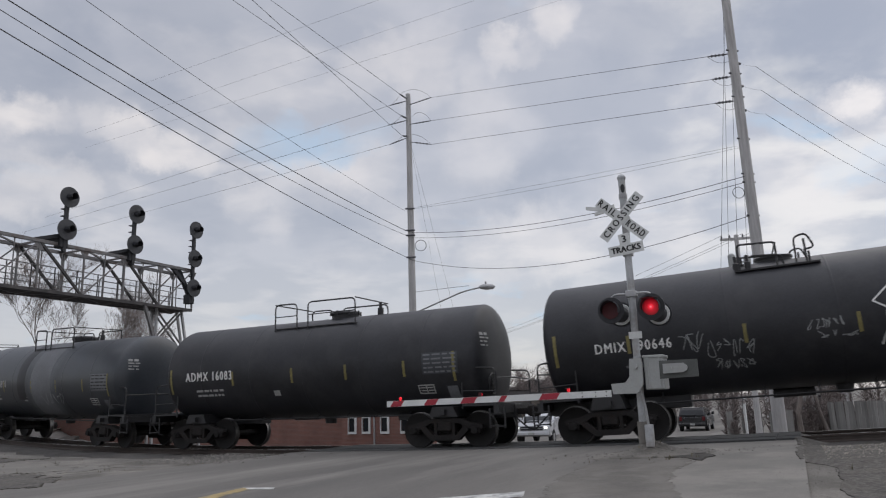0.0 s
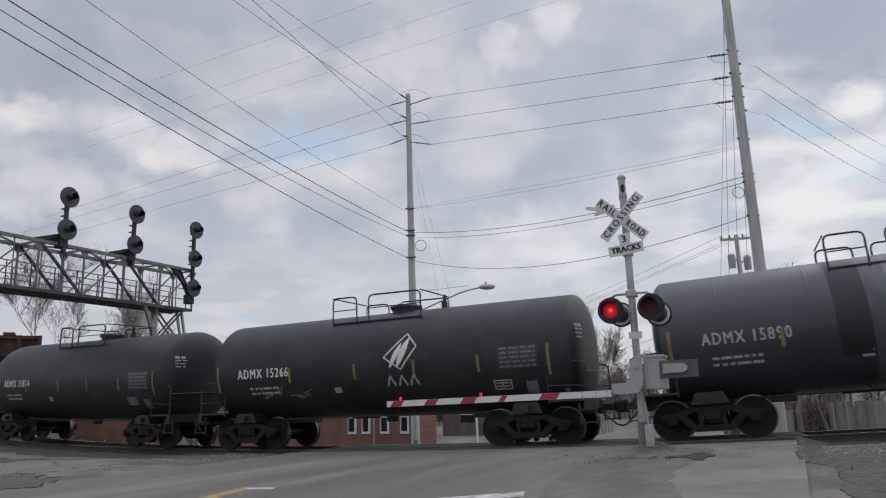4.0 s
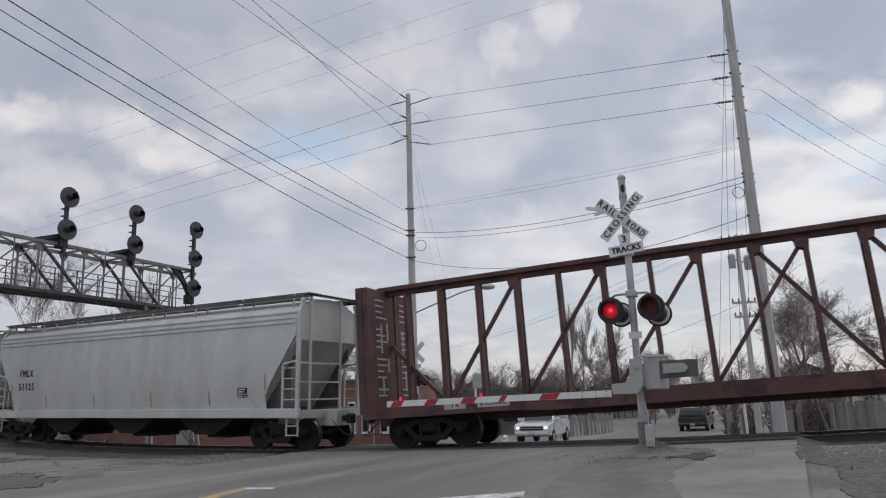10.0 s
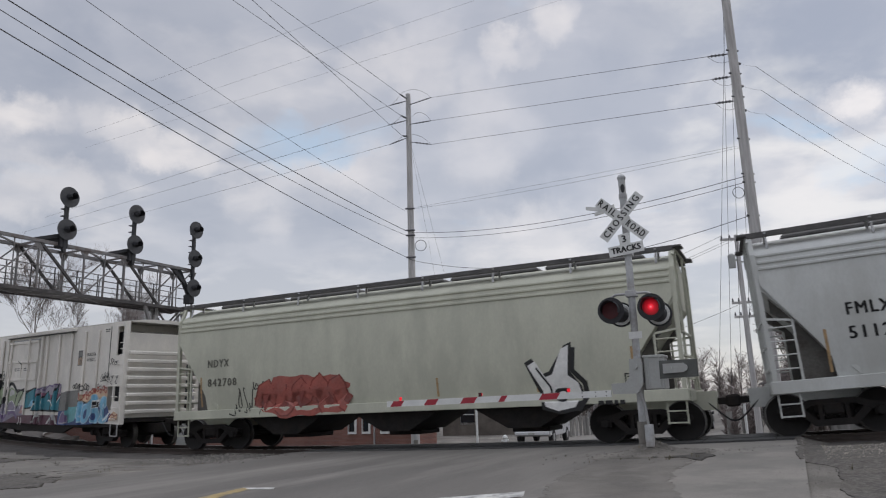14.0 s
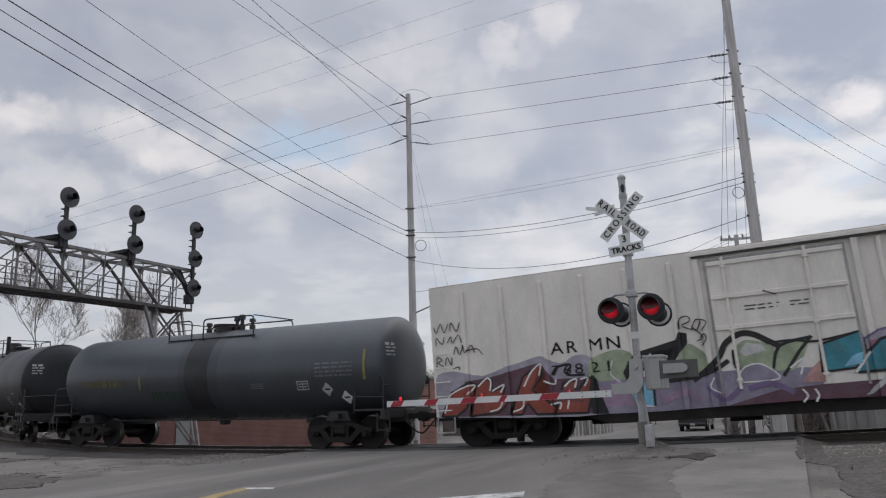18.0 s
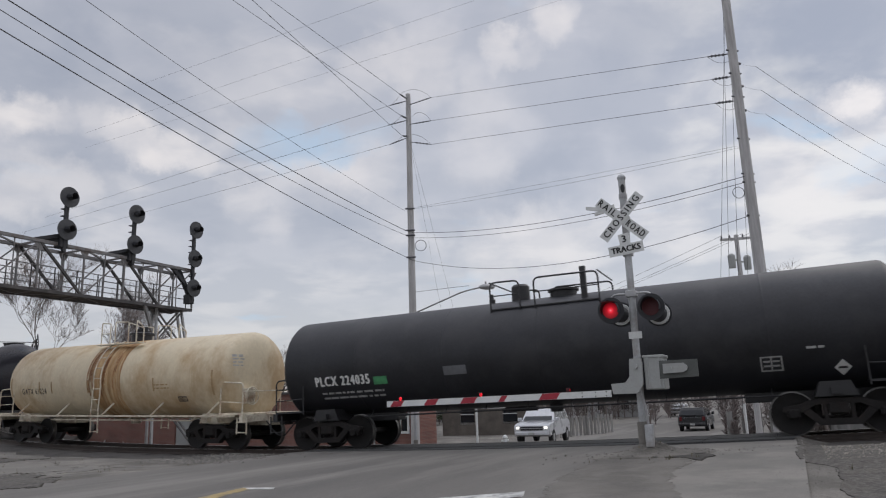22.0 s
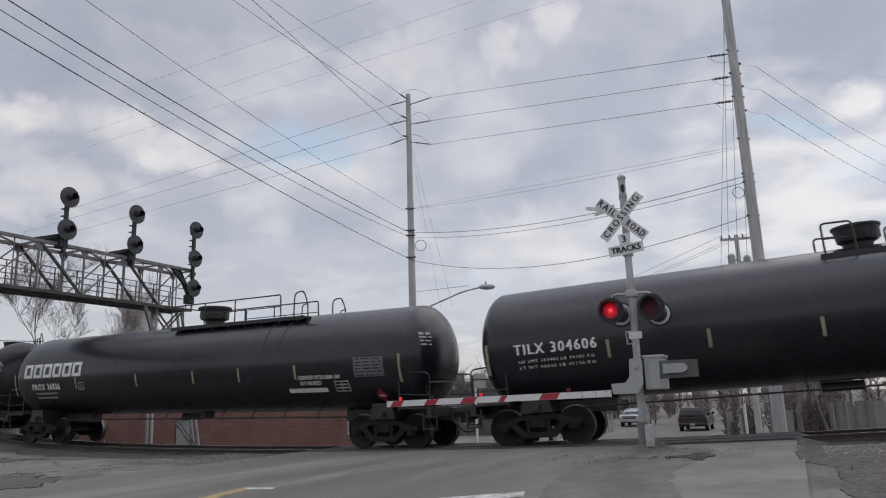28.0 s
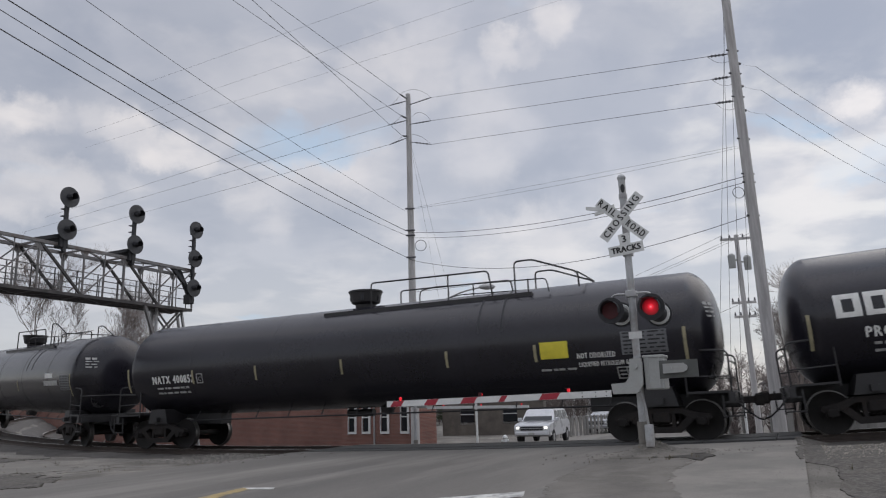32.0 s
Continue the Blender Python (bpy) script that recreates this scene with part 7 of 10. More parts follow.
def low_dome(car, r, cz, steel, mat):
    """A small manway among hand rails on a short walkway."""
    top = cz + r
    bm = B()
    lathe_z(bm, [(0.42, top - 0.12), (0.42, top + 0.1), (0.46, top + 0.1), (0.46, top + 0.15), (0.38, top + 0.2), (0.0, top + 0.24)], 20, 0.55, 0)
    for a in range(8):
        c, s = math.cos(a * 0.785), math.sin(a * 0.785)
        rod(bm, (0.55 + 0.47 * c, 0.47 * s, top + 0.06), (0.55 + 0.47 * c, 0.47 * s, top + 0.2), 0.025, 6)
    part("manway", bm, steel, car, smooth=True)
    bm = B()
    lathe_z(bm, [(0.09, top - 0.02), (0.09, top + 0.2), (0.05, top + 0.22), (0.05, top + 0.38), (0.0, top + 0.4)], 10, 1.8, 0.0)
    part("vent_valve", bm, steel, car)
    walkway(car, -1.4, 1.5, r, cz, steel, 0.62)


def walkway(car, x0, x1, r, cz, steel, h, mids=(0.0,), sides=(-1, 1)):
    top = cz + r
    h += 0.14
    for s in (-1, 1):
        bm = B()
        y = s * 0.78
        zt = cz + math.sqrt(r * r - 0.92 ** 2) + 0.03
        box(bm, x0, x1, y - 0.14, y + 0.14, zt, zt + 0.03)
        for k in range(5):
            x = x0 + (x1 - x0) * (k + 0.5) / 5
            bar(bm, (x, y - 0.1, zt - 0.12), (x, y + 0.1, zt), 0.06, 0.04)
        part("walkway", bm, steel, car)
    for s in sides:
        y = s * 0.95
        zt = cz + math.sqrt(r * r - 0.92 ** 2) + 0.03
        L = (x1 - x0)
        # two raised hoops with a lower gap between
        for a, b in ((x0, x0 + L * 0.28), (x0 + L * 0.42, x1)):
            bm = B()
            pipe(bm, rounded([(a, y, zt - 0.05), (a, y, zt + h), (b, y, zt + h * 0.98), (b, y, zt - 0.05)], 0.16), 0.024, 6)
            pipe(bm, [(a, y, zt + h * 0.5), (b, y, zt + h * 0.5)], 0.016, 6)
            part("walkway_rail", bm, steel, car)
    zt = cz + math.sqrt(r * r - 0.92 ** 2) + 0.03
    for x in (x0, x1):
        bm = B()
        pipe(bm, [(x, -0.95, zt + h), (x, 0.95, zt + h)], 0.02, 6)
        part("walkway_rail", bm, steel, car)


def railed_dome(car, r, cz, steel, mat):
    """A drum-shaped valve housing and a long railed walkway, as on pressure tank cars."""
    top = cz + r
    xd = 0.06
    bm = B()
    lathe_z(bm, [(0.31, top - 0.1), (0.31, top + 0.12), (0.47, top + 0.2), (0.49, top + 0.5), (0.56, top + 0.52), (0.57, top + 0.6), (0.5, top + 0.63), (0.0, top + 0.67)], 24, xd, 0)
    housing = part("valve_housing", bm, steel, car, smooth=True)
    for a in range(0, 10, 2):
        c, s = math.cos(a * 0.628), math.sin(a * 0.628)
        bm = B()
        box(bm, -0.05, 0.05, -0.012, 0.012, 0, 0.2, Matrix.Translation((xd + 0.49 * c, 0.49 * s, top + 0.25)) @ pose(0, 0, 0, 0, 0, math.degrees(math.atan2(s, c)) + 90))
        part("housing_door", bm, M["signal_black"], housing)
    zt = top - 0.1
    x0, x1 = -1.04, 4.8
    skin = cz + math.sqrt(r * r - 0.8 ** 2)
    for s in (-1, 1):
        bm = B()
        ya, yb = sorted((s * 0.6, s * 0.93))
        box(bm, x0, x1, ya, yb, zt - 0.03, zt)
        ya, yb = sorted((s * 0.915, s * 0.94))
        box(bm, x0, x1, ya, yb, zt - 0.1, zt + 0.02)
        for k in range(8):
            x = x0 + (x1 - x0) * (k + 0.5) / 8
            bar(bm, (x, s * 0.8, skin - 0.05), (x, s * 0.8, zt - 0.02), 0.07, 0.05)
        part("walkway", bm, steel, car)
        y = s * 0.93
        bm = B()
        h = 0.73
        pipe(bm, [(x0 + 0.02, y, zt), (x0 + 0.02, y, zt + h), (3.72, y, zt + h)], 0.022, 6)
        pipe(bm, rounded([(3.72, y, zt + h), (3.84, y, zt + h), (3.86, y, zt)], 0.1), 0.022, 6)
        pipe(bm, [(0.56, y, zt + 0.36), (3.85, y, zt + 0.36)], 0.016, 6)
        for x in (0.56, 1.92):
            pipe(bm, [(x, y, zt), (x, y, zt + h)], 0.022, 6)
        pipe(bm, [(2.42, y, zt), (2.42, y, zt + 0.36)], 0.022, 6)
        pipe(bm, rounded([(-0.75, y, zt + h), (-0.46, y, zt + h - 0.02), (-0.44, y, zt)], 0.12), 0.02, 6)
        part("walkway_rail", bm, steel, car)
        bm = B()
        y = s * 0.96
        pipe(bm, rounded([(4.4, y, zt - 0.05), (4.43, y, zt + 0.72), (4.78, y, zt + 0.78), (4.95, y, zt + 0.36), (4.95, y, zt - 0.35)], 0.14), 0.022, 6)
        pipe(bm, rounded([(4.72, y, zt - 0.05), (4.74, y, zt + 0.34), (4.95, y, zt + 0.36)], 0.1), 0.018, 6)
        part("ladder_hoop", bm, steel, car)
    bm = B()
    pipe(bm, [(x0 + 0.02, -0.93, zt + 0.73), (x0 + 0.02, 0.93, zt + 0.73)], 0.022, 6)
    part("cross_rail", bm, steel, car)


def gas_dome(car, r, cz, steel, mat, dx=0.0, fore=False):
    """A dark valve drum that widens upward and a long low walkway with three unlike rails, as on pressure tank cars."""
    top = cz + r
    xd = -0.68 + dx
    bm = B()
    lathe_z(bm, [(0.3, top - 0.1), (0.32, top + 0.08), (0.44, top + 0.14), (0.5, top + 0.44), (0.53, top + 0.45), (0.53, top + 0.5), (0.0, top + 0.54)], 20, xd, 0)
    housing = part("valve_housing", bm, steel, car, smooth=True)
    for a in range(0, 10, 2):
        c, s = math.cos(a * 0.628), math.sin(a * 0.628)
        bm = B()
        box(bm, -0.05, 0.05, -0.012, 0.012, 0, 0.2, Matrix.Translation((xd + 0.47 * c, 0.47 * s, top + 0.18)) @ pose(0, 0, 0, 0, 0, math.degrees(math.atan2(s, c)) + 90))
        part("housing_door", bm, M["signal_black"], housing)
    zt = cz + math.sqrt(r * r - 0.86 ** 2) + 0.03
    x0, x1 = dx - 1.6, dx + 4.95
    for s in (-1, 1):
        bm = B()
        y = s * 0.74
        box(bm, x0, x1, y - 0.15, y + 0.15, zt, zt + 0.03)
        box(bm, x0, x1, s * 0.89 - 0.012, s * 0.89 + 0.012, zt - 0.07, zt + 0.05)
        for k in range(9):
            x = x0 + (x1 - x0) * (k + 0.5) / 9
            bar(bm, (x, y - s * 0.1, zt - 0.02), (x, y + s * 0.12, zt - 0.08), 0.05, 0.03)
        part("walkway", bm, steel, car)
        y = s * 0.9
        # long high rail, low rail beyond it, and the raised hoop where the ladder comes up
        for pts, w in (([(dx + 0.06, y, zt + 0.06), (dx + 0.06, y, zt + 0.8), (dx + 3.74, y, zt + 0.74), (dx + 3.86, y, zt)], 0.024), ([(dx + 1.64, y, zt), (dx + 1.66, y, zt + 0.4), (dx + 2.1, y, zt + 0.47), (dx + 5.36, y, zt + 0.36), (dx + 5.42, y, zt)], 0.018),
                       ([(dx + 4.5, y, zt), (dx + 4.5, y, zt + 0.9), (dx + 5.0, y, zt + 0.9), (dx + 6.2, y, zt + 0.44), (dx + 6.22, y, zt + 0.05)], 0.024)):
            bm = B()
            pipe(bm, rounded(pts, 0.12), w, 6)
            part("walkway_rail", bm, steel, car)
        for x, h in ((2.54, 0.76), (4.86, 0.4)):
            bm = B()
            pipe(bm, [(dx + x, y, zt), (dx + x, y, zt + h)], 0.022, 6)
            part("rail_post", bm, steel, car)
        bm = B()
        pipe(bm, rounded([(x0 + 0.1, y, zt), (x0 + 0.1, y, zt + 0.74), (x0 + 0.72, y, zt + 0.72), (x0 + 0.74, y, zt)], 0.1), 0.024, 6)
        pipe(bm, [(x0 + 0.1, y, zt + 0.38), (x0 + 0.73, y, zt + 0.36)], 0.016, 6)
        if fore:
            part("walkway_rail", bm, steel, car)
        else:
            bm.free()
    bm = B()
    pipe(bm, [(dx + 6.2, -0.9, zt + 0.44), (dx + 6.2, 0.9, zt + 0.44)], 0.02, 6)
    part("cross_rail", bm, steel, car)


def gas_dome_fore(car, r, cz, steel, mat):
    gas_dome(car, r, cz, steel, mat, 0.5, True)


def crown_dome(car, r, cz, steel, mat):
    """A cluster of valves inside a low railed platform."""
    top = cz + r
    bm = B()
    lathe_z(bm, [(0.34, top - 0.1), (0.34, top + 0.16), (0.42, top + 0.17), (0.42, top + 0.23), (0.0, top + 0.26)], 18, -0.1, 0)
    part("manway", bm, steel, car, smooth=True)
    for x, h in ((-0.95, 0.34), (-0.62, 0.28), (0.32, 0.46), (0.55, 0.52), (1.0, 0.36)):
        bm = B()
        lathe_z(bm, [(0.1, top - 0.05), (0.1, top + h * 0.4), (0.06, top + h * 0.45), (0.06, top + h * 0.7), (0.11, top + h * 0.72), (0.1, top + h), (0.0, top + h + 0.03)], 12, x, 0.05)
        part("valve", bm, steel, car, smooth=True)
    walkway(car, -1.75, 1.96, r, cz, steel, 0.5)


def old_dome(car, r, cz, steel, mat):
    top = cz + r
    bm = B()
    lathe_z(bm, [(0.36, top - 0.1), (0.36, top + 0.22), (0.44, top + 0.22), (0.44, top + 0.28), (0.3, top + 0.32), (0.0, top + 0.34)], 20, 0, 0)
    part("manway", bm, M["tank_black"], car, smooth=True)
    for x, h in ((-0.32, 0.42), (-0.08, 0.62), (0.2, 0.5)):
        bm = B()
        lathe_z(bm, [(0.1, top + 0.2), (0.1, top + h * 0.55), (0.14, top + h * 0.57), (0.14, top + h * 0.72), (0.09, top + h * 0.74), (0.09, top + h), (0.0, top + h + 0.03)], 12, x, 0)
        part("valve", bm, M["black_steel"], car, smooth=True)
    for s in (-1, 1):
        bm = B()
        y = s * 0.9
        zt = cz + math.sqrt(r * r - 0.7 ** 2)
        for a, b in ((-1.08, -0.58), (-0.3, 0.45), (0.9, 1.3)):
            pipe(bm, rounded([(a, y, zt), (a, y, zt + 0.85), (b, y, zt + 0.8 if b < 1 else zt + 0.55), (b, y, zt)], 0.06), 0.02, 6)
        pipe(bm, [(-1.08, y, zt + 0.45), (-0.58, y, zt + 0.45)], 0.016, 6)
        pipe(bm, [(0.45, y, zt + 0.78), (1.3, y, zt + 0.54)], 0.016, 6)
        box(bm, -1.2, 1.3, y - 0.12, y + 0.12, zt + 0.02, zt + 0.05)
        part("walkway_rail", bm, steel, car)
    # ladder down the near and far sides, bent round the tank
    for s in (-1, 1):
        bm = B()
        for x in (-0.2, 0.2):
            pts = []
            for k in range(12):
                a = radians(25 + 75 * k / 11)
                pts.append((x - 0.28, s * (r + 0.1) * math.sin(a), cz + (r + 0.1) * math.cos(a)))
            pts += [(x - 0.28, s * (r + 0.1), 1.2), (x - 0.28, s * (r + 0.06), 0.45)]
            pipe(bm, pts, 0.024, 6)
        for k in range(9):
            z = 0.5 + 0.36 * k
            dz = z - cz
            y = (r + 0.1) if dz < 0 else math.sqrt(max(0.05, (r + 0.1) ** 2 - dz * dz))
            rod(bm, (-0.48, s * y, z), (-0.08, s * y, z), 0.018, 6)
        part("ladder", bm, steel, car)


def post_dome(car, r, cz, steel, mat):
    """A manway, a drum and a square post inside two raised hoops."""
    top = cz + r
    bm = B()
    lathe_z(bm, [(0.36, top - 0.1), (0.36, top + 0.12), (0.42, top + 0.13), (0.42, top + 0.19), (0.0, top + 0.24)], 18, 0.45, 0)
    part("manway", bm, steel, car, smooth=True)
    bm = B()
    lathe_z(bm, [(0.25, top - 0.05), (0.25, top + 0.38), (0.2, top + 0.44), (0.0, top + 0.46)], 16, -0.75, 0)
    part("valve_housing", bm, steel, car, smooth=True)
    bm = B()
    box(bm, 1.1, 1.24, -0.75, -0.61, top - 0.35, top + 0.62)
    part("ladder_post", bm, steel, car)
    bm = B()
    lathe_z(bm, [(0.09, top - 0.05), (0.09, top + 0.12), (0.05, top + 0.14), (0.05, top + 0.26), (0.0, top + 0.28)], 10, -1.6, 0.0)
    part("vent_valve", bm, steel, car)
    walkway(car, -1.31, 1.6, r, cz, steel, 0.6)
# -- other wagons
def centre_beam(left, right):
    car, half = wagon("centerbeam_flatcar", "rusty brown empty centerbeam lumber flatcar with open truss", left, right)
    L = half - 0.55
    mat = M["brown"]
    bm = B()
    box(bm, -L, L, -1.38, 1.38, 0.98, 1.08)
    part("deck", bm, mat, car)
    for s in (-1, 1):
        bm = B()
        y0, y1 = sorted((s * 1.40, s * 1.34))
        pts = [(-L, 0.84), (-L + 4.2, 0.84), (-L + 5.2, 0.78), (L - 5.2, 0.78), (L - 4.2, 0.84), (L, 0.84), (L, 1.15), (-L, 1.15)]
        slab(bm, pts, y0, y1)
        part("side_sill", bm, mat, car)
    bm = B()
    box(bm, -L, L, -0.28, 0.28, 0.62, 0.98)
    part("centre_sill", bm, mat, car)
    bm = B()
    box(bm, -L, L, -0.24, 0.24, 4.5, 4.64, bev=0.02)
    box(bm, -L, L, -0.1, 0.1, 4.38, 4.5)
    part("top_chord", bm, mat, car)
    xs = [0.6, 1.83, 3.05, 4.27, 5.47, 6.65, 7.8, 8.95, 10.05]
    for x0 in xs:
        for sg in (-1, 1):
            x = sg * x0
            thick = xs.index(x0) % 2 == 0
            wide = 0.065 if not thick else 0.05
            bm = B()
            box(bm, x - wide, x + wide, -0.19, -0.15, 1.08, 4.4)
            box(bm, x - wide, x + wide, 0.15, 0.19, 1.08, 4.4)
            box(bm, x - 0.03, x + 0.03, -0.15, 0.15, 1.08, 4.4)
            part("post", bm, mat, car)
            for k in range(5):
                bm = B()
                box(bm, x - wide * 0.2, x + wide * 0.2, -0.196, -0.189, 1.5 + 0.6 * k, 1.56 + 0.6 * k)
                part("strap_slot", bm, M["roofwalk"], car)
    # diagonals fall outwards from every second post; two cross at the middle
    for sg in (-1, 1):
        for top, foot in ((-0.6, 1.83), (1.83, 4.27), (4.27, 6.65), (6.65, 8.95)):
            bm = B()
            bar(bm, (sg * (top + 0.08), 0, 4.3), (sg * foot, 0, 1.12), 0.1, 0.1)
            part("diagonal", bm, mat, car)
            x = sg * top
            bm = B()
            slab(bm, [(x - 0.09, 4.38), (x + 0.24, 4.38), (x + 0.2, 4.18), (x - 0.06, 4.1)] if sg > 0 else [(x - 0.24, 4.38), (x + 0.09, 4.38), (x + 0.06, 4.1), (x - 0.2, 4.18)], -0.185, 0.185)
            part("gusset", bm, mat, car)
        bm = B()
        bar(bm, (sg * (L - 0.3), 0, 2.9), (sg * 8.95, 0, 1.15), 0.13, 0.1)
        part("diagonal", bm, mat, car)
    for s in (-1, 1):
        bh = part("bulkhead", (lambda b: (box(b, *sorted((s * (L - 0.28), s * (L - 0.12))), -1.36, 1.36, 1.08, 4.5, bev=0.01), b)[1])(B()), mat, car)
        for y in (-1.3, -0.45, 0.45, 1.3):
            bm = B()
            box(bm, *sorted((s * (L - 0.12), s * (L + 0.08))), y - 0.07, y + 0.07, 1.0, 4.5)
            part("stiffener", bm, mat, bh)
        for z in (1.2, 2.0, 2.8, 3.6, 4.4):
            bm = B()
            box(bm, *sorted((s * (L - 0.12), s * (L + 0.03))), -1.3, 1.3, z - 0.06, z + 0.06)
            part("stiffener", bm, mat, bh)
        add_truck(car, s * (half - 2.4))
        add_coupler(car, s * half, s, M["truck"])
        for y in (-1.36, 1.36):
            bm = B()
            for k in range(2):
                bar(bm, (s * (L - 0.55), y, 0.45 + 0.28 * k), (s * (L - 0.15), y, 0.45 + 0.28 * k), 0.08, 0.03)
            for dx in (0.15, 0.55):
                bar(bm, (s * (L - dx), y, 0.4), (s * (L - dx), y, 0.85), 0.03, 0.03)
            part("step", bm, mat, car)
    # print on the inner face of the trailing bulkhead, too small to read
    xi = -L + 0.285
    rnd = random.Random(9)

    def inner(y0, y1, z, h):
        bm = B()
        vs = [bm.verts.new((xi, y, zz)) for y, zz in ((y0, z - h / 2), (y1, z - h / 2), (y1, z + h / 2), (y0, z + h / 2))]
        bm.faces.new(vs)
        part("small_print", bm, M["dull_white"], car)
    for y0 in (-1.0, 0.55):
        for k in range(17):
            z = 4.2 - 0.17 * k
            if k % 5 == 4:
                continue
            w = rnd.uniform(0.35, 0.75)
            inner(y0 + 0.1, y0 + 0.1 + w, z, 0.045)
    for y, z, h in ((-0.62, 3.1, 0.85), (-0.25, 3.3, 0.5), (-0.25, 2.35, 0.4), (-0.62, 1.75, 0.45), (0.75, 3.0, 0.8), (0.85, 1.9, 0.6)):
        inner(y, y + 0.09, z, h)
    bm = B()
    box(bm, xi - 0.002, xi + 0.03, 0.28, 0.34, 1.1, 4.45)
    part("stiffener", bm, mat, car)
    for x0, x1, word, wide in ((-8.5, -7.9, "TR", 0.24), (-7.58, -6.72, "873668", 0.72)):
        bm = B()
        patch(bm, x0, x1, 0.96, 1.15, flat_wrap(-1.402), 1, 1)
        part("number_panel", bm, M["dull_white"], car, "worn white panel with the wagon's number")
        text_on(car, word, (x0 + x1) / 2, 1.055, 0.17, M["black"], flat_wrap(-1.406), wide, 0.002)
    for x in (5.55,):
        bm = B()
        for a0, a1, c0, c1 in ((0, 0.52, 0.66, 0.69), (0, 0.52, 1.06, 1.09), (0, 0.03, 0.69, 1.06), (0.49, 0.52, 0.69, 1.06), (0.26, 0.28, 0.75, 1.06)):
            patch(bm, x + a0, x + a1, c0, c1, flat_wrap(-1.402), 1, 1)
        part("data_panel", bm, M["dull_white"], car, "white-framed panel of small print")
    return car


def hopper_half(z):
    """Half width of a covered hopper at height z."""
    for (y0, z0), (y1, z1) in zip(HOPPER_SIDE[:-1], HOPPER_SIDE[1:]):
        if z0 <= z <= z1:
            return y0 + (y1 - y0) * (z - z0) / (z1 - z0)
    return 1.4


HOPPER_SIDE = [(1.40, 1.18), (1.49, 1.7), (1.52, 2.4), (1.51, 3.1), (1.47, 3.68), (1.42, 4.01), (1.30, 4.13), (0.62, 4.43), (0.0, 4.47)]


def hopper(name, label, left, right, mat, lines, stripes):
    car, half = wagon(name, label, left, right)
    L = half - 0.95
    # sheets of the two sides and the roof; below, the ends are cut away along a slope
    CUT = ((L, 3.3), (L - 0.4, 2.72), (L - 0.92, 1.98), (L - 1.12, 1.62), (L - 1.16, 1.18))
    stations = [(-x, c) for x, c in CUT] + [(x, c) for x, c in CUT[::-1]]

    def section(bm, x, cut):
        row = []
        for y, z in HOPPER_SIDE + [(-a, b) for a, b in HOPPER_SIDE[-2::-1]]:
            if z < cut:
                y = math.copysign(hopper_half(cut), y)
            row.append(bm.verts.new((x, -y, max(z, cut))))
        return row
    bm = B()
    secs = [section(bm, x, c) for x, c in stations]
    for a, b in zip(secs[:-1], secs[1:]):
        for i in range(len(a) - 1):
            bm.faces.new((a[i], a[i + 1], b[i + 1], b[i]))
    bmesh.ops.remove_doubles(bm, verts=bm.verts[:], dist=0.0005)
    part("body", bm, mat, car, smooth=True)
    for s in (-1, 1):
        bm = B()
        row = section(bm, s * (L - 0.004), 3.3)
        bm.faces.new(row)
        bmesh.ops.remove_doubles(bm, verts=bm.verts[:], dist=0.0005)
        part("end_panel", bm, mat, car)
        bm = B()
        pts = [(L - 0.004, 3.3), (L - 0.004, 3.18), (L - 1.6, 1.2), (L - 1.6, 1.34)]
        slab(bm, [(s * x, z) for x, z in (pts if s > 0 else pts[::-1])], -1.44, 1.44)
        part("slope_sheet", bm, mat, car)
        # plates added to fill the end openings; their dark colour carries the shade there
        for y in (-1.12, 1.12):
            bm = B()
            pts = [(L - 1.5, 1.2), (L - 0.5, 1.2), (L - 0.5, 2.4), (L - 0.12, 2.7), (L - 0.12, 3.1)]
            slab(bm, [(s * x, z) for x, z in (pts if s > 0 else pts[::-1])], y - 0.015, y + 0.015)
            part("gusset", bm, M["shade_grime"], car, "grimy gusset plate darkened as shade below the slope")
    # ribs along the top of each side
    for z, y in ((3.97, 1.428), (3.81, 1.456), (3.67, 1.474)):
        for s in (-1, 1):
            bm = B()
            y0, y1 = sorted((s * (y - 0.03), s * (y + 0.03)))
            box(bm, -L + 0.02, L - 0.02, y0, y1, z - 0.035, z + 0.035, bev=0.015)
            part("side_rib", bm, mat, car)
    for s in (-1, 1):
        bm = B()
        y0, y1 = sorted((s * 1.36, s * 1.5))
        box(bm, -L - 0.14, L + 0.14, y0, y1, 0.93, 1.2, bev=0.012)
        part("side_sill", bm, mat, car)
    # roof walk with brackets and hatch covers
    bm = B()
    for s in (-1, 1):
        y = s * 1.02
        box(bm, -L - 0.3, L + 0.3, y - 0.24, y + 0.24, 4.510, 4.550)
        y2 = s * 1.25
        box(bm, -L - 0.1, L + 0.1, y2 - 0.012, y2 + 0.012, 4.440, 4.555)
    for x in (-L - 0.2, L - 0.05):
        box(bm, x, x + 0.25, -1.2, 1.2, 4.535, 4.565)
    part("running_board", bm, M["roofwalk"], car)
    for k in range(8):
        x = -L + 0.3 + (2 * L - 0.6) * k / 7
        for s in (-1, 1):
            bm = B()
            bar(bm, (x, s * 1.31, 4.150), (x, s * 1.27, 4.410), 0.045, 0.03)
            bar(bm, (x, s * 1.28, 4.510), (x, s * 0.8, 4.510), 0.05, 0.04)
            bar(bm, (x, s * 0.8, 4.330), (x, s * 0.8, 4.540), 0.05, 0.05)
            part("bracket", bm, M["silver"], car)
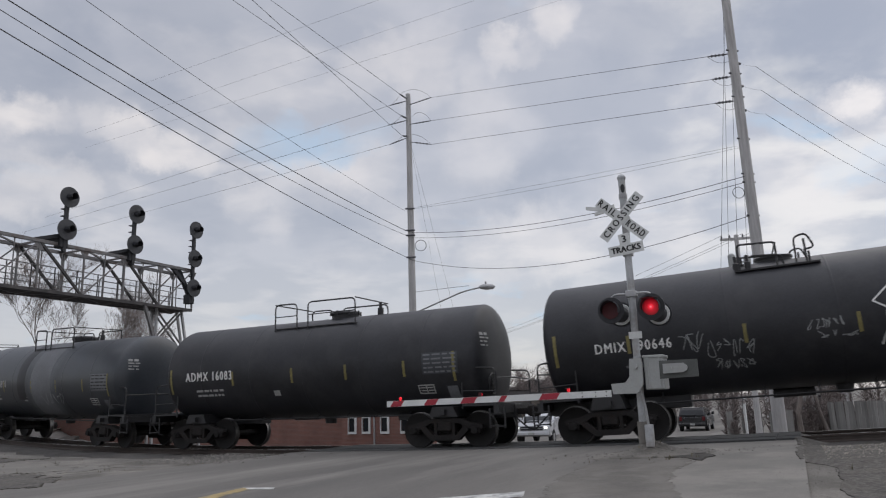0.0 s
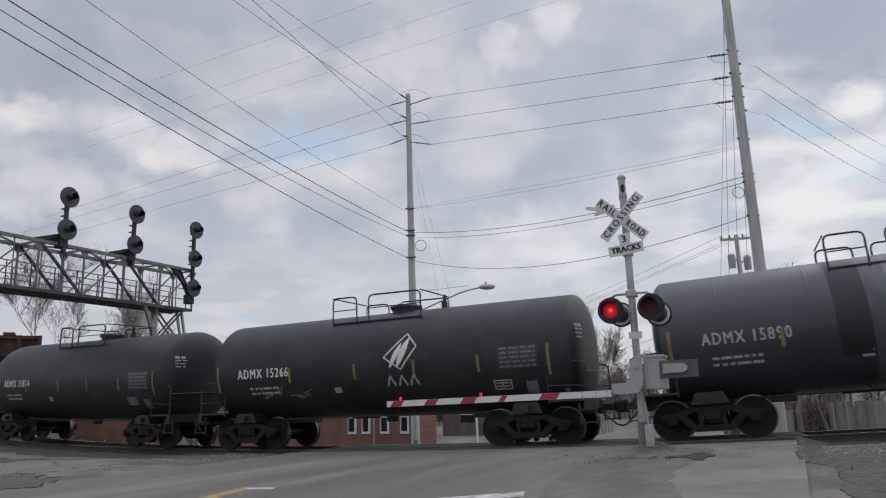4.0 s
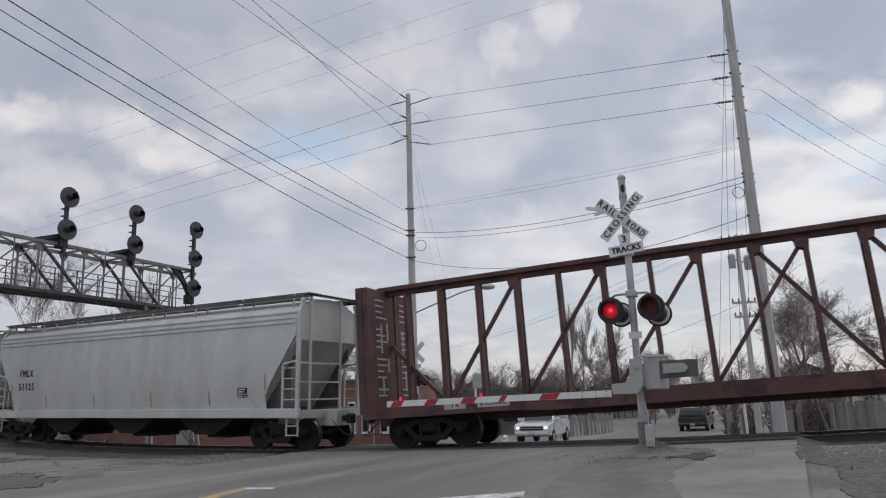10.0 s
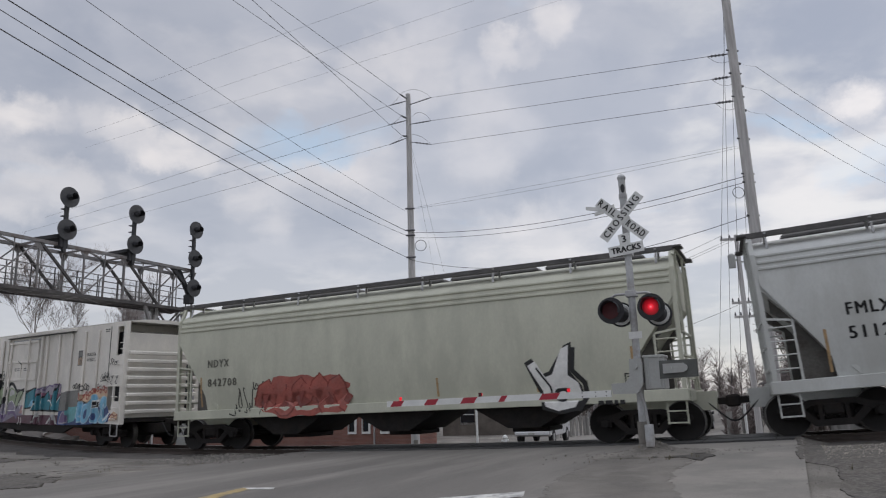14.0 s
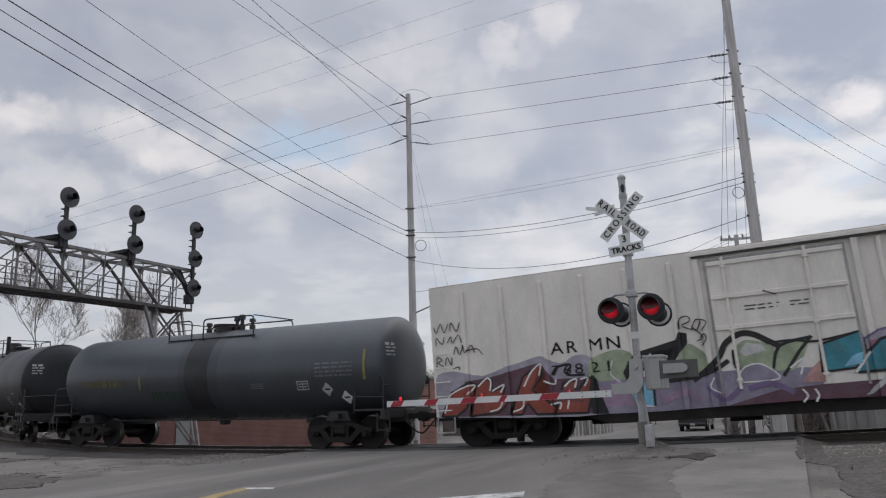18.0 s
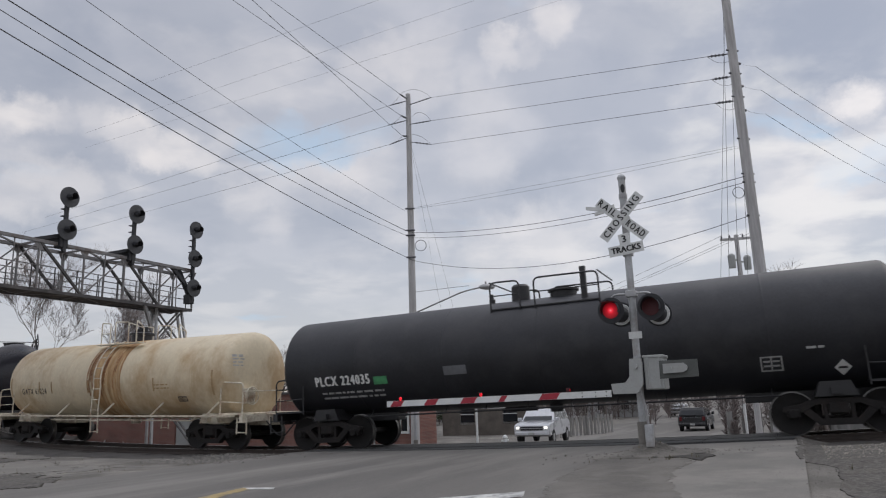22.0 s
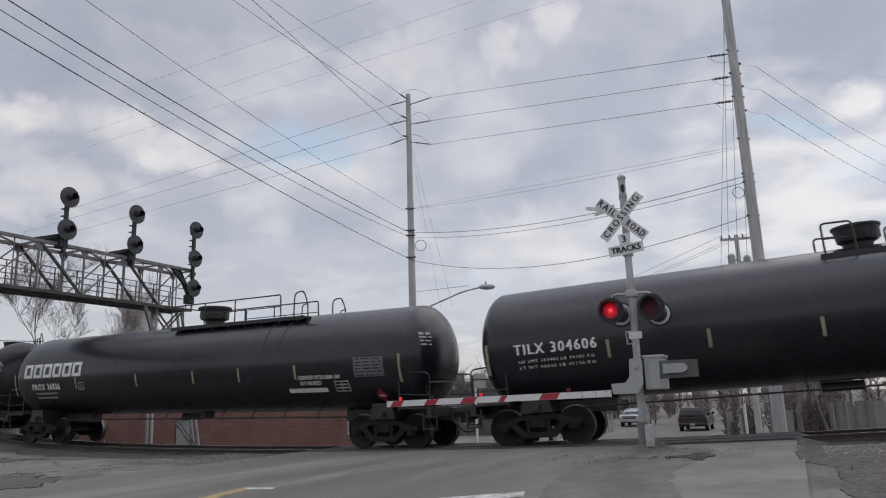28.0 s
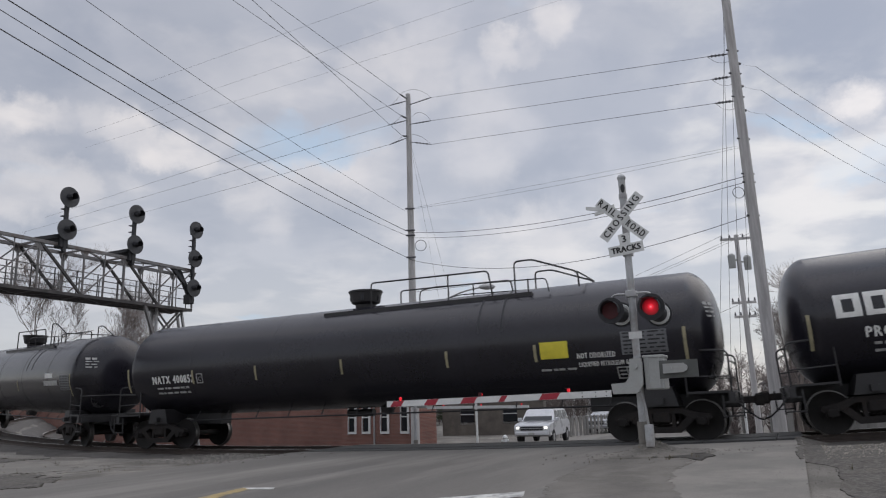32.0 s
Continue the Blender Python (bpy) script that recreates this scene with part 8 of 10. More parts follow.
    for k in range(5):
        x0 = -L + 0.6 + (2 * L - 1.2) * k / 5
        bm = B()
        box(bm, x0 + 0.1, x0 + (2 * L - 1.2) / 5 - 0.1, -0.45, 0.45, 4.450, 4.590, bev=0.05)
        part("hatch_cover", bm, M["roofwalk"], car)
    # discharge bays: V-shaped hoppers below
    nb = 3
    w = (2 * L - 4.2) / nb
    for k in range(nb):
        xc = -L + 2.1 + w * (k + 0.5)
        bm = B()
        slab(bm, [(xc - w / 2 + 0.02, 1.2), (xc + w / 2 - 0.02, 1.2), (xc + 0.42, 0.42), (xc - 0.42, 0.42)], -1.15, 1.15)
        part("discharge_bay", bm, M["truck"], car)
        bm = B()
        box(bm, xc - 0.5, xc + 0.5, -0.6, 0.6, 0.3, 0.42, bev=0.02)
        part("outlet_gate", bm, M["truck"], car)
    for s in (-1, 1):
        add_truck(car, s * (half - 1.95))
        add_coupler(car, s * half, s, M["truck"])
        bm = B()
        x0, x1 = sorted((s * (half - 0.35), s * (L - 1.7)))
        box(bm, x0, x1, -0.3, 0.3, 0.68, 1.12)
        xs0, xs1 = sorted((s * (L + 0.02), s * (L + 0.16)))
        box(bm, xs0, xs1, -1.36, 1.36, 0.92, 1.16)
        part("end_sill", bm, mat, car)
        # corner posts, end ladder and cage
        for y in (-1.42, 1.42):
            bm = B()
            bar(bm, (s * (L + 0.05), y, 1.16), (s * (L + 0.05), y, 4.01), 0.1, 0.1)
            bar(bm, (s * (L + 0.05), y, 3.96), (s * (L + 0.05), y * 0.86, 4.41), 0.1, 0.08)
            part("corner_post", bm, mat, car)
            bm = B()
            bar(bm, (s * (L - 0.5), y * 1.02, 1.18), (s * (L - 0.5), y * 1.02, 2.5), 0.05, 0.05)
            bar(bm, (s * (L - 0.5), y * 1.02, 2.48), (s * (L + 0.05), y * 1.02, 2.56), 0.05, 0.05)
            for k in range(4):
                z = 1.45 + 0.3 * k
                rod(bm, (s * (L + 0.04), y * 1.02, z), (s * (L - 0.5), y * 1.02, z), 0.018, 6)
            part("ladder", bm, mat, car)
            bm = B()
            for k in range(2):
                bar(bm, (s * (L + 0.05), y * 0.97, 0.45 + 0.26 * k), (s * (L - 0.38), y * 0.97, 0.45 + 0.26 * k), 0.08, 0.03)
            for dx in (-0.05, 0.38):
                bar(bm, (s * (L - dx), y * 0.97, 0.42), (s * (L - dx), y * 0.97, 0.95), 0.035, 0.035)
            part("step", bm, mat, car)
        for y in (-0.95, 0.45):
            bm = B()
            bar(bm, (s * (L + 0.1), y, 1.16), (s * (L + 0.1), y, 4.52), 0.06, 0.06)
            part("end_post", bm, mat, car)
        for z in (1.45, 1.95, 2.5, 4.52):
            bm = B()
            bar(bm, (s * (L + 0.1), -1.42, z if z < 4 else 4.3), (s * (L + 0.1), -0.95, z), 0.045, 0.045)
            bar(bm, (s * (L + 0.1), -0.95, z), (s * (L + 0.1), 0.45 if z < 4 else 1.2, z), 0.045, 0.045)
            part("end_rail", bm, mat, car)
    wrap = side_wrap
    for text, x, z, size, wd in lines:
        text_on(car, text, x, z, size, M["black"], wrap, wd, 0.006)
    for x, z0, z1 in stripes:
        bm = B()
        patch(bm, x - 0.03, x + 0.03, z0, z1, wrap, 2, 1)
        part("reflector_stripe", bm, M["orange"], car)
    return car, wrap, L


def side_wrap(c):
    """Lays marks on the bulging side of a covered hopper."""
    y = 1.5
    for (y0, z0), (y1, z1) in zip(HOPPER_SIDE[:-1], HOPPER_SIDE[1:]):
        if z0 <= c.z <= z1:
            y = y0 + (y1 - y0) * (c.z - z0) / (z1 - z0)
            break
    else:
        y = 1.5 if c.z < 1.18 else 1.4
    if 0.9 < c.z < 1.2:
        y = 1.5
    return Vector((c.x, -(y + 0.008), c.z))


REEFER_POSTS = (-7.4, -6.33, -5.28, -4.23, -3.18, -2.13, 2.2, 3.23, 4.27, 5.33, 6.33)


def refrigerator_car(left, right):
    car, half = wagon("refrigerator_car", "dirty white ribbed refrigerator boxcar covered in graffiti along its lower side", left, right)
    L = half - 1.0
    mat = M["reefer"]
    top, y1 = 4.22, 1.44
    R = L - 0.22
    bay = L - 1.25              # the open compartment of the cooling unit begins here
    bm = B()
    box(bm, -L, bay, -y1, y1, 0.8, top, bev=0.03)
    part("body", bm, mat, car)
    bm = B()
    secs = []
    for x in (-L, R):
        secs.append([bm.verts.new((x, y, z)) for y, z in ((-y1, top), (-y1 * 0.5, top + 0.09), (0, top + 0.12), (y1 * 0.5, top + 0.09), (y1, top), (0, top - 0.02))])
    a, b = secs
    for i in range(6):
        bm.faces.new((a[i], b[i], b[(i + 1) % 6], a[(i + 1) % 6]))
    bm.faces.new(a[::-1]); bm.faces.new(b)
    part("roof", bm, mat, car)
    # compartment: side sheets round two openings, floor, far wall, end posts
    e = R - 0.03
    for s in (-1, 1):
        ya, yb = sorted((s * (y1 - 0.05), s * y1))
        bm = B()
        for x0, x1, z0, z1 in ((bay, 7.58, 2.04, top), (7.58, e, 4.06, top), (8.0, e, 2.04, 4.06), (7.58, 8.0, 2.04, 3.08), (bay, 7.16, 0.8, 2.04), (7.16, e, 0.8, 1.26), (7.52, 7.6, 1.26, 2.04), (7.98, 8.06, 1.26, 2.04), (7.6, 7.98, 1.26, 1.55)):
            box(bm, x0, x1, ya, yb, z0, z1)
        part("side_sheet", bm, mat, car)
        bm = B()
        xs = 7.14
        ya, yb = sorted((s * y1, s * (y1 + 0.012)))
        box(bm, xs - 0.012, xs + 0.012, ya, yb, 2.3, 4.1)
        part("seam", bm, M["weight"], car)
        bm = B()
        ya, yb = sorted((s * (y1 - 0.16), s * y1))
        box(bm, e, R, ya, yb, 0.8, top)
        part("end_post", bm, mat, car)
    bm = B()
    box(bm, bay, e, -y1 + 0.05, y1 - 0.05, 0.86, 1.0)
    part("compartment_floor", bm, M["truck"], car)
    bm = B()
    box(bm, bay + 0.05, 7.72, -1.25, 1.25, 1.0, 3.9, bev=0.03)
    part("cooling_unit", bm, M["signal_black"], car, "dark cooling unit behind the openings")
    bm = B()
    box(bm, 7.84, 7.96, -1.2, 1.0, 1.0, 3.86)
    part("screen", bm, mat, car)
    for z in (3.1, 3.3, 3.5):
        bm = B()
        rod(bm, (7.8, -y1 + 0.02, z), (8.02, -y1 + 0.02, z), 0.015, 6)
        part("grab_iron", bm, mat, car)
    # side posts, except where the door slides
    for x in REEFER_POSTS:
        for s in (-1, 1):
            bm = B()
            ya, yb = sorted((s * y1, s * (y1 + 0.085)))
            box(bm, x - 0.055, x + 0.055, ya, yb, 0.9, top - 0.2 if x < 2 or x > 4.4 else 4.0, bev=0.03)
            part("side_post", bm, mat, car)
    # plug door with its rods, rails and handles
    for s in (-1, 1):
        bm = B()
        ya, yb = sorted((s * (y1 + 0.002), s * (y1 + 0.09)))
        box(bm, -1.3, 1.5, ya, yb, 0.95, 3.9, bev=0.02)
        door = part("door", bm, mat, car)
        bm = B()
        ya, yb = sorted((s * (y1 + 0.001), s * (y1 + 0.02)))
        for a, b, c, d in ((-1.36, -1.3, 0.92, 3.96), (1.5, 1.56, 0.92, 3.96), (-1.3, 1.5, 3.9, 3.96)):
            box(bm, a, b, ya, yb, c, d)
        part("gasket", bm, M["galv"], door)
        for xx in (-1.52, 1.74):
            bm = B()
            ya, yb = sorted((s * y1, s * (y1 + 0.1)))
            box(bm, xx - 0.07, xx + 0.07, ya, yb, 0.9, 4.02, bev=0.016)
            part("door_post", bm, mat, car)
        for xx in (-0.95, 0.75):
            bm = B()
            rod(bm, (xx, s * (y1 + 0.14), 1.0), (xx, s * (y1 + 0.14), 3.98), 0.034, 8)
            part("locking_rod", bm, mat, door)
            for zz in (1.2, 2.3, 3.06, 3.75):
                bm = B()
                ya, yb = sorted((s * (y1 + 0.09), s * (y1 + 0.18)))
                box(bm, xx - 0.06, xx + 0.06, ya, yb, zz - 0.03, zz + 0.03)
                part("rod_bracket", bm, mat, door)
        for zz in (2.36, 3.06, 3.84):
            bm = B()
            ya, yb = sorted((s * (y1 + 0.09), s * (y1 + 0.13)))
            box(bm, -1.3, 1.5, ya, yb, zz - 0.05, zz + 0.05, bev=0.01)
            part("door_rib", bm, mat, door)
        for xx in (-1.26, 0.0, 1.46):
            bm = B()
            ya, yb = sorted((s * (y1 + 0.09), s * (y1 + 0.12)))
            box(bm, xx - 0.035, xx + 0.035, ya, yb, 2.41, 3.01)
            part("door_rib", bm, mat, door)
        bm = B()
        bar(bm, (-0.2, s * (y1 + 0.13), 3.1), (0.06, s * (y1 + 0.13), 2.98), 0.03, 0.03)
        part("latch", bm, M["weight"], door)
        for zz in (2.72, 2.8):
            bars_on(door, -0.62, 0.1, zz, 0.03, M["weight"], flat_wrap(s * (y1 + 0.094)), int(zz * 50))
            bars_on(door, 0.3, 0.68, zz, 0.03, M["weight"], flat_wrap(s * (y1 + 0.094)), int(zz * 70))
        bm = B()
        ya, yb = sorted((s * (y1 + 0.003), s * (y1 + 0.15)))
        box(bm, -1.62, 4.5, ya, yb, 4.07, 4.15)
        part("door_track", bm, mat, car)
        # dark strip that paints the shade below the door track
        bm = B()
        ya, yb = sorted((s * (y1 + 0.004), s * (y1 + 0.1)))
        box(bm, -1.6, 4.48, ya, yb, 4.03, 4.066)
        part("track_shadow_gap", bm, M["weight"], car, "dark strip painted as shade under the door track")
    # dark sill below the painted sheets, and end ribs
    for s in (-1, 1):
        bm = B()
        ya, yb = sorted((s * (y1 - 0.12), s * (y1 - 0.03)))
        slab(bm, [(-L, 0.8), (-L, 0.72), (-4.7, 0.72), (-3.9, 0.42), (3.9, 0.38), (4.7, 0.62), (R, 0.72), (R, 0.8)], ya, yb)
        part("side_sill", bm, M["truck"], car)
        for k in range(11):
            z = 1.2 + 0.28 * k
            if s > 0 and z > 3.2:
                continue
            bm = B()
            xa, xb = sorted((s * ((R if s > 0 else L) - 0.01), s * ((R if s > 0 else L) + 0.07)))
            box(bm, xa, xb, -1.3, 1.3, z - 0.07, z + 0.07, bev=0.03)
            part("end_rib", bm, mat, car)
        add_truck(car, s * 6.62)
        add_coupler(car, s * half, s, M["truck"])
        end = R if s > 0 else L
        rungs = [0.98 + 0.36 * k for k in range(5 if s < 0 else 6)]
        for z in rungs:
            bm = B()
            rod(bm, (s * (end - 0.08), -y1 - 0.1, z), (s * (end - 0.5), -y1 - 0.1, z), 0.016, 6)
            part("ladder_rung", bm, mat, car)
        bm = B()
        pipe(bm, rounded([(s * (end - 0.06), -y1 - 0.02, 0.8), (s * (end - 0.06), -y1 - 0.02, 0.42), (s * (end - 0.52), -y1 - 0.02, 0.42), (s * (end - 0.52), -y1 - 0.02, 0.8)], 0.05), 0.022, 6)
        part("stirrup", bm, M["galv"], car)
    bm = B()
    box(bm, -1.3, -0.6, -0.9, 0.9, 0.3, 0.8)
    part("valve_box", bm, M["truck"], car)
    bm = B()
    box(bm, 3.9, 5.0, -0.7, 0.7, 0.4, 0.8, bev=0.05)
    part("fuel_tank", bm, M["truck"], car)
    bm = B()
    rod(bm, (-4.5, -0.5, 0.6), (-3.2, -0.5, 0.6), 0.2, 12)
    part("air_tank", bm, M["truck"], car)
    bm = B()
    box(bm, -L, L, -0.3, 0.3, 0.5, 0.8)
    part("centre_sill", bm, M["truck"], car)
    w = flat_wrap(-y1 - 0.006)
    text_on(car, "AR MN", -4.29, 2.27, 0.42, M["black"], w, 1.7, 0.002)
    text_on(car, "768", -4.79, 1.74, 0.36, M["black"], w, 0.78)
    text_on(car, "21", -3.95, 1.74, 0.36, P["dim_green"], flat_wrap(-y1 - 0.016), 0.48)
    return car, w, L


# -- marks
def mark(car, name, mat, wrap, x0, x1, z0, z1, label="", nz=4):
    bm = B()
    patch(bm, x0, x1, z0, z1, wrap, nz, 1)
    return part(name, bm, mat, car, label)


def panel_marks(car, r, cz, x0, x1, z0, z1, ground_mat=None, ink="dull_white", rows=5):
    """A stencilled table of small print."""
    if ground_mat:
        mark(car, "data_panel", ground_mat, round_wrap(r, cz, 0.006), x0, x1, z0, z1, "stencilled panel of small print")
    w = round_wrap(r, cz, 0.01)
    for k in range(rows):
        z = z0 + (z1 - z0) * (k + 0.5) / rows
        bars_on(car, x0 + 0.05, x1 - 0.05, z, (z1 - z0) / rows * 0.38, M[ink], w, 31 + k)


def frame_box(car, r, cz, x0, x1, z0, z1, mat="dull_white"):
    """A white-outlined pair of squares, as on consolidated stencils."""
    w = round_wrap(r, cz, 0.009) if r else side_wrap
    t = 0.03
    bm = B()
    for a, b, c, d in ((x0, x1, z0, z0 + t), (x0, x1, z1 - t, z1), (x0, x0 + t, z0 + t, z1 - t), (x1 - t, x1, z0 + t, z1 - t), ((x0 + x1) / 2 - t / 2, (x0 + x1) / 2 + t / 2, z0 + t, z1 - t)):
        patch(bm, a, b, c, d, w, 2, 1)
    part("stencil_box", bm, M[mat], car)
    m = (z1 - z0)
    for a, b in ((x0 + t * 2, (x0 + x1) / 2 - t), ((x0 + x1) / 2 + t, x1 - t * 2)):
        for k in range(2):
            mark(car, "small_print", M[mat], w, a, b, z0 + m * (0.3 + 0.3 * k), z0 + m * (0.42 + 0.3 * k), nz=1)


def diamond(car, r, cz, x, z, s, mat, ink=None):
    w = round_wrap(r, cz, 0.01)
    bm = B()
    n = 4
    c = bm.verts.new(w(Vector((x, 0, z))))
    pts = [bm.verts.new(w(Vector((x + s * dx, 0, z + s * dz)))) for dx, dz in ((1, 0), (0.5, 0.5), (0, 1), (-0.5, 0.5), (-1, 0), (-0.5, -0.5), (0, -1), (0.5, -0.5))]
    for i in range(8):
        bm.faces.new((c, pts[i], pts[(i + 1) % 8]))
    part("placard", bm, mat, car, "diamond hazard placard")
    if ink:
        mark(car, "small_print", ink, round_wrap(r, cz, 0.014), x - s * 0.5, x + s * 0.5, z - s * 0.12, z + s * 0.12, nz=1)


def ribbon(bm, pts, width, wrap):
    """A painted stroke through (x, z) points."""
    raw = [Vector((p[0], 0, p[1])) for p in pts]
    pts = raw[:1]
    for a, b in zip(raw[:-1], raw[1:]):
        n = max(1, math.ceil((b - a).length / 0.12))
        pts += [a.lerp(b, (k + 1) / n) for k in range(n)]
    rows = []
    for i, p in enumerate(pts):
        d = (pts[min(i + 1, len(pts) - 1)] - pts[max(i - 1, 0)])
        d = d.normalized() if d.length > 1e-6 else Vector((1, 0, 0))
        nrm = Vector((-d.z, 0, d.x)) * width / 2
        rows.append((bm.verts.new(wrap(p + nrm)), bm.verts.new(wrap(p - nrm))))
    for a, b in zip(rows[:-1], rows[1:]):
        bm.faces.new((a[0], a[1], b[1], b[0]))


def curve_through(pts, n=5):
    out = []
    P_ = [Vector((p[0], p[1])) for p in pts]
    for i in range(len(P_) - 1):
        p0, p1, p2, p3 = P_[max(i - 1, 0)], P_[i], P_[i + 1], P_[min(i + 2, len(P_) - 1)]
        for k in range(n):
            t = k / n
            out.append(0.5 * ((2 * p1) + (p2 - p0) * t + (2 * p0 - 5 * p1 + 4 * p2 - p3) * t * t + (3 * p1 - p0 - 3 * p2 + p3) * t ** 3))
    return [(v.x, v.y) for v in out] + [tuple(pts[-1])]


def scrawl(car, wrap, x0, x1, z0, z1, mat, seed, strokes=5, width=0.025, name="graffiti_tag"):
    """A thin looping tag."""
    rnd = random.Random(seed)
    for k in range(strokes):
        a = x0 + (x1 - x0) * k / strokes
        b = x0 + (x1 - x0) * (k + 1) / strokes
        pts = [(rnd.uniform(a, b + 0.1 * (b - a)), rnd.choice((z0, z1)) * 0.6 + rnd.uniform(z0, z1) * 0.4) for _ in range(rnd.randint(4, 6))]
        bm = B()
        ribbon(bm, curve_through(pts, 6), width, wrap)
        part(name, bm, mat, car)


def blob(car, wrap, x0, x1, z0, z1, mat, seed, name="graffiti_fill", lumps=9):
    """A filled, lumpy patch of paint."""
    rnd = random.Random(seed)
    n = 44
    bm = B()
    cx, czz = (x0 + x1) / 2, (z0 + z1) / 2
    rings = []
    ph = [rnd.uniform(0, 6.28) for _ in range(3)]
    for k in range(4):
        f = (k + 1) / 4
        row = []
        for i in range(n):
            a = 2 * math.pi * i / n
            e = 0.9 + 0.07 * math.sin(lumps * a + ph[0]) + 0.05 * math.sin((lumps // 2) * a + ph[1])
            c, s = math.cos(a), math.sin(a)
            q = (abs(c) ** 3 + abs(s) ** 3) ** (-1 / 3)
            row.append(bm.verts.new(wrap(Vector((cx + (x1 - x0) / 2 * c * q * e * f, 0, max(z0 - 0.02, min(z1 + 0.1, czz + (z1 - z0) / 2 * s * q * e * f)))))))
        rings.append(row)
    c0 = bm.verts.new(wrap(Vector((cx, 0, czz))))
    for i in range(n):
        bm.faces.new((c0, rings[0][i], rings[0][(i + 1) % n]))
    for a, b in zip(rings[:-1], rings[1:]):
        for i in range(n):
            bm.faces.new((a[i], b[i], b[(i + 1) % n], a[(i + 1) % n]))
    return part(name, bm, mat, car)


GLYPHS = [[(0.0, 0.1), (0.35, 0.9), (0.5, 0.35), (0.95, 0.85)], [(0.1, 0.9), (0.3, 0.2), (0.75, 0.15), (0.95, 0.7)], [(0.05, 0.5), (0.4, 0.95), (0.6, 0.4), (1.0, 0.1)]]


def wild_strokes(car, wrap_at, x0, x1, z0, z1, n, fill, edge, shine, seed, width=0.22):
    """A row of thick interlocking painted strokes with dark edges: no letters that can be read."""
    rnd = random.Random(seed)
    w = (x1 - x0) / n
    for k in range(n):
        g = rnd.choice(GLYPHS)
        lean = rnd.uniform(-0.15, 0.3)
        pts = [(x0 + w * (k + 0.1 + 0.85 * (a + lean * (b - 0.5))), z0 + (z1 - z0) * (0.1 + 0.8 * b) + rnd.uniform(-0.06, 0.06)) for a, b in g]
        pts = curve_through(pts, 3)
        for lift, ww, m in ((0.009, width + 0.09, edge), (0.012, width, fill), (0.015, width * 0.22, shine)):
            if m is None:
                continue
            bm = B()
            ribbon(bm, [(a, b + (0.05 if m is shine else 0)) for a, b in pts], ww, wrap_at(lift))
            part("graffiti_stroke", bm, m, car)


def paint(name, c, vary=0.25):
    return material(name, c, 0.6, vary=vary, scale=2.5, grain=14, bump=0, stain=tuple(0.55 * v + 0.06 for v in c), stain_amount=0.45, stain_scale=3.5)


P = dict(maroon=paint("maroon_spray_paint", (0.11, 0.05, 0.07)), plum=paint("plum_spray_paint", (0.3, 0.13, 0.2)), red=paint("red_spray_paint", (0.26, 0.055, 0.035)), dark_red=paint("dark_red_spray_paint", (0.2, 0.04, 0.03)), lilac=paint("lilac_spray_paint", (0.25, 0.225, 0.3)),
         purple=paint("purple_spray_paint", (0.17, 0.12, 0.24)), blue=paint("blue_spray_paint", (0.05, 0.085, 0.22)), sky=paint("light_blue_spray_paint", (0.2, 0.45, 0.62)),
         teal=paint("teal_spray_paint", (0.04, 0.21, 0.27)), green=paint("pale_green_spray_paint", (0.31, 0.37, 0.25)), 
         black=M["black"], white=M["white"], grey_lilac=paint("grey_lilac_spray_paint", (0.34, 0.32, 0.38)), mauve=paint("mauve_spray_paint", (0.3, 0.21, 0.3)), rose=paint("rose_spray_paint", (0.45, 0.26, 0.24)), peach=paint("peach_spray_paint", (0.6, 0.43, 0.3)), sea=paint("sea_green_spray_paint", (0.16, 0.42, 0.45)), pale_blue=paint("pale_blue_spray_paint", (0.4, 0.55, 0.66)), pale_grey=paint("pale_grey_spray_paint", (0.5, 0.5, 0.5)), grey_drab=paint("drab_grey_spray_paint", (0.2, 0.2, 0.19)), pink=paint("faded_red_spray_paint", (0.34, 0.09, 0.07)), chalk=paint("chalk_scrawl", (0.26, 0.27, 0.27)), yellow=paint("faded_yellow_stencil", (0.085, 0.073, 0.035)), dim_green=paint("faded_green_stencil", (0.018, 0.045, 0.024)))

# -- the wagons of the train, from the leading end back
B_ = [8.38, -6.27, -19.22, -32.12, -45.37, -58.42, -81.95, -99.25, -116.35, -135.05, -150.12, -167.32, -181.77, -202.07, -221.87, -242.07, -262.22]


def span(k):
    return B_[k + 1], B_[k]


SHORT = (-2.6, -0.38, 1.48, 3.35)


def corn_car(k, label, mat, text, bands=(), dx=0.0, trim=(0.3, 0.05)):
    r, cz = 1.48, 2.34
    car, wrap, th = tank_car("tank_car", label, *span(k), r, cz, mat, low_dome, SHORT, bands=bands, trim=trim)
    text_on(car, text, -3.42 + dx, 2.2, 0.38, M["white" if k in (1, 3, 4) else "dull_white"], wrap, 1.86, 0.004)
    for j in range(2):
        bars_on(car, -4.1, -3.0, 1.78 - 0.14 * j, 0.06, M["dull_white"], wrap, 5 + j + k)
    panel_marks(car, r, cz, 3.9, 4.95, 1.92, 2.48, M["tank_grey"] if mat is M["tank_black"] else M["tank_pale"], "tank_pale" if mat is M["tank_black"] else "black")
    frame_box(car, r, cz, 3.7, 4.18, 1.42, 1.66)
    bars_on(car, -1.12, -0.9, 1.62, 0.15, M["dull_white"], wrap, 2, False)
    mark(car, "chalk_patch", M["tank_pale"], wrap, 4.55, 4.85, 1.3, 1.6)
    return car, wrap, th


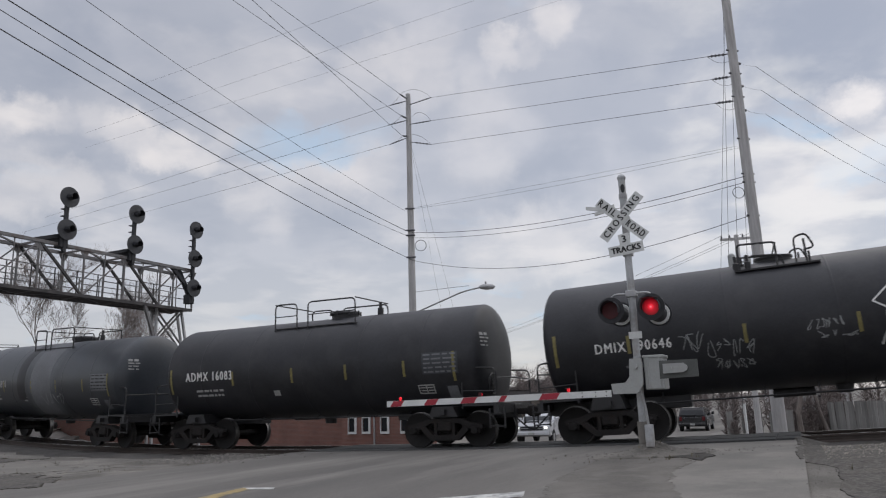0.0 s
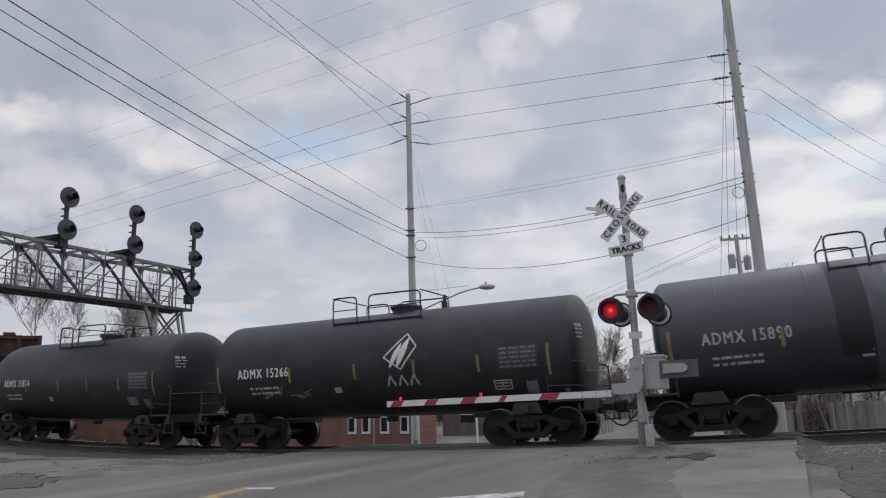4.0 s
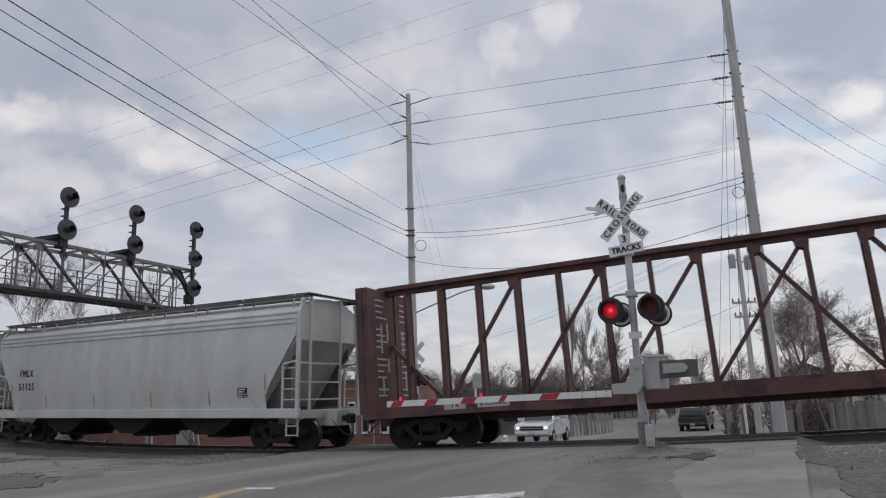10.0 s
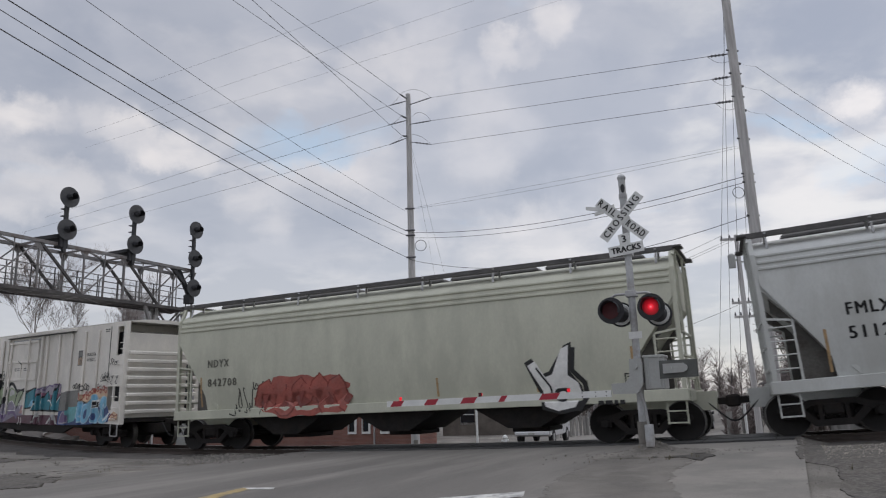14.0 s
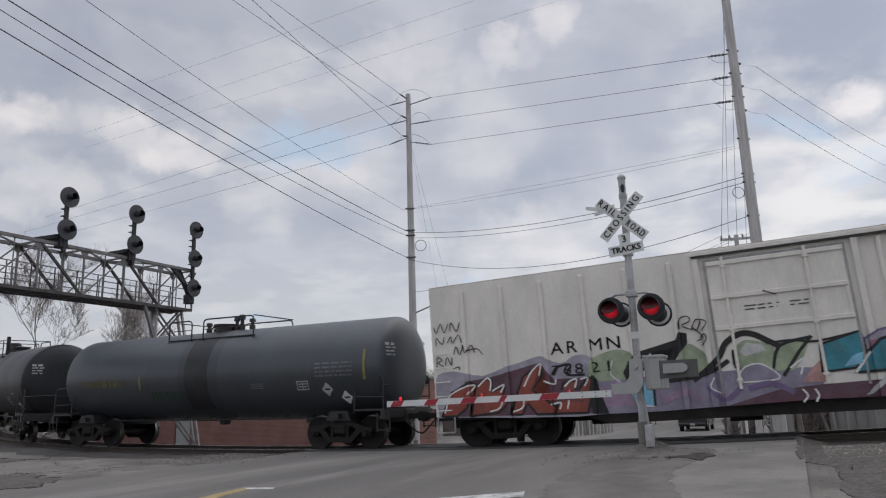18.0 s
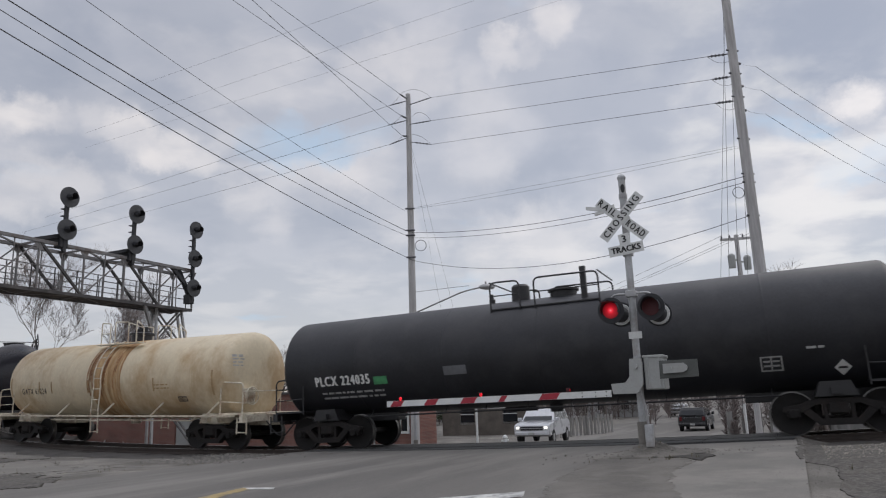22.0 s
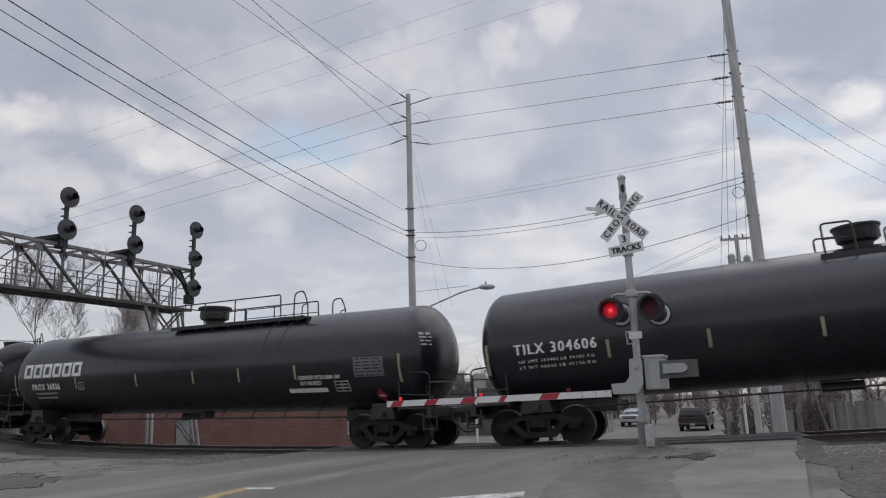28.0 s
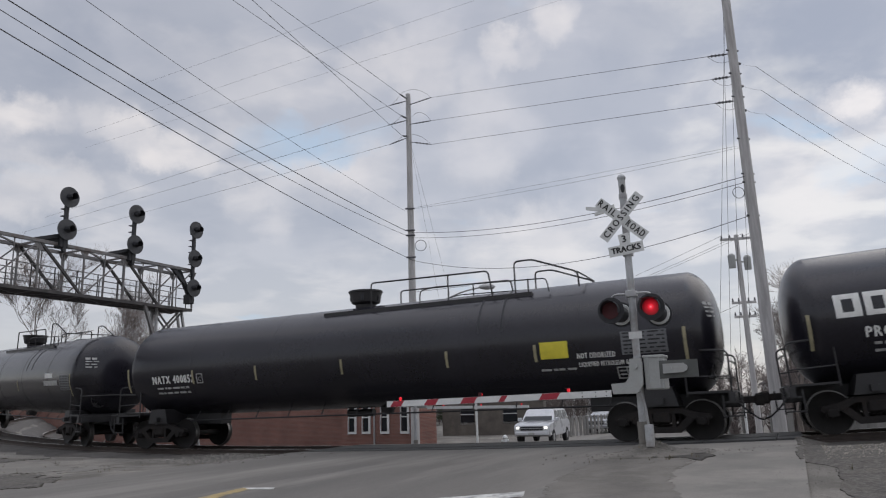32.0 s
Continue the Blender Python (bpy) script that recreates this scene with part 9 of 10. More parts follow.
car, wrap, th = tank_car("tank_car", "weathered black tank car with white lettering and scrawled graffiti", *span(0), 1.5, 2.49, M["tank_black"], hoop_dome, (-4.46, -1.9, 0.35, 2.6))
text_on(car, "DMIX 190646", -4.38, 2.2, 0.33, M["white"], wrap, 1.75, 0.003)
for x0, x1, z0, z1, sd, n in ((-3.38, -2.75, 1.95, 2.4, 3, 3), (-2.75, -1.75, 1.78, 2.2, 4, 6), (-2.6, -1.8, 1.5, 1.75, 6, 5), (-0.66, 0.1, 2.18, 2.42, 7, 6), (-0.5, 0.3, 1.98, 2.14, 9, 5)):
    scrawl(car, wrap, x0, x1, z0, z1, P["chalk"], sd, n, 0.018)
bars_on(car, -4.6, -3.2, 1.75, 0.06, M["tank_pale"], wrap, 5)


def leaf_emblem(car, wrap_at, x, z, s):
    """A white leaf in a slanted frame, as a plain shape."""
    bm = B()
    ribbon(bm, [(x - 0.55 * s, z - 0.1 * s), (x + 0.25 * s, z + 0.62 * s), (x + 0.62 * s, z + 0.2 * s), (x + 0.05 * s, z - 0.5 * s), (x - 0.55 * s, z - 0.1 * s)], 0.035, wrap_at(0.008))
    part("emblem", bm, M["white"], car, "white outlined emblem")
    for dx, wd in ((0.0, 0.26), (-0.26, 0.2)):
        bm = B()
        rows = []
        for i in range(9):
            t = i / 8
            h = wd * s * math.sin(math.pi * t) ** 0.8
            c = Vector((x + (dx - 0.1 + 0.45 * t) * s, z + (-0.45 + 0.95 * t) * s - abs(dx) * 0.5 * t))
            rows.append([bm.verts.new(wrap_at(0.01)(Vector((c.x + f * h * 0.7, 0, c.y - f * h * 0.5)))) for f in (-0.5, 0, 0.5)])
        for a, b in zip(rows[:-1], rows[1:]):
            for j in range(2):
                bm.faces.new((a[j], a[j + 1], b[j + 1], b[j]))
        part("emblem", bm, M["white"], car, "white leaf shape")
    for k in range(3):
        bm = B()
        ribbon(bm, [(x + (-0.5 + 0.42 * k) * s, z - 1.0 * s), (x + (-0.36 + 0.42 * k) * s, z - 0.68 * s), (x + (-0.2 + 0.42 * k) * s, z - 1.0 * s)], 0.05, wrap_at(0.009))
        part("emblem", bm, M["dull_white"], car)


leaf_emblem(car, lambda l: round_wrap(1.5, 2.49, l), 1.2, 2.75, 1.0)
corn_car(1, "weathered black tank car with white lettering", M["tank_black"], "ADMX 16083", dx=-0.13, trim=(0.26, 0.25))
car, wrap, th = corn_car(2, "faded grey tank car with a pale patch round its middle", M["tank_grey"], "ADMX 15890", bands=((-0.85, 1.6, M["tank_mid"], 150), (-1.5, -0.86, M["tank_black"], 120)), dx=0.09, trim=(0.38, 0.1))
bm = B()
lathe_x(bm, [(-0.4, 1.4894), (-0.25, 1.4914), (0.75, 1.4914), (1.1, 1.4894)], 40, 0, 2.34, radians(-150), radians(150))
part("tank_band", bm, M["tank_pale"], car, "pale worn patch round the middle", True)
scrawl(car, round_wrap(1.48, 2.34, 0.015), 0.3, 1.95, 1.42, 1.84, P["chalk"], 8, 6, 0.03)
car, wrap, th = corn_car(3, "weathered black tank car with a white emblem amid its side", M["tank_black"], "ADMX 15266", dx=-0.15, trim=(0.25, 0.0))
leaf_emblem(car, lambda l: round_wrap(1.48, 2.34, l), 1.05, 2.5, 0.85)
scrawl(car, wrap, -3.9, -1.9, 1.45, 1.85, P["chalk"], 9, 5, 0.02)
corn_car(4, "dusty black tank car with a stencilled panel", M["tank_black"], "ADMX 15854", dx=0.13, trim=(0.4, -0.1))
centre_beam(-81.42, -58.42)
HS = ((-6.63, 1.3, 2.2), (-4.4, 1.3, 1.76), (-1.56, 1.28, 1.72), (1.47, 1.28, 1.76), (4.2, 1.28, 1.76), (6.56, 1.38, 2.22))
car, wrap, L = hopper("covered_hopper", "light grey covered hopper with dark lettering", *span(6), M["hopper"], [("FMLX", -5.73, 2.56, 0.37, 0.84), ("51125", -5.68, 2.06, 0.37, 0.98)], HS)
mark(car, "data_panel", M["black"], side_wrap, 5.42, 5.84, 1.53, 1.82, "black stencil panel")
for z in (1.56, 1.63, 1.7, 1.77):
    bars_on(car, 5.46, 5.8, z, 0.03, M["white"], lambda c: side_wrap(c) + Vector((0, -0.006, 0)), int(z * 100))
car, wrap, L = hopper("covered_hopper", "beige covered hopper with red and black graffiti on its side", *span(7), M["hopper_tan"], [], HS)
M["faded_ink"] = material("faded_grey_stencil", (0.2, 0.2, 0.17), 0.7, vary=0.2, scale=6, bump=0)
text_on(car, "NDYX", -5.96, 2.58, 0.33, M["faded_ink"], side_wrap, 0.82, 0.006)
text_on(car, "842708", -5.8, 2.0, 0.33, M["faded_ink"], side_wrap, 1.12, 0.006)


def side_lift(l):
    return lambda c: side_wrap(c) + Vector((0, -l, 0))


blob(car, side_lift(0.0), -4.6, -1.1, 0.86, 2.12, P["pink"], 5, lumps=11)
wild_strokes(car, side_lift, -4.4, -1.25, 0.98, 2.0, 5, P["pink"], P["dark_red"], None, 14, 0.42)
scrawl(car, side_wrap, -5.5, -4.15, 1.0, 2.0, P["black"], 15, 6, 0.03)
# the white two-pronged figure of paint with its black edge
for lift, grow, m in ((0.004, 0.075, P["black"]), (0.009, 0.0, P["white"])):
    for poly in ([(3.98, 1.92), (4.18, 2.02), (4.42, 1.62), (4.6, 1.68), (4.86, 2.28), (5.06, 2.36), (4.98, 1.64), (5.22, 1.46), (5.3, 1.15), (5.12, 0.88), (4.7, 0.8), (4.38, 0.92), (4.32, 1.3)],):
        cx, cz_ = 4.65, 1.5
        pts = [(x + (grow if x > cx else -grow), z + (grow if z > cz_ else -grow)) for x, z in poly]
        bm = B()
        bm.faces.new([bm.verts.new((x, 0, z)) for x, z in pts])
        for z in (1.0, 1.2, 1.45, 1.7, 2.0, 2.3):
            bmesh.ops.bisect_plane(bm, geom=bm.verts[:] + bm.edges[:] + bm.faces[:], plane_co=(0, 0, z), plane_no=(0, 0, 1))
        bmesh.ops.triangulate(bm, faces=bm.faces[:])
        for v in bm.verts:
            v.co = side_lift(lift)(v.co)
        part("graffiti_fill", bm, m, car)
blob(car, side_lift(0.013), 4.62, 5.0, 1.0, 1.36, P["black"], 23, lumps=3)
blob(car, side_lift(0.016), 4.72, 4.92, 1.1, 1.27, P["white"], 24, lumps=3)
bm = B()
ribbon(bm, [(4.2, 1.85), (4.52, 1.4), (4.58, 1.1)], 0.05, side_lift(0.013))
part("graffiti_stroke", bm, P["black"], car)
bm = B()
ribbon(bm, [(5.16, 2.3), (5.1, 1.75), (5.38, 1.45), (5.42, 1.1), (5.2, 0.8)], 0.12, side_lift(0.003))
part("graffiti_stroke", bm, P["black"], car, "black drop shadow")
bars_on(car, 5.68, 6.3, 0.96, 0.09, M["black"], side_wrap, 4)
frame_box(car, 0, 0, 6.34, 6.79, 1.38, 1.61, "black")
car, w, L = refrigerator_car(*span(8))


def painted_side(bm, lift):
    """Lays flat paint on the reefer's side, over its posts and its door."""
    xs = [v.co.x for v in bm.verts]
    steps = [(p - 0.055, p + 0.055, 1.526) for p in REEFER_POSTS] + [(-1.59, -1.45, 1.541), (-1.3, 1.5, 1.531), (1.67, 1.81, 1.541)]
    for a, b, y in steps:
        for x in (a - 0.012, a, b, b + 0.012):
            if min(xs) < x < max(xs):
                bmesh.ops.bisect_plane(bm, geom=bm.verts[:] + bm.edges[:] + bm.faces[:], plane_co=(x, 0, 0), plane_no=(1, 0, 0))
    for v in bm.verts:
        y = 1.442
        for a, b, yy in steps:
            if a - 0.002 <= v.co.x <= b + 0.002:
                y = yy
        v.co.y = -(y + lift)


def shape(fill, pts, lift=0.0, edge=None, width=0.06, wave=0.0):
    """A filled shape of paint, with a sprayed outline; wave curves its sides."""
    if wave:
        pts = curve_through(pts + [pts[0]], 4)[:-1]
    bm = B()
    bm.faces.new([bm.verts.new((x, 0, z)) for x, z in pts])
    bmesh.ops.triangulate(bm, faces=bm.faces[:])
    painted_side(bm, lift)
    part("graffiti_fill", bm, P[fill], car)
    if edge:
        bm = B()
        ribbon(bm, pts + pts[:2], width, lambda c: c)
        painted_side(bm, lift + 0.0004)
        part("graffiti_stroke", bm, P[edge], car)


def stroke(mat, pts, width, lift):
    bm = B()
    ribbon(bm, curve_through(pts, 5), width, lambda c: c)
    painted_side(bm, lift)
    part("graffiti_stroke", bm, P[mat], car)


# ground coats down to the sill
shape("grey_lilac", [(-8.26, 0.82), (-8.28, 1.81), (-7.85, 1.96), (-7.49, 1.89), (-6.97, 1.78), (-6.40, 1.94), (-5.92, 2.04), (-5.46, 2.14), (-5.18, 2.00), (-4.89, 1.92), (-4.56, 2.08), (-4.19, 2.00), (-3.69, 1.57), (-3.71, 0.66)], 0.0010, wave=1)
shape("green", [(-4.31, 1.60), (-4.19, 1.94), (-3.82, 2.08), (-3.46, 2.11), (-3.18, 1.94), (-3.08, 1.54), (-3.20, 1.27), (-4.13, 1.32)], 0.0013, wave=1)
shape("lilac", [(-4.22, 0.65), (-4.20, 1.41), (-3.19, 1.42), (-1.92, 1.42), (-0.65, 1.41), (0.70, 1.34), (0.65, 0.70), (-0.38, 0.67), (-1.66, 0.65), (-2.67, 0.63)], 0.0016)
shape("mauve", [(-4.14, 0.83), (-4.21, 1.23), (-3.70, 1.23), (-3.20, 1.15), (-3.21, 0.82)], 0.0018, wave=1)
shape("maroon", [(-1.33, 0.65), (-0.21, 0.93), (0.64, 0.98), (4.00, 1.03), (3.96, 0.68), (1.97, 0.65), (0.53, 0.68)], 0.0021)
shape("maroon", [(-8.21, 0.82), (-7.93, 1.40), (-7.42, 1.67), (-6.76, 1.73), (-5.47, 1.98), (-5.14, 1.55), (-4.20, 1.53), (-3.93, 0.67)], 0.0024)
# leaning red forms with black and white edges
shape("red", [(-8.17, 0.83), (-7.88, 1.41), (-7.34, 1.63), (-7.11, 1.54), (-7.44, 1.03), (-7.75, 0.82)], 0.0027, "black", 0.060)
shape("red", [(-7.37, 0.80), (-7.21, 1.49), (-6.93, 1.71), (-6.74, 1.63), (-6.78, 1.36), (-6.40, 1.50), (-6.48, 1.27), (-6.32, 1.08), (-6.64, 0.84)], 0.0035, "black", 0.060)
shape("red", [(-6.31, 0.77), (-6.10, 1.30), (-5.92, 1.67), (-5.45, 1.96), (-5.43, 1.66), (-5.72, 1.33), (-5.15, 0.90), (-5.07, 0.72), (-5.65, 0.74), (-5.86, 1.03), (-6.02, 0.76)], 0.0042, "black", 0.060)
shape("red", [(-5.19, 0.73), (-5.07, 1.02), (-4.93, 1.43), (-4.59, 1.49), (-4.65, 1.15), (-4.31, 1.54), (-4.18, 1.47), (-4.29, 0.99), (-4.40, 0.70)], 0.0050, "black", 0.060)
stroke("white", [(-7.93, 1.36), (-7.59, 1.51), (-7.21, 1.56), (-7.42, 1.34)], 0.040, 0.0058)
stroke("white", [(-7.13, 1.52), (-6.89, 1.71), (-6.78, 1.62), (-6.82, 1.39)], 0.040, 0.0059)
stroke("white", [(-6.76, 1.38), (-6.44, 1.52), (-6.54, 1.33)], 0.040, 0.0061)
stroke("white", [(-6.86, 0.88), (-6.60, 0.95), (-6.50, 1.14)], 0.040, 0.0062)
stroke("white", [(-5.92, 1.43), (-5.70, 1.77), (-5.45, 1.95), (-5.51, 1.67)], 0.040, 0.0063)
stroke("white", [(-6.26, 0.84), (-6.00, 0.93), (-5.94, 1.18)], 0.040, 0.0065)
stroke("white", [(-5.41, 1.53), (-5.14, 1.43), (-5.10, 1.55)], 0.040, 0.0066)
stroke("white", [(-5.26, 0.95), (-5.03, 0.98), (-5.07, 0.83)], 0.040, 0.0067)
stroke("white", [(-4.90, 1.35), (-4.76, 1.47), (-4.59, 1.51), (-4.65, 1.31)], 0.040, 0.0068)
stroke("white", [(-4.50, 1.50), (-4.31, 1.52), (-4.41, 1.33)], 0.040, 0.0070)
stroke("white", [(-7.93, 1.36), (-8.09, 0.91)], 0.040, 0.0071)
stroke("white", [(-4.77, 1.22), (-4.88, 0.82)], 0.040, 0.0072)
shape("black", [(-4.20, 1.60), (-4.09, 1.44), (-4.03, 0.98), (-3.89, 0.65), (-4.26, 0.67), (-4.32, 1.11)], 0.0074)
stroke("black", [(-5.18, 1.65), (-5.04, 1.83), (-4.70, 1.86), (-4.80, 1.63), (-4.37, 1.60)], 0.060, 0.0076)
stroke("maroon", [(-5.18, 1.24), (-4.80, 1.25), (-4.47, 1.21)], 0.040, 0.0078)
stroke("maroon", [(-5.18, 1.13), (-4.80, 1.15), (-4.47, 1.10)], 0.040, 0.0079)
stroke("maroon", [(-5.18, 1.02), (-4.81, 1.04), (-4.47, 0.99)], 0.040, 0.0080)
# pale green and mauve forms between black wedges
shape("green", [(-3.05, 1.66), (-2.86, 1.92), (-2.20, 2.09), (-2.43, 1.50), (-2.81, 1.46)], 0.0082, "black", 0.050)
shape("pale_grey", [(-3.01, 1.74), (-2.79, 1.97), (-2.23, 2.09), (-2.34, 1.89), (-2.69, 1.79)], 0.0089)
shape("green", [(-2.29, 1.49), (-2.17, 1.84), (-1.96, 2.10), (-1.73, 1.98), (-1.57, 1.78), (-1.62, 1.46), (-1.99, 1.38)], 0.0092, wave=1)
shape("black", [(-3.47, 1.56), (-3.32, 1.82), (-3.05, 2.02), (-2.19, 2.21), (-2.10, 2.38), (-1.93, 2.34), (-1.94, 2.11), (-2.21, 1.82), (-2.57, 1.27), (-2.64, 1.27), (-2.45, 1.77), (-2.27, 2.03), (-2.79, 1.97), (-3.11, 1.78), (-3.20, 1.39), (-3.06, 1.14), (-3.34, 1.22)], 0.0095)
shape("sky", [(-3.21, 0.79), (-3.34, 1.16), (-3.02, 1.35), (-2.81, 1.25), (-2.83, 0.75)], 0.0098, "white", 0.030)
stroke("black", [(-2.81, 1.28), (-2.83, 0.75)], 0.060, 0.0106)
stroke("black", [(-1.93, 1.27), (-1.62, 1.46), (-1.31, 1.73), (-1.13, 2.02), (-0.80, 2.20), (-0.51, 2.15), (-0.27, 1.99), (-0.06, 1.86)], 0.130, 0.0107)
stroke("black", [(-2.64, 1.29), (-1.96, 1.33), (-1.46, 1.45), (-1.12, 1.64)], 0.100, 0.0108)
shape("green", [(-0.97, 1.42), (-0.98, 1.83), (-0.74, 2.05), (-0.37, 1.96), (-0.16, 1.81), (-0.31, 1.39), (-0.66, 1.31)], 0.0110, wave=1)
shape("pale_grey", [(-0.88, 1.80), (-0.71, 1.99), (-0.40, 1.92), (-0.34, 1.79), (-0.76, 1.70)], 0.0112)
stroke("black", [(-0.98, 1.86), (-0.98, 1.51), (-0.79, 1.29)], 0.100, 0.0115)
shape("lilac", [(-0.99, 1.14), (-0.87, 1.42), (-0.58, 1.52), (-0.34, 1.42), (-0.17, 1.16)], 0.0116, "white", 0.030, wave=1)
shape("green", [(-0.22, 1.33), (-0.13, 1.72), (0.07, 1.91), (0.56, 1.96), (0.39, 1.60), (0.15, 1.31)], 0.0124)
stroke("black", [(-0.24, 1.39), (-0.13, 1.75), (0.07, 1.91), (0.59, 1.99)], 0.070, 0.0127)
stroke("black", [(0.60, 2.01), (0.33, 1.72), (0.06, 1.37), (-0.07, 1.21)], 0.070, 0.0128)
stroke("white", [(0.09, 1.37), (0.38, 1.55), (0.27, 1.22)], 0.040, 0.0130)
stroke("black", [(-0.30, 1.93), (0.16, 1.96), (0.69, 1.89), (1.54, 2.02)], 0.050, 0.0131)
shape("rose", [(0.26, 1.05), (0.52, 1.35), (0.74, 1.53), (0.73, 1.03)], 0.0132)
stroke("mauve", [(-3.69, 1.42), (-3.34, 1.22), (-2.98, 1.38), (-2.65, 1.04)], 0.120, 0.0135)
stroke("mauve", [(-2.66, 0.85), (-2.14, 1.02), (-1.78, 0.80)], 0.160, 0.0136)
stroke("purple", [(-1.64, 1.10), (-1.33, 0.79), (-0.99, 1.00)], 0.100, 0.0138)
stroke("purple", [(-0.80, 0.99), (-0.36, 1.08), (0.09, 0.86)], 0.120, 0.0139)
stroke("white", [(0.25, 0.91), (0.33, 0.77), (0.23, 0.64)], 0.040, 0.0140)
stroke("white", [(0.49, 0.90), (0.54, 0.76), (0.47, 0.63)], 0.040, 0.0142)
stroke("white", [(-3.68, 1.88), (-3.76, 1.57), (-3.55, 1.35)], 0.025, 0.0143)
stroke("white", [(-1.46, 1.30), (-1.57, 1.08), (-1.38, 0.95)], 0.030, 0.0144)
# teal forms with black upper and white lower edges
shape("grey_lilac", [(1.48, 1.29), (1.56, 1.84), (1.87, 2.01), (2.09, 2.05), (2.28, 1.93), (2.60, 2.12), (2.92, 2.07), (3.23, 2.15), (3.63, 2.12), (3.56, 1.18)], 0.0145, "purple", 0.050)
shape("plum", [(1.54, 1.29), (1.67, 1.80), (2.07, 1.86), (2.62, 1.74), (3.03, 1.74), (3.62, 1.83), (3.56, 1.18)], 0.0153)
shape("teal", [(0.69, 1.23), (0.73, 1.81), (1.54, 2.03), (1.58, 1.59), (1.34, 1.27)], 0.0156, "black", 0.050)
shape("teal", [(1.30, 1.17), (1.49, 1.40), (1.62, 1.59), (1.87, 1.82), (2.10, 1.88), (2.16, 1.66), (2.03, 1.18)], 0.0164, "black", 0.060)
shape("teal", [(1.99, 1.19), (2.16, 1.61), (2.43, 1.81), (2.64, 1.90), (2.69, 1.60), (2.89, 1.46), (3.10, 1.16)], 0.0172, "black", 0.060)
shape("teal", [(2.81, 1.20), (2.95, 1.72), (3.23, 1.89), (3.49, 2.21), (3.33, 1.54), (3.67, 1.78), (3.60, 1.16)], 0.0179, "black", 0.060)
stroke("white", [(1.30, 1.17), (1.52, 1.43), (1.65, 1.58)], 0.050, 0.0187)
stroke("white", [(2.60, 1.55), (2.84, 1.51), (3.06, 1.21)], 0.050, 0.0189)
stroke("white", [(2.07, 1.21), (2.18, 1.53)], 0.050, 0.0190)
stroke("white", [(3.35, 1.48), (3.61, 1.70)], 0.040, 0.0191)
shape("sky", [(1.11, 1.31), (1.30, 1.52), (1.51, 1.59), (1.46, 1.35)], 0.0192)
shape("pale_grey", [(1.41, 0.70), (1.87, 1.11), (2.04, 1.10), (1.55, 0.72)], 0.0195)
shape("pale_grey", [(2.58, 0.70), (2.90, 0.93), (2.97, 0.90), (2.74, 0.69)], 0.0198)
shape("pale_grey", [(3.15, 1.05), (3.30, 1.04), (3.54, 0.69), (3.38, 0.70)], 0.0201)
stroke("pale_grey", [(1.89, 1.08), (1.89, 0.90), (1.83, 0.70)], 0.030, 0.0204)
stroke("pale_grey", [(2.17, 1.07), (2.17, 0.88), (2.11, 0.69)], 0.030, 0.0205)
stroke("pale_grey", [(2.96, 1.03), (2.95, 0.85), (2.90, 0.66)], 0.030, 0.0206)
stroke("pale_grey", [(3.09, 1.03), (3.09, 0.84), (3.03, 0.65)], 0.030, 0.0208)
# light blue swells on dark blue
shape("blue", [(3.59, 1.05), (3.61, 1.18), (4.40, 1.21), (5.17, 1.47), (6.24, 1.53), (7.28, 1.40), (7.41, 1.19), (7.59, 1.13), (7.38, 0.86), (5.79, 0.74), (3.96, 0.68), (3.56, 0.69)], 0.0209)
shape("grey_drab", [(3.61, 1.18), (3.67, 1.83), (4.22, 1.89), (5.13, 1.93), (5.16, 1.42), (4.40, 1.21)], 0.0212)
shape("purple", [(3.69, 0.74), (3.80, 1.04), (4.02, 1.16), (4.22, 1.15), (4.37, 0.96), (4.30, 0.76)], 0.0214, "grey_lilac", 0.050, wave=1)
shape("sea", [(4.29, 1.12), (4.39, 1.32), (4.81, 1.34), (5.20, 1.37), (4.93, 0.86), (4.47, 0.76), (4.63, 1.04)], 0.0222)
shape("sky", [(5.01, 0.98), (5.12, 1.45), (5.37, 1.52), (5.54, 1.40), (5.46, 1.08), (5.53, 0.88), (5.28, 0.82)], 0.0225, "pale_blue", 0.040, wave=1)
shape("sky", [(5.40, 1.01), (5.51, 1.35), (5.76, 1.47), (6.16, 1.66), (6.26, 1.55), (6.06, 1.05), (5.80, 0.81), (5.51, 0.80)], 0.0233, "pale_blue", 0.040, wave=1)
shape("blue", [(5.60, 1.03), (5.69, 1.22), (5.83, 1.26), (5.80, 1.02), (5.67, 0.92)], 0.0241, wave=1)
shape("sky", [(6.13, 1.41), (6.24, 1.72), (6.45, 1.78), (6.59, 1.63), (6.62, 1.36), (6.80, 1.03), (6.62, 0.83), (6.33, 0.84), (6.14, 1.00), (6.37, 1.20)], 0.0243, "pale_blue", 0.040, wave=1)
shape("blue", [(6.28, 0.99), (6.41, 1.15), (6.53, 1.03), (6.42, 0.90)], 0.0251, wave=1)
shape("sky", [(6.67, 0.90), (6.88, 1.13), (6.76, 1.42), (6.84, 1.63), (7.03, 1.72), (7.19, 1.66), (7.22, 1.41), (7.08, 1.33), (7.01, 1.48), (6.95, 1.17), (7.05, 0.95), (7.40, 1.14), (7.25, 0.87), (6.92, 0.82)], 0.0254, "pale_blue", 0.040, wave=1)
stroke("white", [(7.02, 0.90), (7.25, 0.99), (7.47, 1.16)], 0.050, 0.0262)
stroke("black", [(5.12, 1.50), (5.44, 1.56), (5.77, 1.48), (6.16, 1.68)], 0.035, 0.0263)
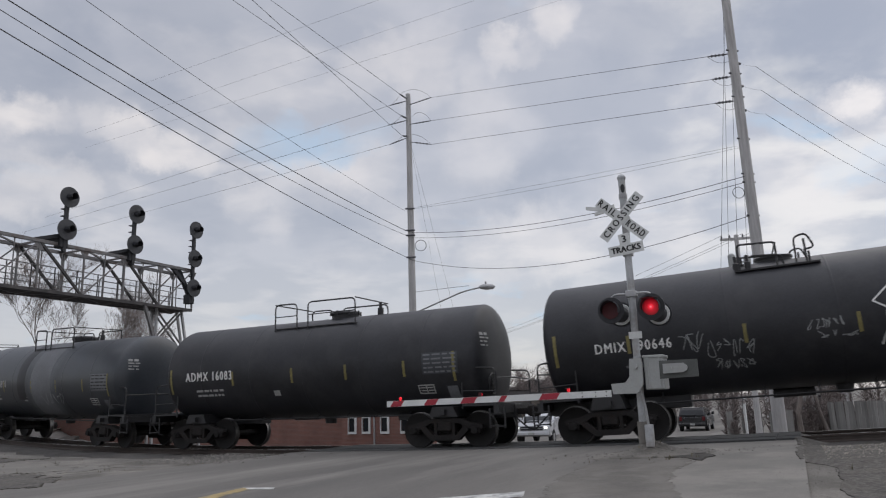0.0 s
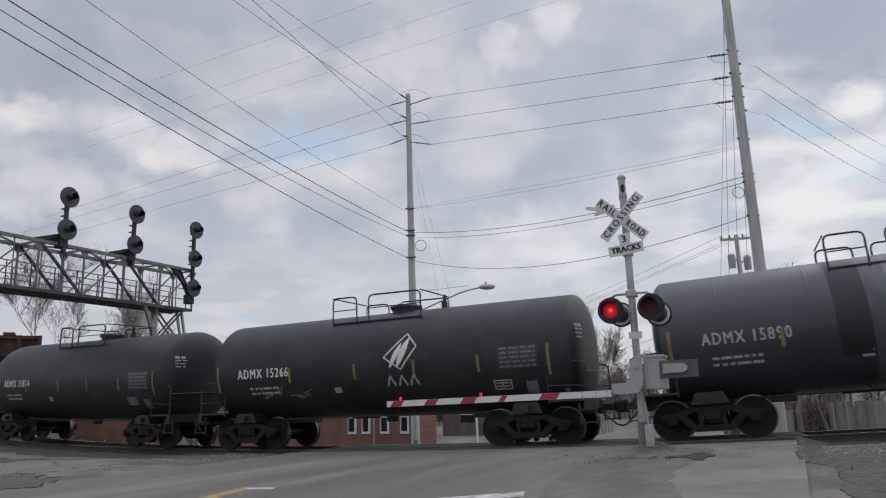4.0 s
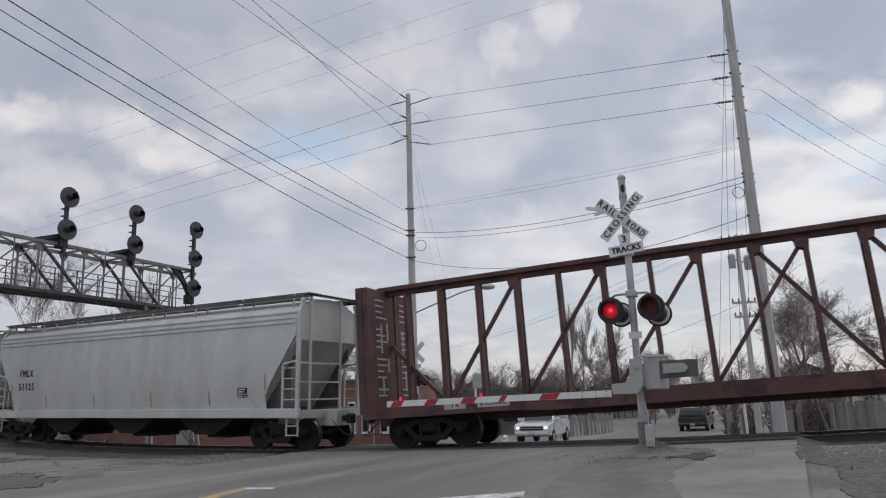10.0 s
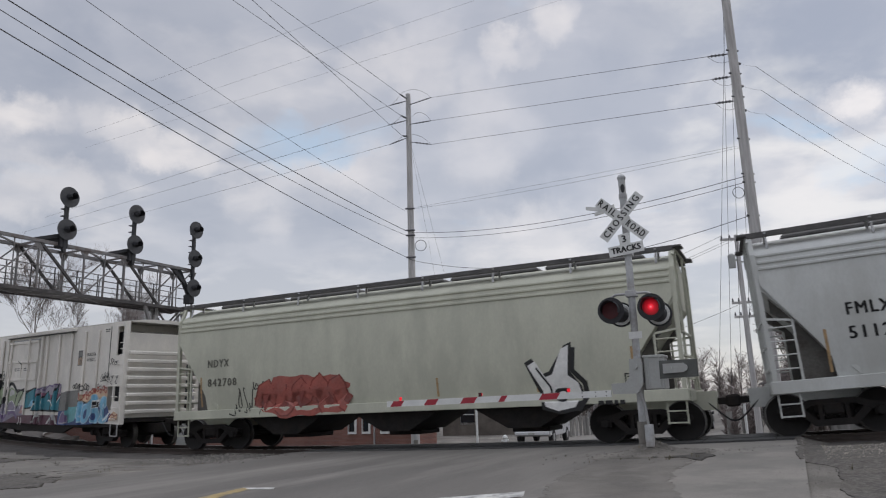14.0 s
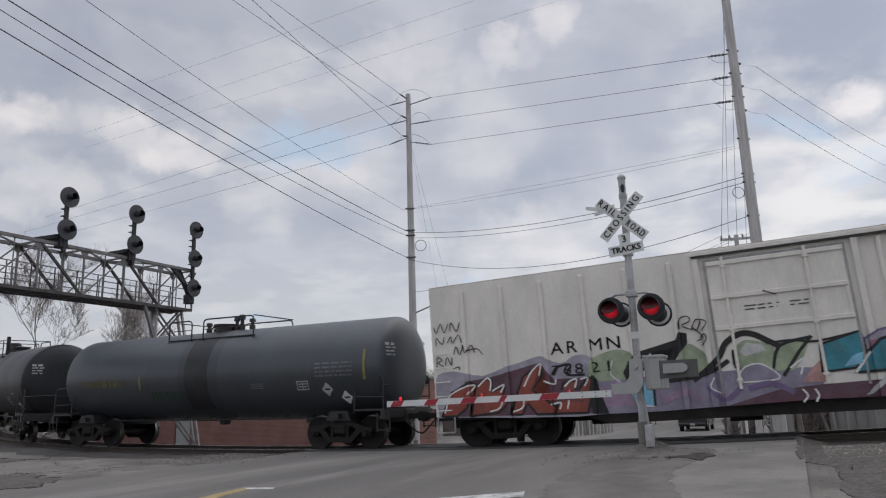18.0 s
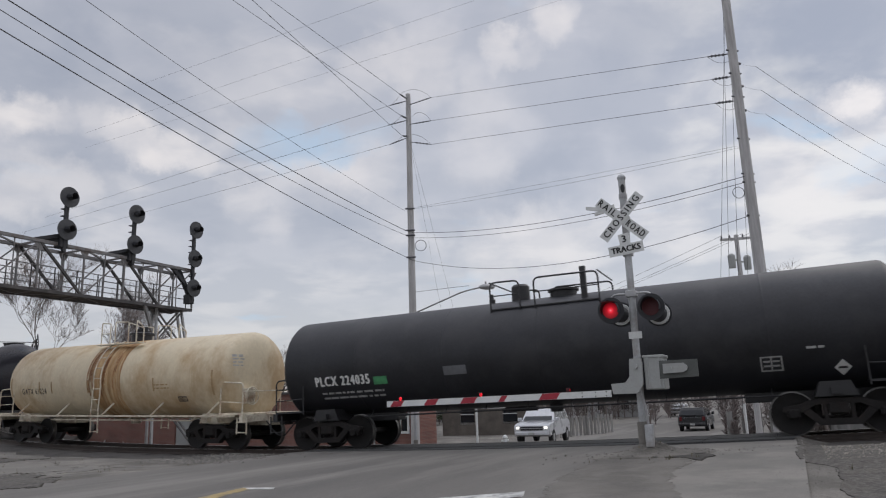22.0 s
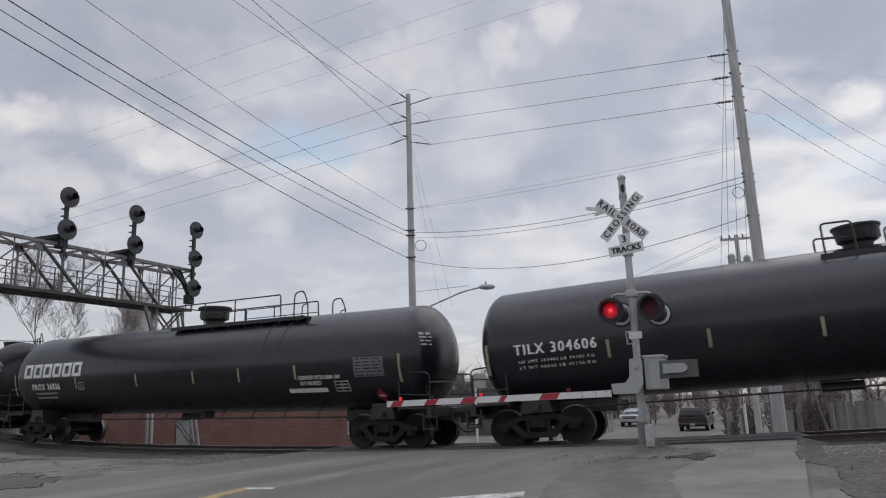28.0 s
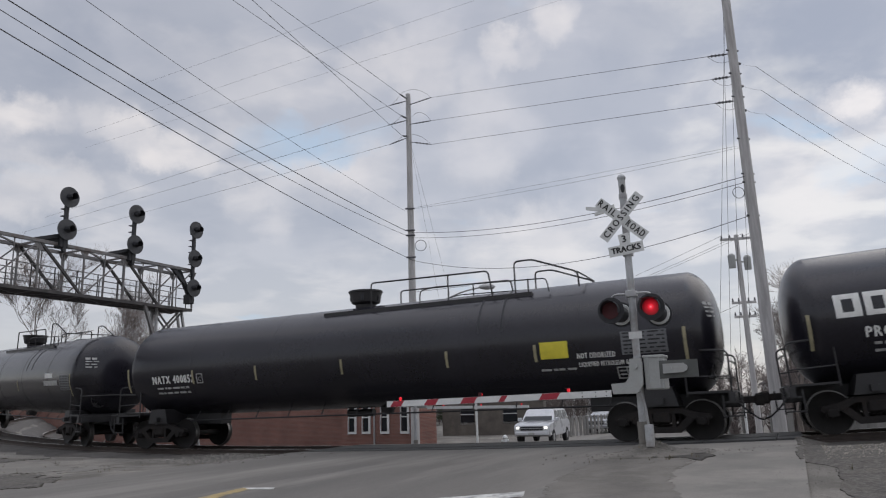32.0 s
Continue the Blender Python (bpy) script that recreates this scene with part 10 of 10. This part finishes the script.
shape("white", [(6.36, 1.57), (6.72, 1.61), (6.68, 1.33), (6.32, 1.30)], 0.0264)
shape("black", [(6.38, 1.53), (6.52, 1.55), (6.50, 1.41), (6.37, 1.40)], 0.0267)
shape("black", [(6.55, 1.52), (6.69, 1.53), (6.67, 1.40), (6.53, 1.39)], 0.0270)
stroke("black", [(6.36, 1.35), (6.67, 1.38)], 0.040, 0.0273)
# peach cloud with red bubbles, and black ones above
shape("peach", [(5.13, 1.58), (5.19, 1.85), (5.47, 1.75), (5.80, 1.76), (6.12, 1.88), (6.40, 1.93), (6.77, 1.93), (7.25, 1.92), (7.26, 1.68), (7.01, 1.74), (6.72, 1.62), (6.46, 1.81), (6.21, 1.70), (5.84, 1.49), (5.44, 1.56)], 0.0274)
stroke("pink", [(5.30, 1.75), (5.28, 1.72), (5.25, 1.71), (5.21, 1.72), (5.20, 1.76), (5.22, 1.79), (5.26, 1.81), (5.29, 1.79), (5.30, 1.75)], 0.050, 0.0277)
stroke("pink", [(5.48, 1.67), (5.45, 1.61), (5.40, 1.60), (5.35, 1.62), (5.34, 1.68), (5.37, 1.73), (5.42, 1.75), (5.47, 1.72), (5.48, 1.67)], 0.050, 0.0278)
stroke("pink", [(5.61, 1.72), (5.59, 1.69), (5.55, 1.67), (5.52, 1.69), (5.51, 1.73), (5.53, 1.76), (5.57, 1.77), (5.60, 1.76), (5.61, 1.72)], 0.050, 0.0280)
stroke("pink", [(5.77, 1.81), (5.75, 1.77), (5.71, 1.75), (5.67, 1.77), (5.65, 1.82), (5.68, 1.86), (5.72, 1.87), (5.76, 1.85), (5.77, 1.81)], 0.050, 0.0281)
stroke("pink", [(5.88, 1.68), (5.86, 1.62), (5.80, 1.61), (5.76, 1.63), (5.74, 1.69), (5.77, 1.74), (5.82, 1.75), (5.87, 1.73), (5.88, 1.68)], 0.050, 0.0282)
stroke("pink", [(6.03, 1.79), (6.00, 1.74), (5.95, 1.72), (5.90, 1.75), (5.89, 1.80), (5.92, 1.85), (5.97, 1.87), (6.01, 1.84), (6.03, 1.79)], 0.050, 0.0283)
stroke("pink", [(6.14, 1.88), (6.13, 1.85), (6.09, 1.83), (6.06, 1.85), (6.05, 1.89), (6.07, 1.92), (6.10, 1.93), (6.13, 1.92), (6.14, 1.88)], 0.050, 0.0285)
stroke("pink", [(6.41, 1.88), (6.38, 1.83), (6.32, 1.81), (6.27, 1.83), (6.25, 1.90), (6.28, 1.96), (6.34, 1.98), (6.39, 1.95), (6.41, 1.88)], 0.050, 0.0286)
stroke("pink", [(6.61, 1.94), (6.58, 1.89), (6.53, 1.88), (6.49, 1.90), (6.48, 1.95), (6.50, 2.00), (6.55, 2.02), (6.60, 2.00), (6.61, 1.94)], 0.050, 0.0287)
stroke("pink", [(6.82, 1.89), (6.79, 1.85), (6.75, 1.83), (6.72, 1.85), (6.71, 1.90), (6.73, 1.94), (6.77, 1.96), (6.81, 1.93), (6.82, 1.89)], 0.050, 0.0289)
stroke("pink", [(7.02, 1.98), (6.99, 1.93), (6.94, 1.92), (6.90, 1.94), (6.89, 1.99), (6.91, 2.04), (6.96, 2.06), (7.01, 2.04), (7.02, 1.98)], 0.050, 0.0290)
stroke("pink", [(7.20, 1.92), (7.17, 1.86), (7.11, 1.84), (7.06, 1.87), (7.05, 1.93), (7.08, 1.99), (7.13, 2.01), (7.18, 1.98), (7.20, 1.92)], 0.050, 0.0291)
stroke("black", [(4.76, 2.05), (4.74, 2.00), (4.69, 1.99), (4.65, 2.01), (4.63, 2.06), (4.66, 2.10), (4.70, 2.12), (4.75, 2.10), (4.76, 2.05)], 0.035, 0.0293)
stroke("black", [(4.96, 2.06), (4.93, 2.00), (4.86, 1.98), (4.80, 2.01), (4.79, 2.07), (4.82, 2.13), (4.88, 2.16), (4.94, 2.12), (4.96, 2.06)], 0.035, 0.0294)
stroke("black", [(5.13, 2.02), (5.10, 1.98), (5.06, 1.96), (5.02, 1.98), (5.00, 2.03), (5.03, 2.07), (5.07, 2.09), (5.11, 2.07), (5.13, 2.02)], 0.035, 0.0295)
stroke("black", [(5.30, 2.06), (5.27, 2.00), (5.21, 1.98), (5.15, 2.01), (5.13, 2.07), (5.16, 2.13), (5.23, 2.15), (5.28, 2.12), (5.30, 2.06)], 0.035, 0.0296)
stroke("black", [(5.47, 1.99), (5.45, 1.94), (5.39, 1.92), (5.34, 1.95), (5.33, 2.00), (5.36, 2.06), (5.41, 2.07), (5.46, 2.05), (5.47, 1.99)], 0.035, 0.0298)
stroke("black", [(5.69, 2.04), (5.66, 1.97), (5.59, 1.95), (5.52, 1.98), (5.51, 2.05), (5.54, 2.12), (5.61, 2.15), (5.68, 2.11), (5.69, 2.04)], 0.035, 0.0299)
stroke("black", [(5.87, 2.00), (5.84, 1.94), (5.77, 1.92), (5.72, 1.95), (5.70, 2.01), (5.73, 2.07), (5.80, 2.09), (5.85, 2.06), (5.87, 2.00)], 0.035, 0.0300)
# orange end panel with red lines
shape("peach", [(7.43, 0.91), (7.52, 1.09), (7.77, 1.22), (8.03, 1.13), (8.03, 0.95)], 0.0302)
stroke("dark_red", [(7.49, 1.02), (7.68, 1.13), (7.81, 1.07), (8.03, 1.11)], 0.040, 0.0304)
stroke("dark_red", [(7.50, 0.95), (7.70, 1.01), (7.99, 0.97)], 0.030, 0.0306)
# thin black tags
stroke("black", [(-8.24, 3.14), (-8.18, 2.99), (-8.05, 3.22), (-7.96, 2.98), (-7.83, 3.21)], 0.026, 0.0307)
stroke("black", [(-7.79, 3.00), (-7.75, 3.23), (-7.61, 2.98), (-7.51, 3.21)], 0.026, 0.0308)
stroke("black", [(-8.21, 2.65), (-8.19, 2.86), (-8.04, 2.68), (-7.96, 2.87)], 0.026, 0.0310)
stroke("black", [(-7.89, 2.70), (-7.78, 2.86), (-7.74, 2.69), (-7.57, 2.88), (-7.48, 2.67)], 0.026, 0.0311)
stroke("black", [(-7.73, 2.38), (-7.65, 2.58), (-7.56, 2.37), (-7.44, 2.60), (-7.39, 2.40), (-7.23, 2.59), (-7.14, 2.38)], 0.026, 0.0312)
stroke("black", [(-7.35, 2.46), (-7.06, 2.47), (-6.93, 2.30)], 0.026, 0.0314)
stroke("black", [(-8.22, 2.11), (-8.20, 2.35), (-8.07, 2.27), (-8.18, 2.21), (-8.03, 2.10)], 0.026, 0.0315)
stroke("black", [(-7.98, 2.13), (-7.92, 2.33), (-7.81, 2.12), (-7.79, 2.32)], 0.026, 0.0316)
stroke("black", [(-7.77, 2.02), (-7.60, 2.06), (-7.60, 1.98)], 0.026, 0.0317)
stroke("black", [(-2.08, 2.44), (-2.04, 2.68), (-1.86, 2.72), (-1.83, 2.60), (-2.01, 2.52), (-1.78, 2.39)], 0.026, 0.0319)
stroke("black", [(-1.81, 2.42), (-1.70, 2.62), (-1.60, 2.58), (-1.71, 2.38), (-1.81, 2.48), (-1.58, 2.22), (-1.72, 2.14)], 0.026, 0.0320)
stroke("black", [(-1.63, 2.62), (-1.47, 2.54), (-1.61, 2.34)], 0.026, 0.0321)
stroke("black", [(-1.65, 2.20), (-1.55, 2.28), (-1.52, 2.16), (-1.63, 2.02)], 0.026, 0.0323)
stroke("black", [(7.24, 2.84), (7.18, 2.84)], 0.026, 0.0324)
stroke("black", [(7.43, 2.98), (7.31, 2.94), (7.39, 2.85), (7.27, 2.78)], 0.026, 0.0325)
stroke("black", [(7.43, 2.76), (7.49, 2.95), (7.55, 2.89), (7.46, 2.85)], 0.026, 0.0327)
stroke("black", [(7.57, 2.86), (7.55, 2.77)], 0.026, 0.0328)
stroke("black", [(7.63, 2.88), (7.59, 2.79), (7.66, 2.76), (7.69, 2.86), (7.63, 2.88)], 0.026, 0.0329)
stroke("black", [(7.73, 2.90), (7.72, 2.75)], 0.026, 0.0330)
stroke("black", [(7.68, 2.84), (7.83, 2.90)], 0.026, 0.0332)
stroke("black", [(7.73, 2.77), (7.80, 2.82)], 0.026, 0.0333)
stroke("black", [(6.68, 2.31), (6.77, 2.45), (6.85, 2.37), (6.72, 2.23), (6.92, 2.41)], 0.026, 0.0334)
stroke("black", [(6.88, 2.24), (6.98, 2.50), (7.06, 2.45), (6.94, 2.36), (7.08, 2.25)], 0.026, 0.0336)
stroke("black", [(7.11, 2.47), (7.18, 2.51), (7.14, 2.34), (7.27, 2.48), (7.19, 2.26)], 0.026, 0.0337)
stroke("black", [(6.69, 2.21), (7.03, 2.25), (7.27, 2.18)], 0.026, 0.0338)
stroke("black", [(6.84, 2.32), (7.14, 2.39)], 0.026, 0.0340)
stroke("black", [(7.26, 2.26), (7.31, 2.35), (7.34, 2.23)], 0.026, 0.0341)
stroke("black", [(7.41, 2.41), (7.47, 2.34), (7.57, 2.42), (7.48, 2.26), (7.38, 2.17), (7.52, 2.11)], 0.026, 0.0342)
stroke("black", [(7.76, 2.41), (7.81, 2.33), (7.89, 2.42), (7.80, 2.26), (7.72, 2.17), (7.85, 2.13)], 0.026, 0.0343)
stroke("black", [(6.49, 2.05), (6.57, 2.14), (6.65, 2.04), (6.79, 2.10)], 0.026, 0.0345)
# railway's shield and motto
mark(car, "emblem", M["weight"], w, 4.8, 5.17, 2.8, 3.34, nz=1)
for k in range(4):
    mark(car, "emblem", P["peach"], flat_wrap(-1.449), 4.84 + 0.085 * k, 4.88 + 0.085 * k, 2.83, 3.1, nz=1)
mark(car, "emblem", P["grey_drab"], flat_wrap(-1.449), 4.83, 5.14, 3.13, 3.31, nz=1)
text_on(car, "BUILDING", 5.88, 3.17, 0.17, M["black"], w, 0.78)
text_on(car, "AMERICA", 5.86, 2.98, 0.17, M["black"], w, 0.74)
for z in (4.0, 3.93):
    bars_on(car, 6.72, 7.06, z, 0.04, M["weight"], w, int(z * 100))
r, cz = 1.44, 2.3
car, wrap, th = tank_car("tank_car", "slate grey tank car with a streaked dark middle", *span(9), r, cz, M["tank_slate"], crown_dome, (-2.5, -0.1), ends=False, bands=((-0.75, 0.95, M["tank_grey"], 140),), trim=(0.3, -0.2))
bm = B()
lathe_x(bm, [(-0.45, 1.4494), (-0.3, 1.4514), (0.35, 1.4514), (0.55, 1.4494)], 40, 0, cz, radians(-140), radians(140))
part("tank_band", bm, M["tank_black"], car, "dark oily run below the dome", True)
wrap = round_wrap(r, cz, 0.016)
bars_on(car, -5.36, -3.23, 2.1, 0.22, P["yellow"], wrap, 44)
bars_on(car, -2.0, -0.5, 1.67, 0.2, P["dim_green"], wrap, 45)
panel_marks(car, r, cz, 4.7, 6.1, 2.0, 2.46, None, "tank_pale", 4)
frame_box(car, r, cz, 4.06, 4.48, 1.68, 1.94)
mark(car, "reflector_stripe", M["yellow"], wrap, 6.4, 6.49, 1.92, 2.74)
for k in range(3):
    bars_on(car, 2.34, 2.81, 1.78 + 0.06 * k, 0.03, M["tank_pale"], wrap, 46 + k, False)
diamond(car, r, cz, 5.12, 1.68, 0.19, M["dull_white"], M["black"])
diamond(car, r, cz, 5.71, 1.45, 0.19, M["white"], M["black"])
r, cz = 1.42, 2.34
car, wrap, th = tank_car("tank_car", "plain black tank car with white stencilled lettering", *span(10), r, cz, M["tank_black"], post_dome, (), ends=False, trim=(0.0, -0.15))
text_on(car, "PLCX 224035", -5.76, 1.87, 0.37, M["white"], wrap, 1.75, 0.008)
mark(car, "inspection_tag", M["green"], wrap, -4.75, -4.33, 1.72, 1.93, "green inspection tag")
for k in range(2):
    bars_on(car, -6.5, -4.5, 1.56 - 0.13 * k, 0.05, M["dull_white"], wrap, 47 + k)
mark(car, "data_panel", M["tank_pale"], wrap, -2.61, -1.96, 1.83, 2.06)
frame_box(car, r, cz, 5.05, 5.5, 1.4, 1.72)
diamond(car, r, cz, 6.66, 1.4, 0.17, M["white"], M["black"])
bars_on(car, 6.0, 6.35, 1.85, 0.05, M["dull_white"], wrap, 50)
r, cz = 1.38, 2.28
car, wrap, th = tank_car("tank_car", "cream tank car stained with rust below its dome", *span(11), r, cz, M["tank_cream"], old_dome, (-3.95, -3.18, -0.95, 2.58), steel=M["cream_steel"], bands=((-0.75, 0.85, M["rust"], 172),), mark_mat=M["orange"], trim=(0.3, 0.45))
text_on(car, "GATX 61224", -4.33, 1.9, 0.29, M["tank_black"], wrap, 1.58)
panel_marks(car, r, cz, 2.55, 3.4, 1.86, 2.08, None, "orange", 2)
frame_box(car, r, cz, 3.67, 4.09, 1.48, 1.64, "tank_black")
# rust that has run down from the dome
M["rust_dark"] = material("dark_rust_run", (0.24, 0.1, 0.04), 0.85, vary=0.4, scale=4, grain=30, stain=(0.45, 0.3, 0.15), stain_amount=0.7, stain_scale=5)
rnd = random.Random(77)
for k in range(18):
    x = rnd.uniform(-1.05, 0.85)
    zt, zb, wd = rnd.uniform(3.0, 3.5), rnd.uniform(1.6, 2.8), rnd.uniform(0.015, 0.05)
    bm = B()
    ribbon(bm, [(x, zt + (zb - zt) * f / 6) for f in range(7)], wd, round_wrap(r, cz, 0.011 + 0.0004 * k))
    part("rust_streak", bm, M["rust_dark"], car)
# side running board of the old tank car
for s in (-1, 1):
    bm = B()
    box(bm, -6.4, 6.4, s * 1.42 - 0.09, s * 1.42 + 0.09, 1.0, 1.05)
    for k in range(5):
        x = -5.2 + 2.6 * k
        bar(bm, (x, s * 1.42, 1.02), (x + 0.3, s * 1.15, 1.45), 0.05, 0.05)
    part("running_board", bm, M["cream_steel"], car)


def gas_car(k, label, r, cz, stripes, text, tw, tx, tz, size):
    car, wrap, th = tank_car("tank_car", label, *span(k), r, cz, M["tank_gloss"], {12: gas_dome_fore, 13: railed_dome}.get(k, gas_dome), stripes, gas=True, stripe_dz=-0.1, mark_mat=M["pale_tape"])
    if text:
        text_on(car, text, tx, tz, size, M["white"], wrap, tw, 0.006)
    for j in range(2):
        if k == 12:
            text_on(car, ("LD LMT 163400 LB 74150 KG", "LT WT 99600 LB 45150 KG")[j], tx, tz - size * 0.78 - 0.15 * j, 0.1, M["white"], wrap, tw * 0.92, 0.0)
            continue
        bars_on(car, tx - tw * 0.42, tx + tw * 0.36, tz - size * 0.72 - 0.15 * j, 0.055, M["dull_white"], wrap, 60 + j + k)
    # jacket seams beside the ladder
    for x in (3.6, 4.25):
        bm = B()
        lathe_x(bm, [(x - 0.03, r), (x - 0.02, r + 0.008), (x + 0.02, r + 0.008), (x + 0.03, r)], 30, 0, cz, radians(-80), radians(80))
        part("jacket_seam", bm, M["signal_black"], car)
    return car, wrap, th


def plate_c(car, wrap, x0, x1, z0, z1):
    bm = B()
    t = 0.025
    for a, b, c, d in ((x0, x1, z0, z0 + t), (x0, x1, z1 - t, z1), (x0, x0 + t, z0 + t, z1 - t), (x1 - t, x1, z0 + t, z1 - t)):
        patch(bm, a, b, c, d, wrap, 2, 1)
    part("stencil_box", bm, M["dull_white"], car)
    text_on(car, "C", (x0 + x1) / 2, (z0 + z1) / 2 - 0.02, (z1 - z0) * 0.6, M["dull_white"], wrap)


r, cz = 1.5, 2.52
car, wrap, th = gas_car(12, "glossy black pressurised gas tank car with yellow placard", r, cz, (-5.99, -3.7, -1.38, 1.97, 4.91), "TILX 304606", 2.06, -7.29, 2.34, 0.36)
plate_c(car, wrap, -5.54, -5.27, 2.22, 2.53)
mark(car, "placard", M["yellow_sign"], wrap, 5.04, 5.76, 2.07, 2.41, "bright yellow placard")
bars_on(car, 5.1, 5.7, 2.24, 0.05, M["black"], round_wrap(r, cz, 0.012), 70)
mark(car, "placard", M["white"], wrap, 5.84, 7.13, 2.05, 2.22)
mark(car, "placard", M["white"], wrap, 5.84, 7.13, 2.24, 2.41)
panel_marks(car, r, cz, 7.33, 8.4, 2.02, 2.53, M["tank_pale"], "black", 6)
frame_box(car, r, cz, 6.39, 6.9, 1.54, 1.86)
bars_on(car, 3.08, 3.95, 1.83, 0.07, M["dull_white"], wrap, 71, False)
bars_on(car, 4.98, 6.13, 1.84, 0.05, M["dull_white"], wrap, 72)
mark(car, "placard", M["tank_pale"], wrap, 7.06, 7.63, 1.36, 1.65)
r, cz = 1.48, 2.5
car, wrap, th = gas_car(13, "glossy black pressurised gas tank car with a bold white mark", r, cz, (-5.2, -2.0, 0.7, 2.67, 4.89), "PROX 36836", 1.61, -6.95, 2.05, 0.31)
# the owner's bold mark, as plain white shapes
for k in range(6):
    x = -8.25 + 0.57 * k
    bm = B()
    for a, b, c, d in ((x, x + 0.5, 2.4, 2.51), (x, x + 0.14, 2.51, 2.79), (x + 0.36, x + 0.5, 2.51, 2.79), (x, x + 0.5, 2.79, 2.9)):
        patch(bm, a, b, c, d, wrap, 3, 1)
    part("owner_mark", bm, M["white"], car, "bold white hollow block shape")
plate_c(car, wrap, -5.07, -4.77, 1.92, 2.18)
text_on(car, "LIQUEFIED PETROLEUM GAS", 5.74, 1.99, 0.15, M["white"], wrap, 1.49, 0.002)
text_on(car, "NOT-ODORIZED", 5.41, 1.83, 0.15, M["white"], wrap, 0.75, 0.002)
mark(car, "placard", M["white"], wrap, 4.53, 5.95, 1.58, 1.7)
frame_box(car, r, cz, 6.25, 6.75, 1.58, 1.88)
panel_marks(car, r, cz, 7.0, 7.99, 1.96, 2.49, M["tank_pale"], "black", 6)
diamond(car, r, cz, 7.7, 1.45, 0.19, M["red_tape"], M["white"])
r, cz = 1.5, 2.54
car, wrap, th = gas_car(14, "glossy black pressurised gas tank car with yellow placard", r, cz, (-6.2, -3.7, -0.63, 2.67, 5.11), "NATX 400852", 1.75, -7.05, 2.15, 0.34)
mark(car, "placard", M["yellow_sign"], wrap, 5.24, 5.95, 2.04, 2.45, "bright yellow placard")
text_on(car, "NOT ODORIZED", 6.62, 2.06, 0.18, M["white"], wrap, 0.92, 0.002)
text_on(car, "LIQUEFIED PETROLEUM GAS", 6.83, 1.86, 0.15, M["white"], wrap, 1.3, 0.002)
panel_marks(car, r, cz, 7.25, 8.31, 2.03, 2.57, M["tank_pale"], "black", 6)
frame_box(car, r, cz, 7.06, 7.54, 1.49, 1.77)
plate_c(car, wrap, -6.05, -5.8, 2.0, 2.3)
bars_on(car, 5.2, 6.1, 1.78, 0.05, M["dull_white"], wrap, 74)
diamond(car, r, cz, 8.0, 1.45, 0.19, M["red_tape"], M["white"])
r, cz = 1.46, 2.48
car, wrap, th = gas_car(15, "glossy black pressurised gas tank car with white placards", r, cz, (-6.0, -3.7, -0.6, 2.6), "", 1.75, -7.0, 2.15, 0.34)
mark(car, "placard", M["white"], wrap, 6.01, 6.85, 2.41, 2.58)
mark(car, "placard", M["dull_white"], wrap, 5.88, 7.38, 2.13, 2.31)
panel_marks(car, r, cz, 7.63, 8.57, 1.96, 2.49, M["tank_pale"], "black", 6)


# ---- what moves ----
def run(t):
    """Metres the train has gone at t seconds."""
    return SPEED0 * t + 0.5 * SLOWING * t * t


def wagon_pose(centre, length, t):
    s, b = centre + run(t), length / 2 - 2.1
    a, c = on_track(s - b), on_track(s + b)
    d = c - a
    mid = (a + c) / 2
    return Matrix.Translation(mid) @ Euler((0, -math.atan2(d.z, math.hypot(d.x, d.y)), math.atan2(d.y, d.x))).to_matrix().to_4x4()


def motions():
    times = [0.5 * k for k in range(int(DURATION * 2) + 1)]
    for ob, centre, length in wagons:
        walk(ob, [(t, wagon_pose(centre, length, t)) for t in times])
    # the silver car rolls up the street towards the crossing and slows
    rows = []
    for t, d in ((0.0, 170.0), (8.0, 118.0), (15.0, 82.0), (19.0, 65.0), (22.0, 52.0), (24.6, 40.5), (27.0, 29.5), (29.2, 21.2), (30.8, 16.8), (DURATION, 14.0)):
        x, y = 5.2 + NN.x * d, 40.4 + NN.y * d
        rows.append((t, Matrix.Translation((x, y, level(x, y))) @ pose(0, 0, 0, 0, 0, math.degrees(math.atan2(NN.y, NN.x)) - 180)))
    walk(comer, rows)
    # blinds added for the flashing swing aside in turn: one lamp shows for half of each period
    period, start, swing = 1.1955, 0.07, 0.05
    for ob, phase in shutters:
        home = ob.location.copy()

        def blind(angle):
            return Matrix.Translation(home) @ Euler((radians(-angle), 0, 0)).to_matrix().to_4x4()
        shut = phase == 0
        rows = [(0.0, blind(0 if shut else 86))]
        k = 0
        while start + k * period / 2 < DURATION - 0.1:
            t = start + k * period / 2
            rows += [(t - swing, blind(0 if shut else 86)), (t, blind(43)), (t + swing, blind(86 if shut else 0))]
            shut = not shut
            k += 1
        rows.append((DURATION, blind(0 if shut else 86)))
        walk(ob, rows)
    # every axle rolls alike: key one of each place in a bogie, and let the others share its keys
    steps = [k / FPS * 2 for k in range(int(DURATION * FPS / 2) + 1)]
    first = {}
    for ob, k in wheelsets:
        if k not in first:
            x = ob.location.x
            walk(ob, [(t, Matrix.Translation((x, 0, WHEEL_R)) @ Euler((0, run(t) / WHEEL_R, 0)).to_matrix().to_4x4()) for t in steps])
            first[k] = ob
        else:
            src = first[k].animation_data
            ob.rotation_mode = "QUATERNION"
            ob.animation_data_create()
            ob.animation_data.action = src.action
            ob.animation_data.action_slot = src.action_slot


motions()
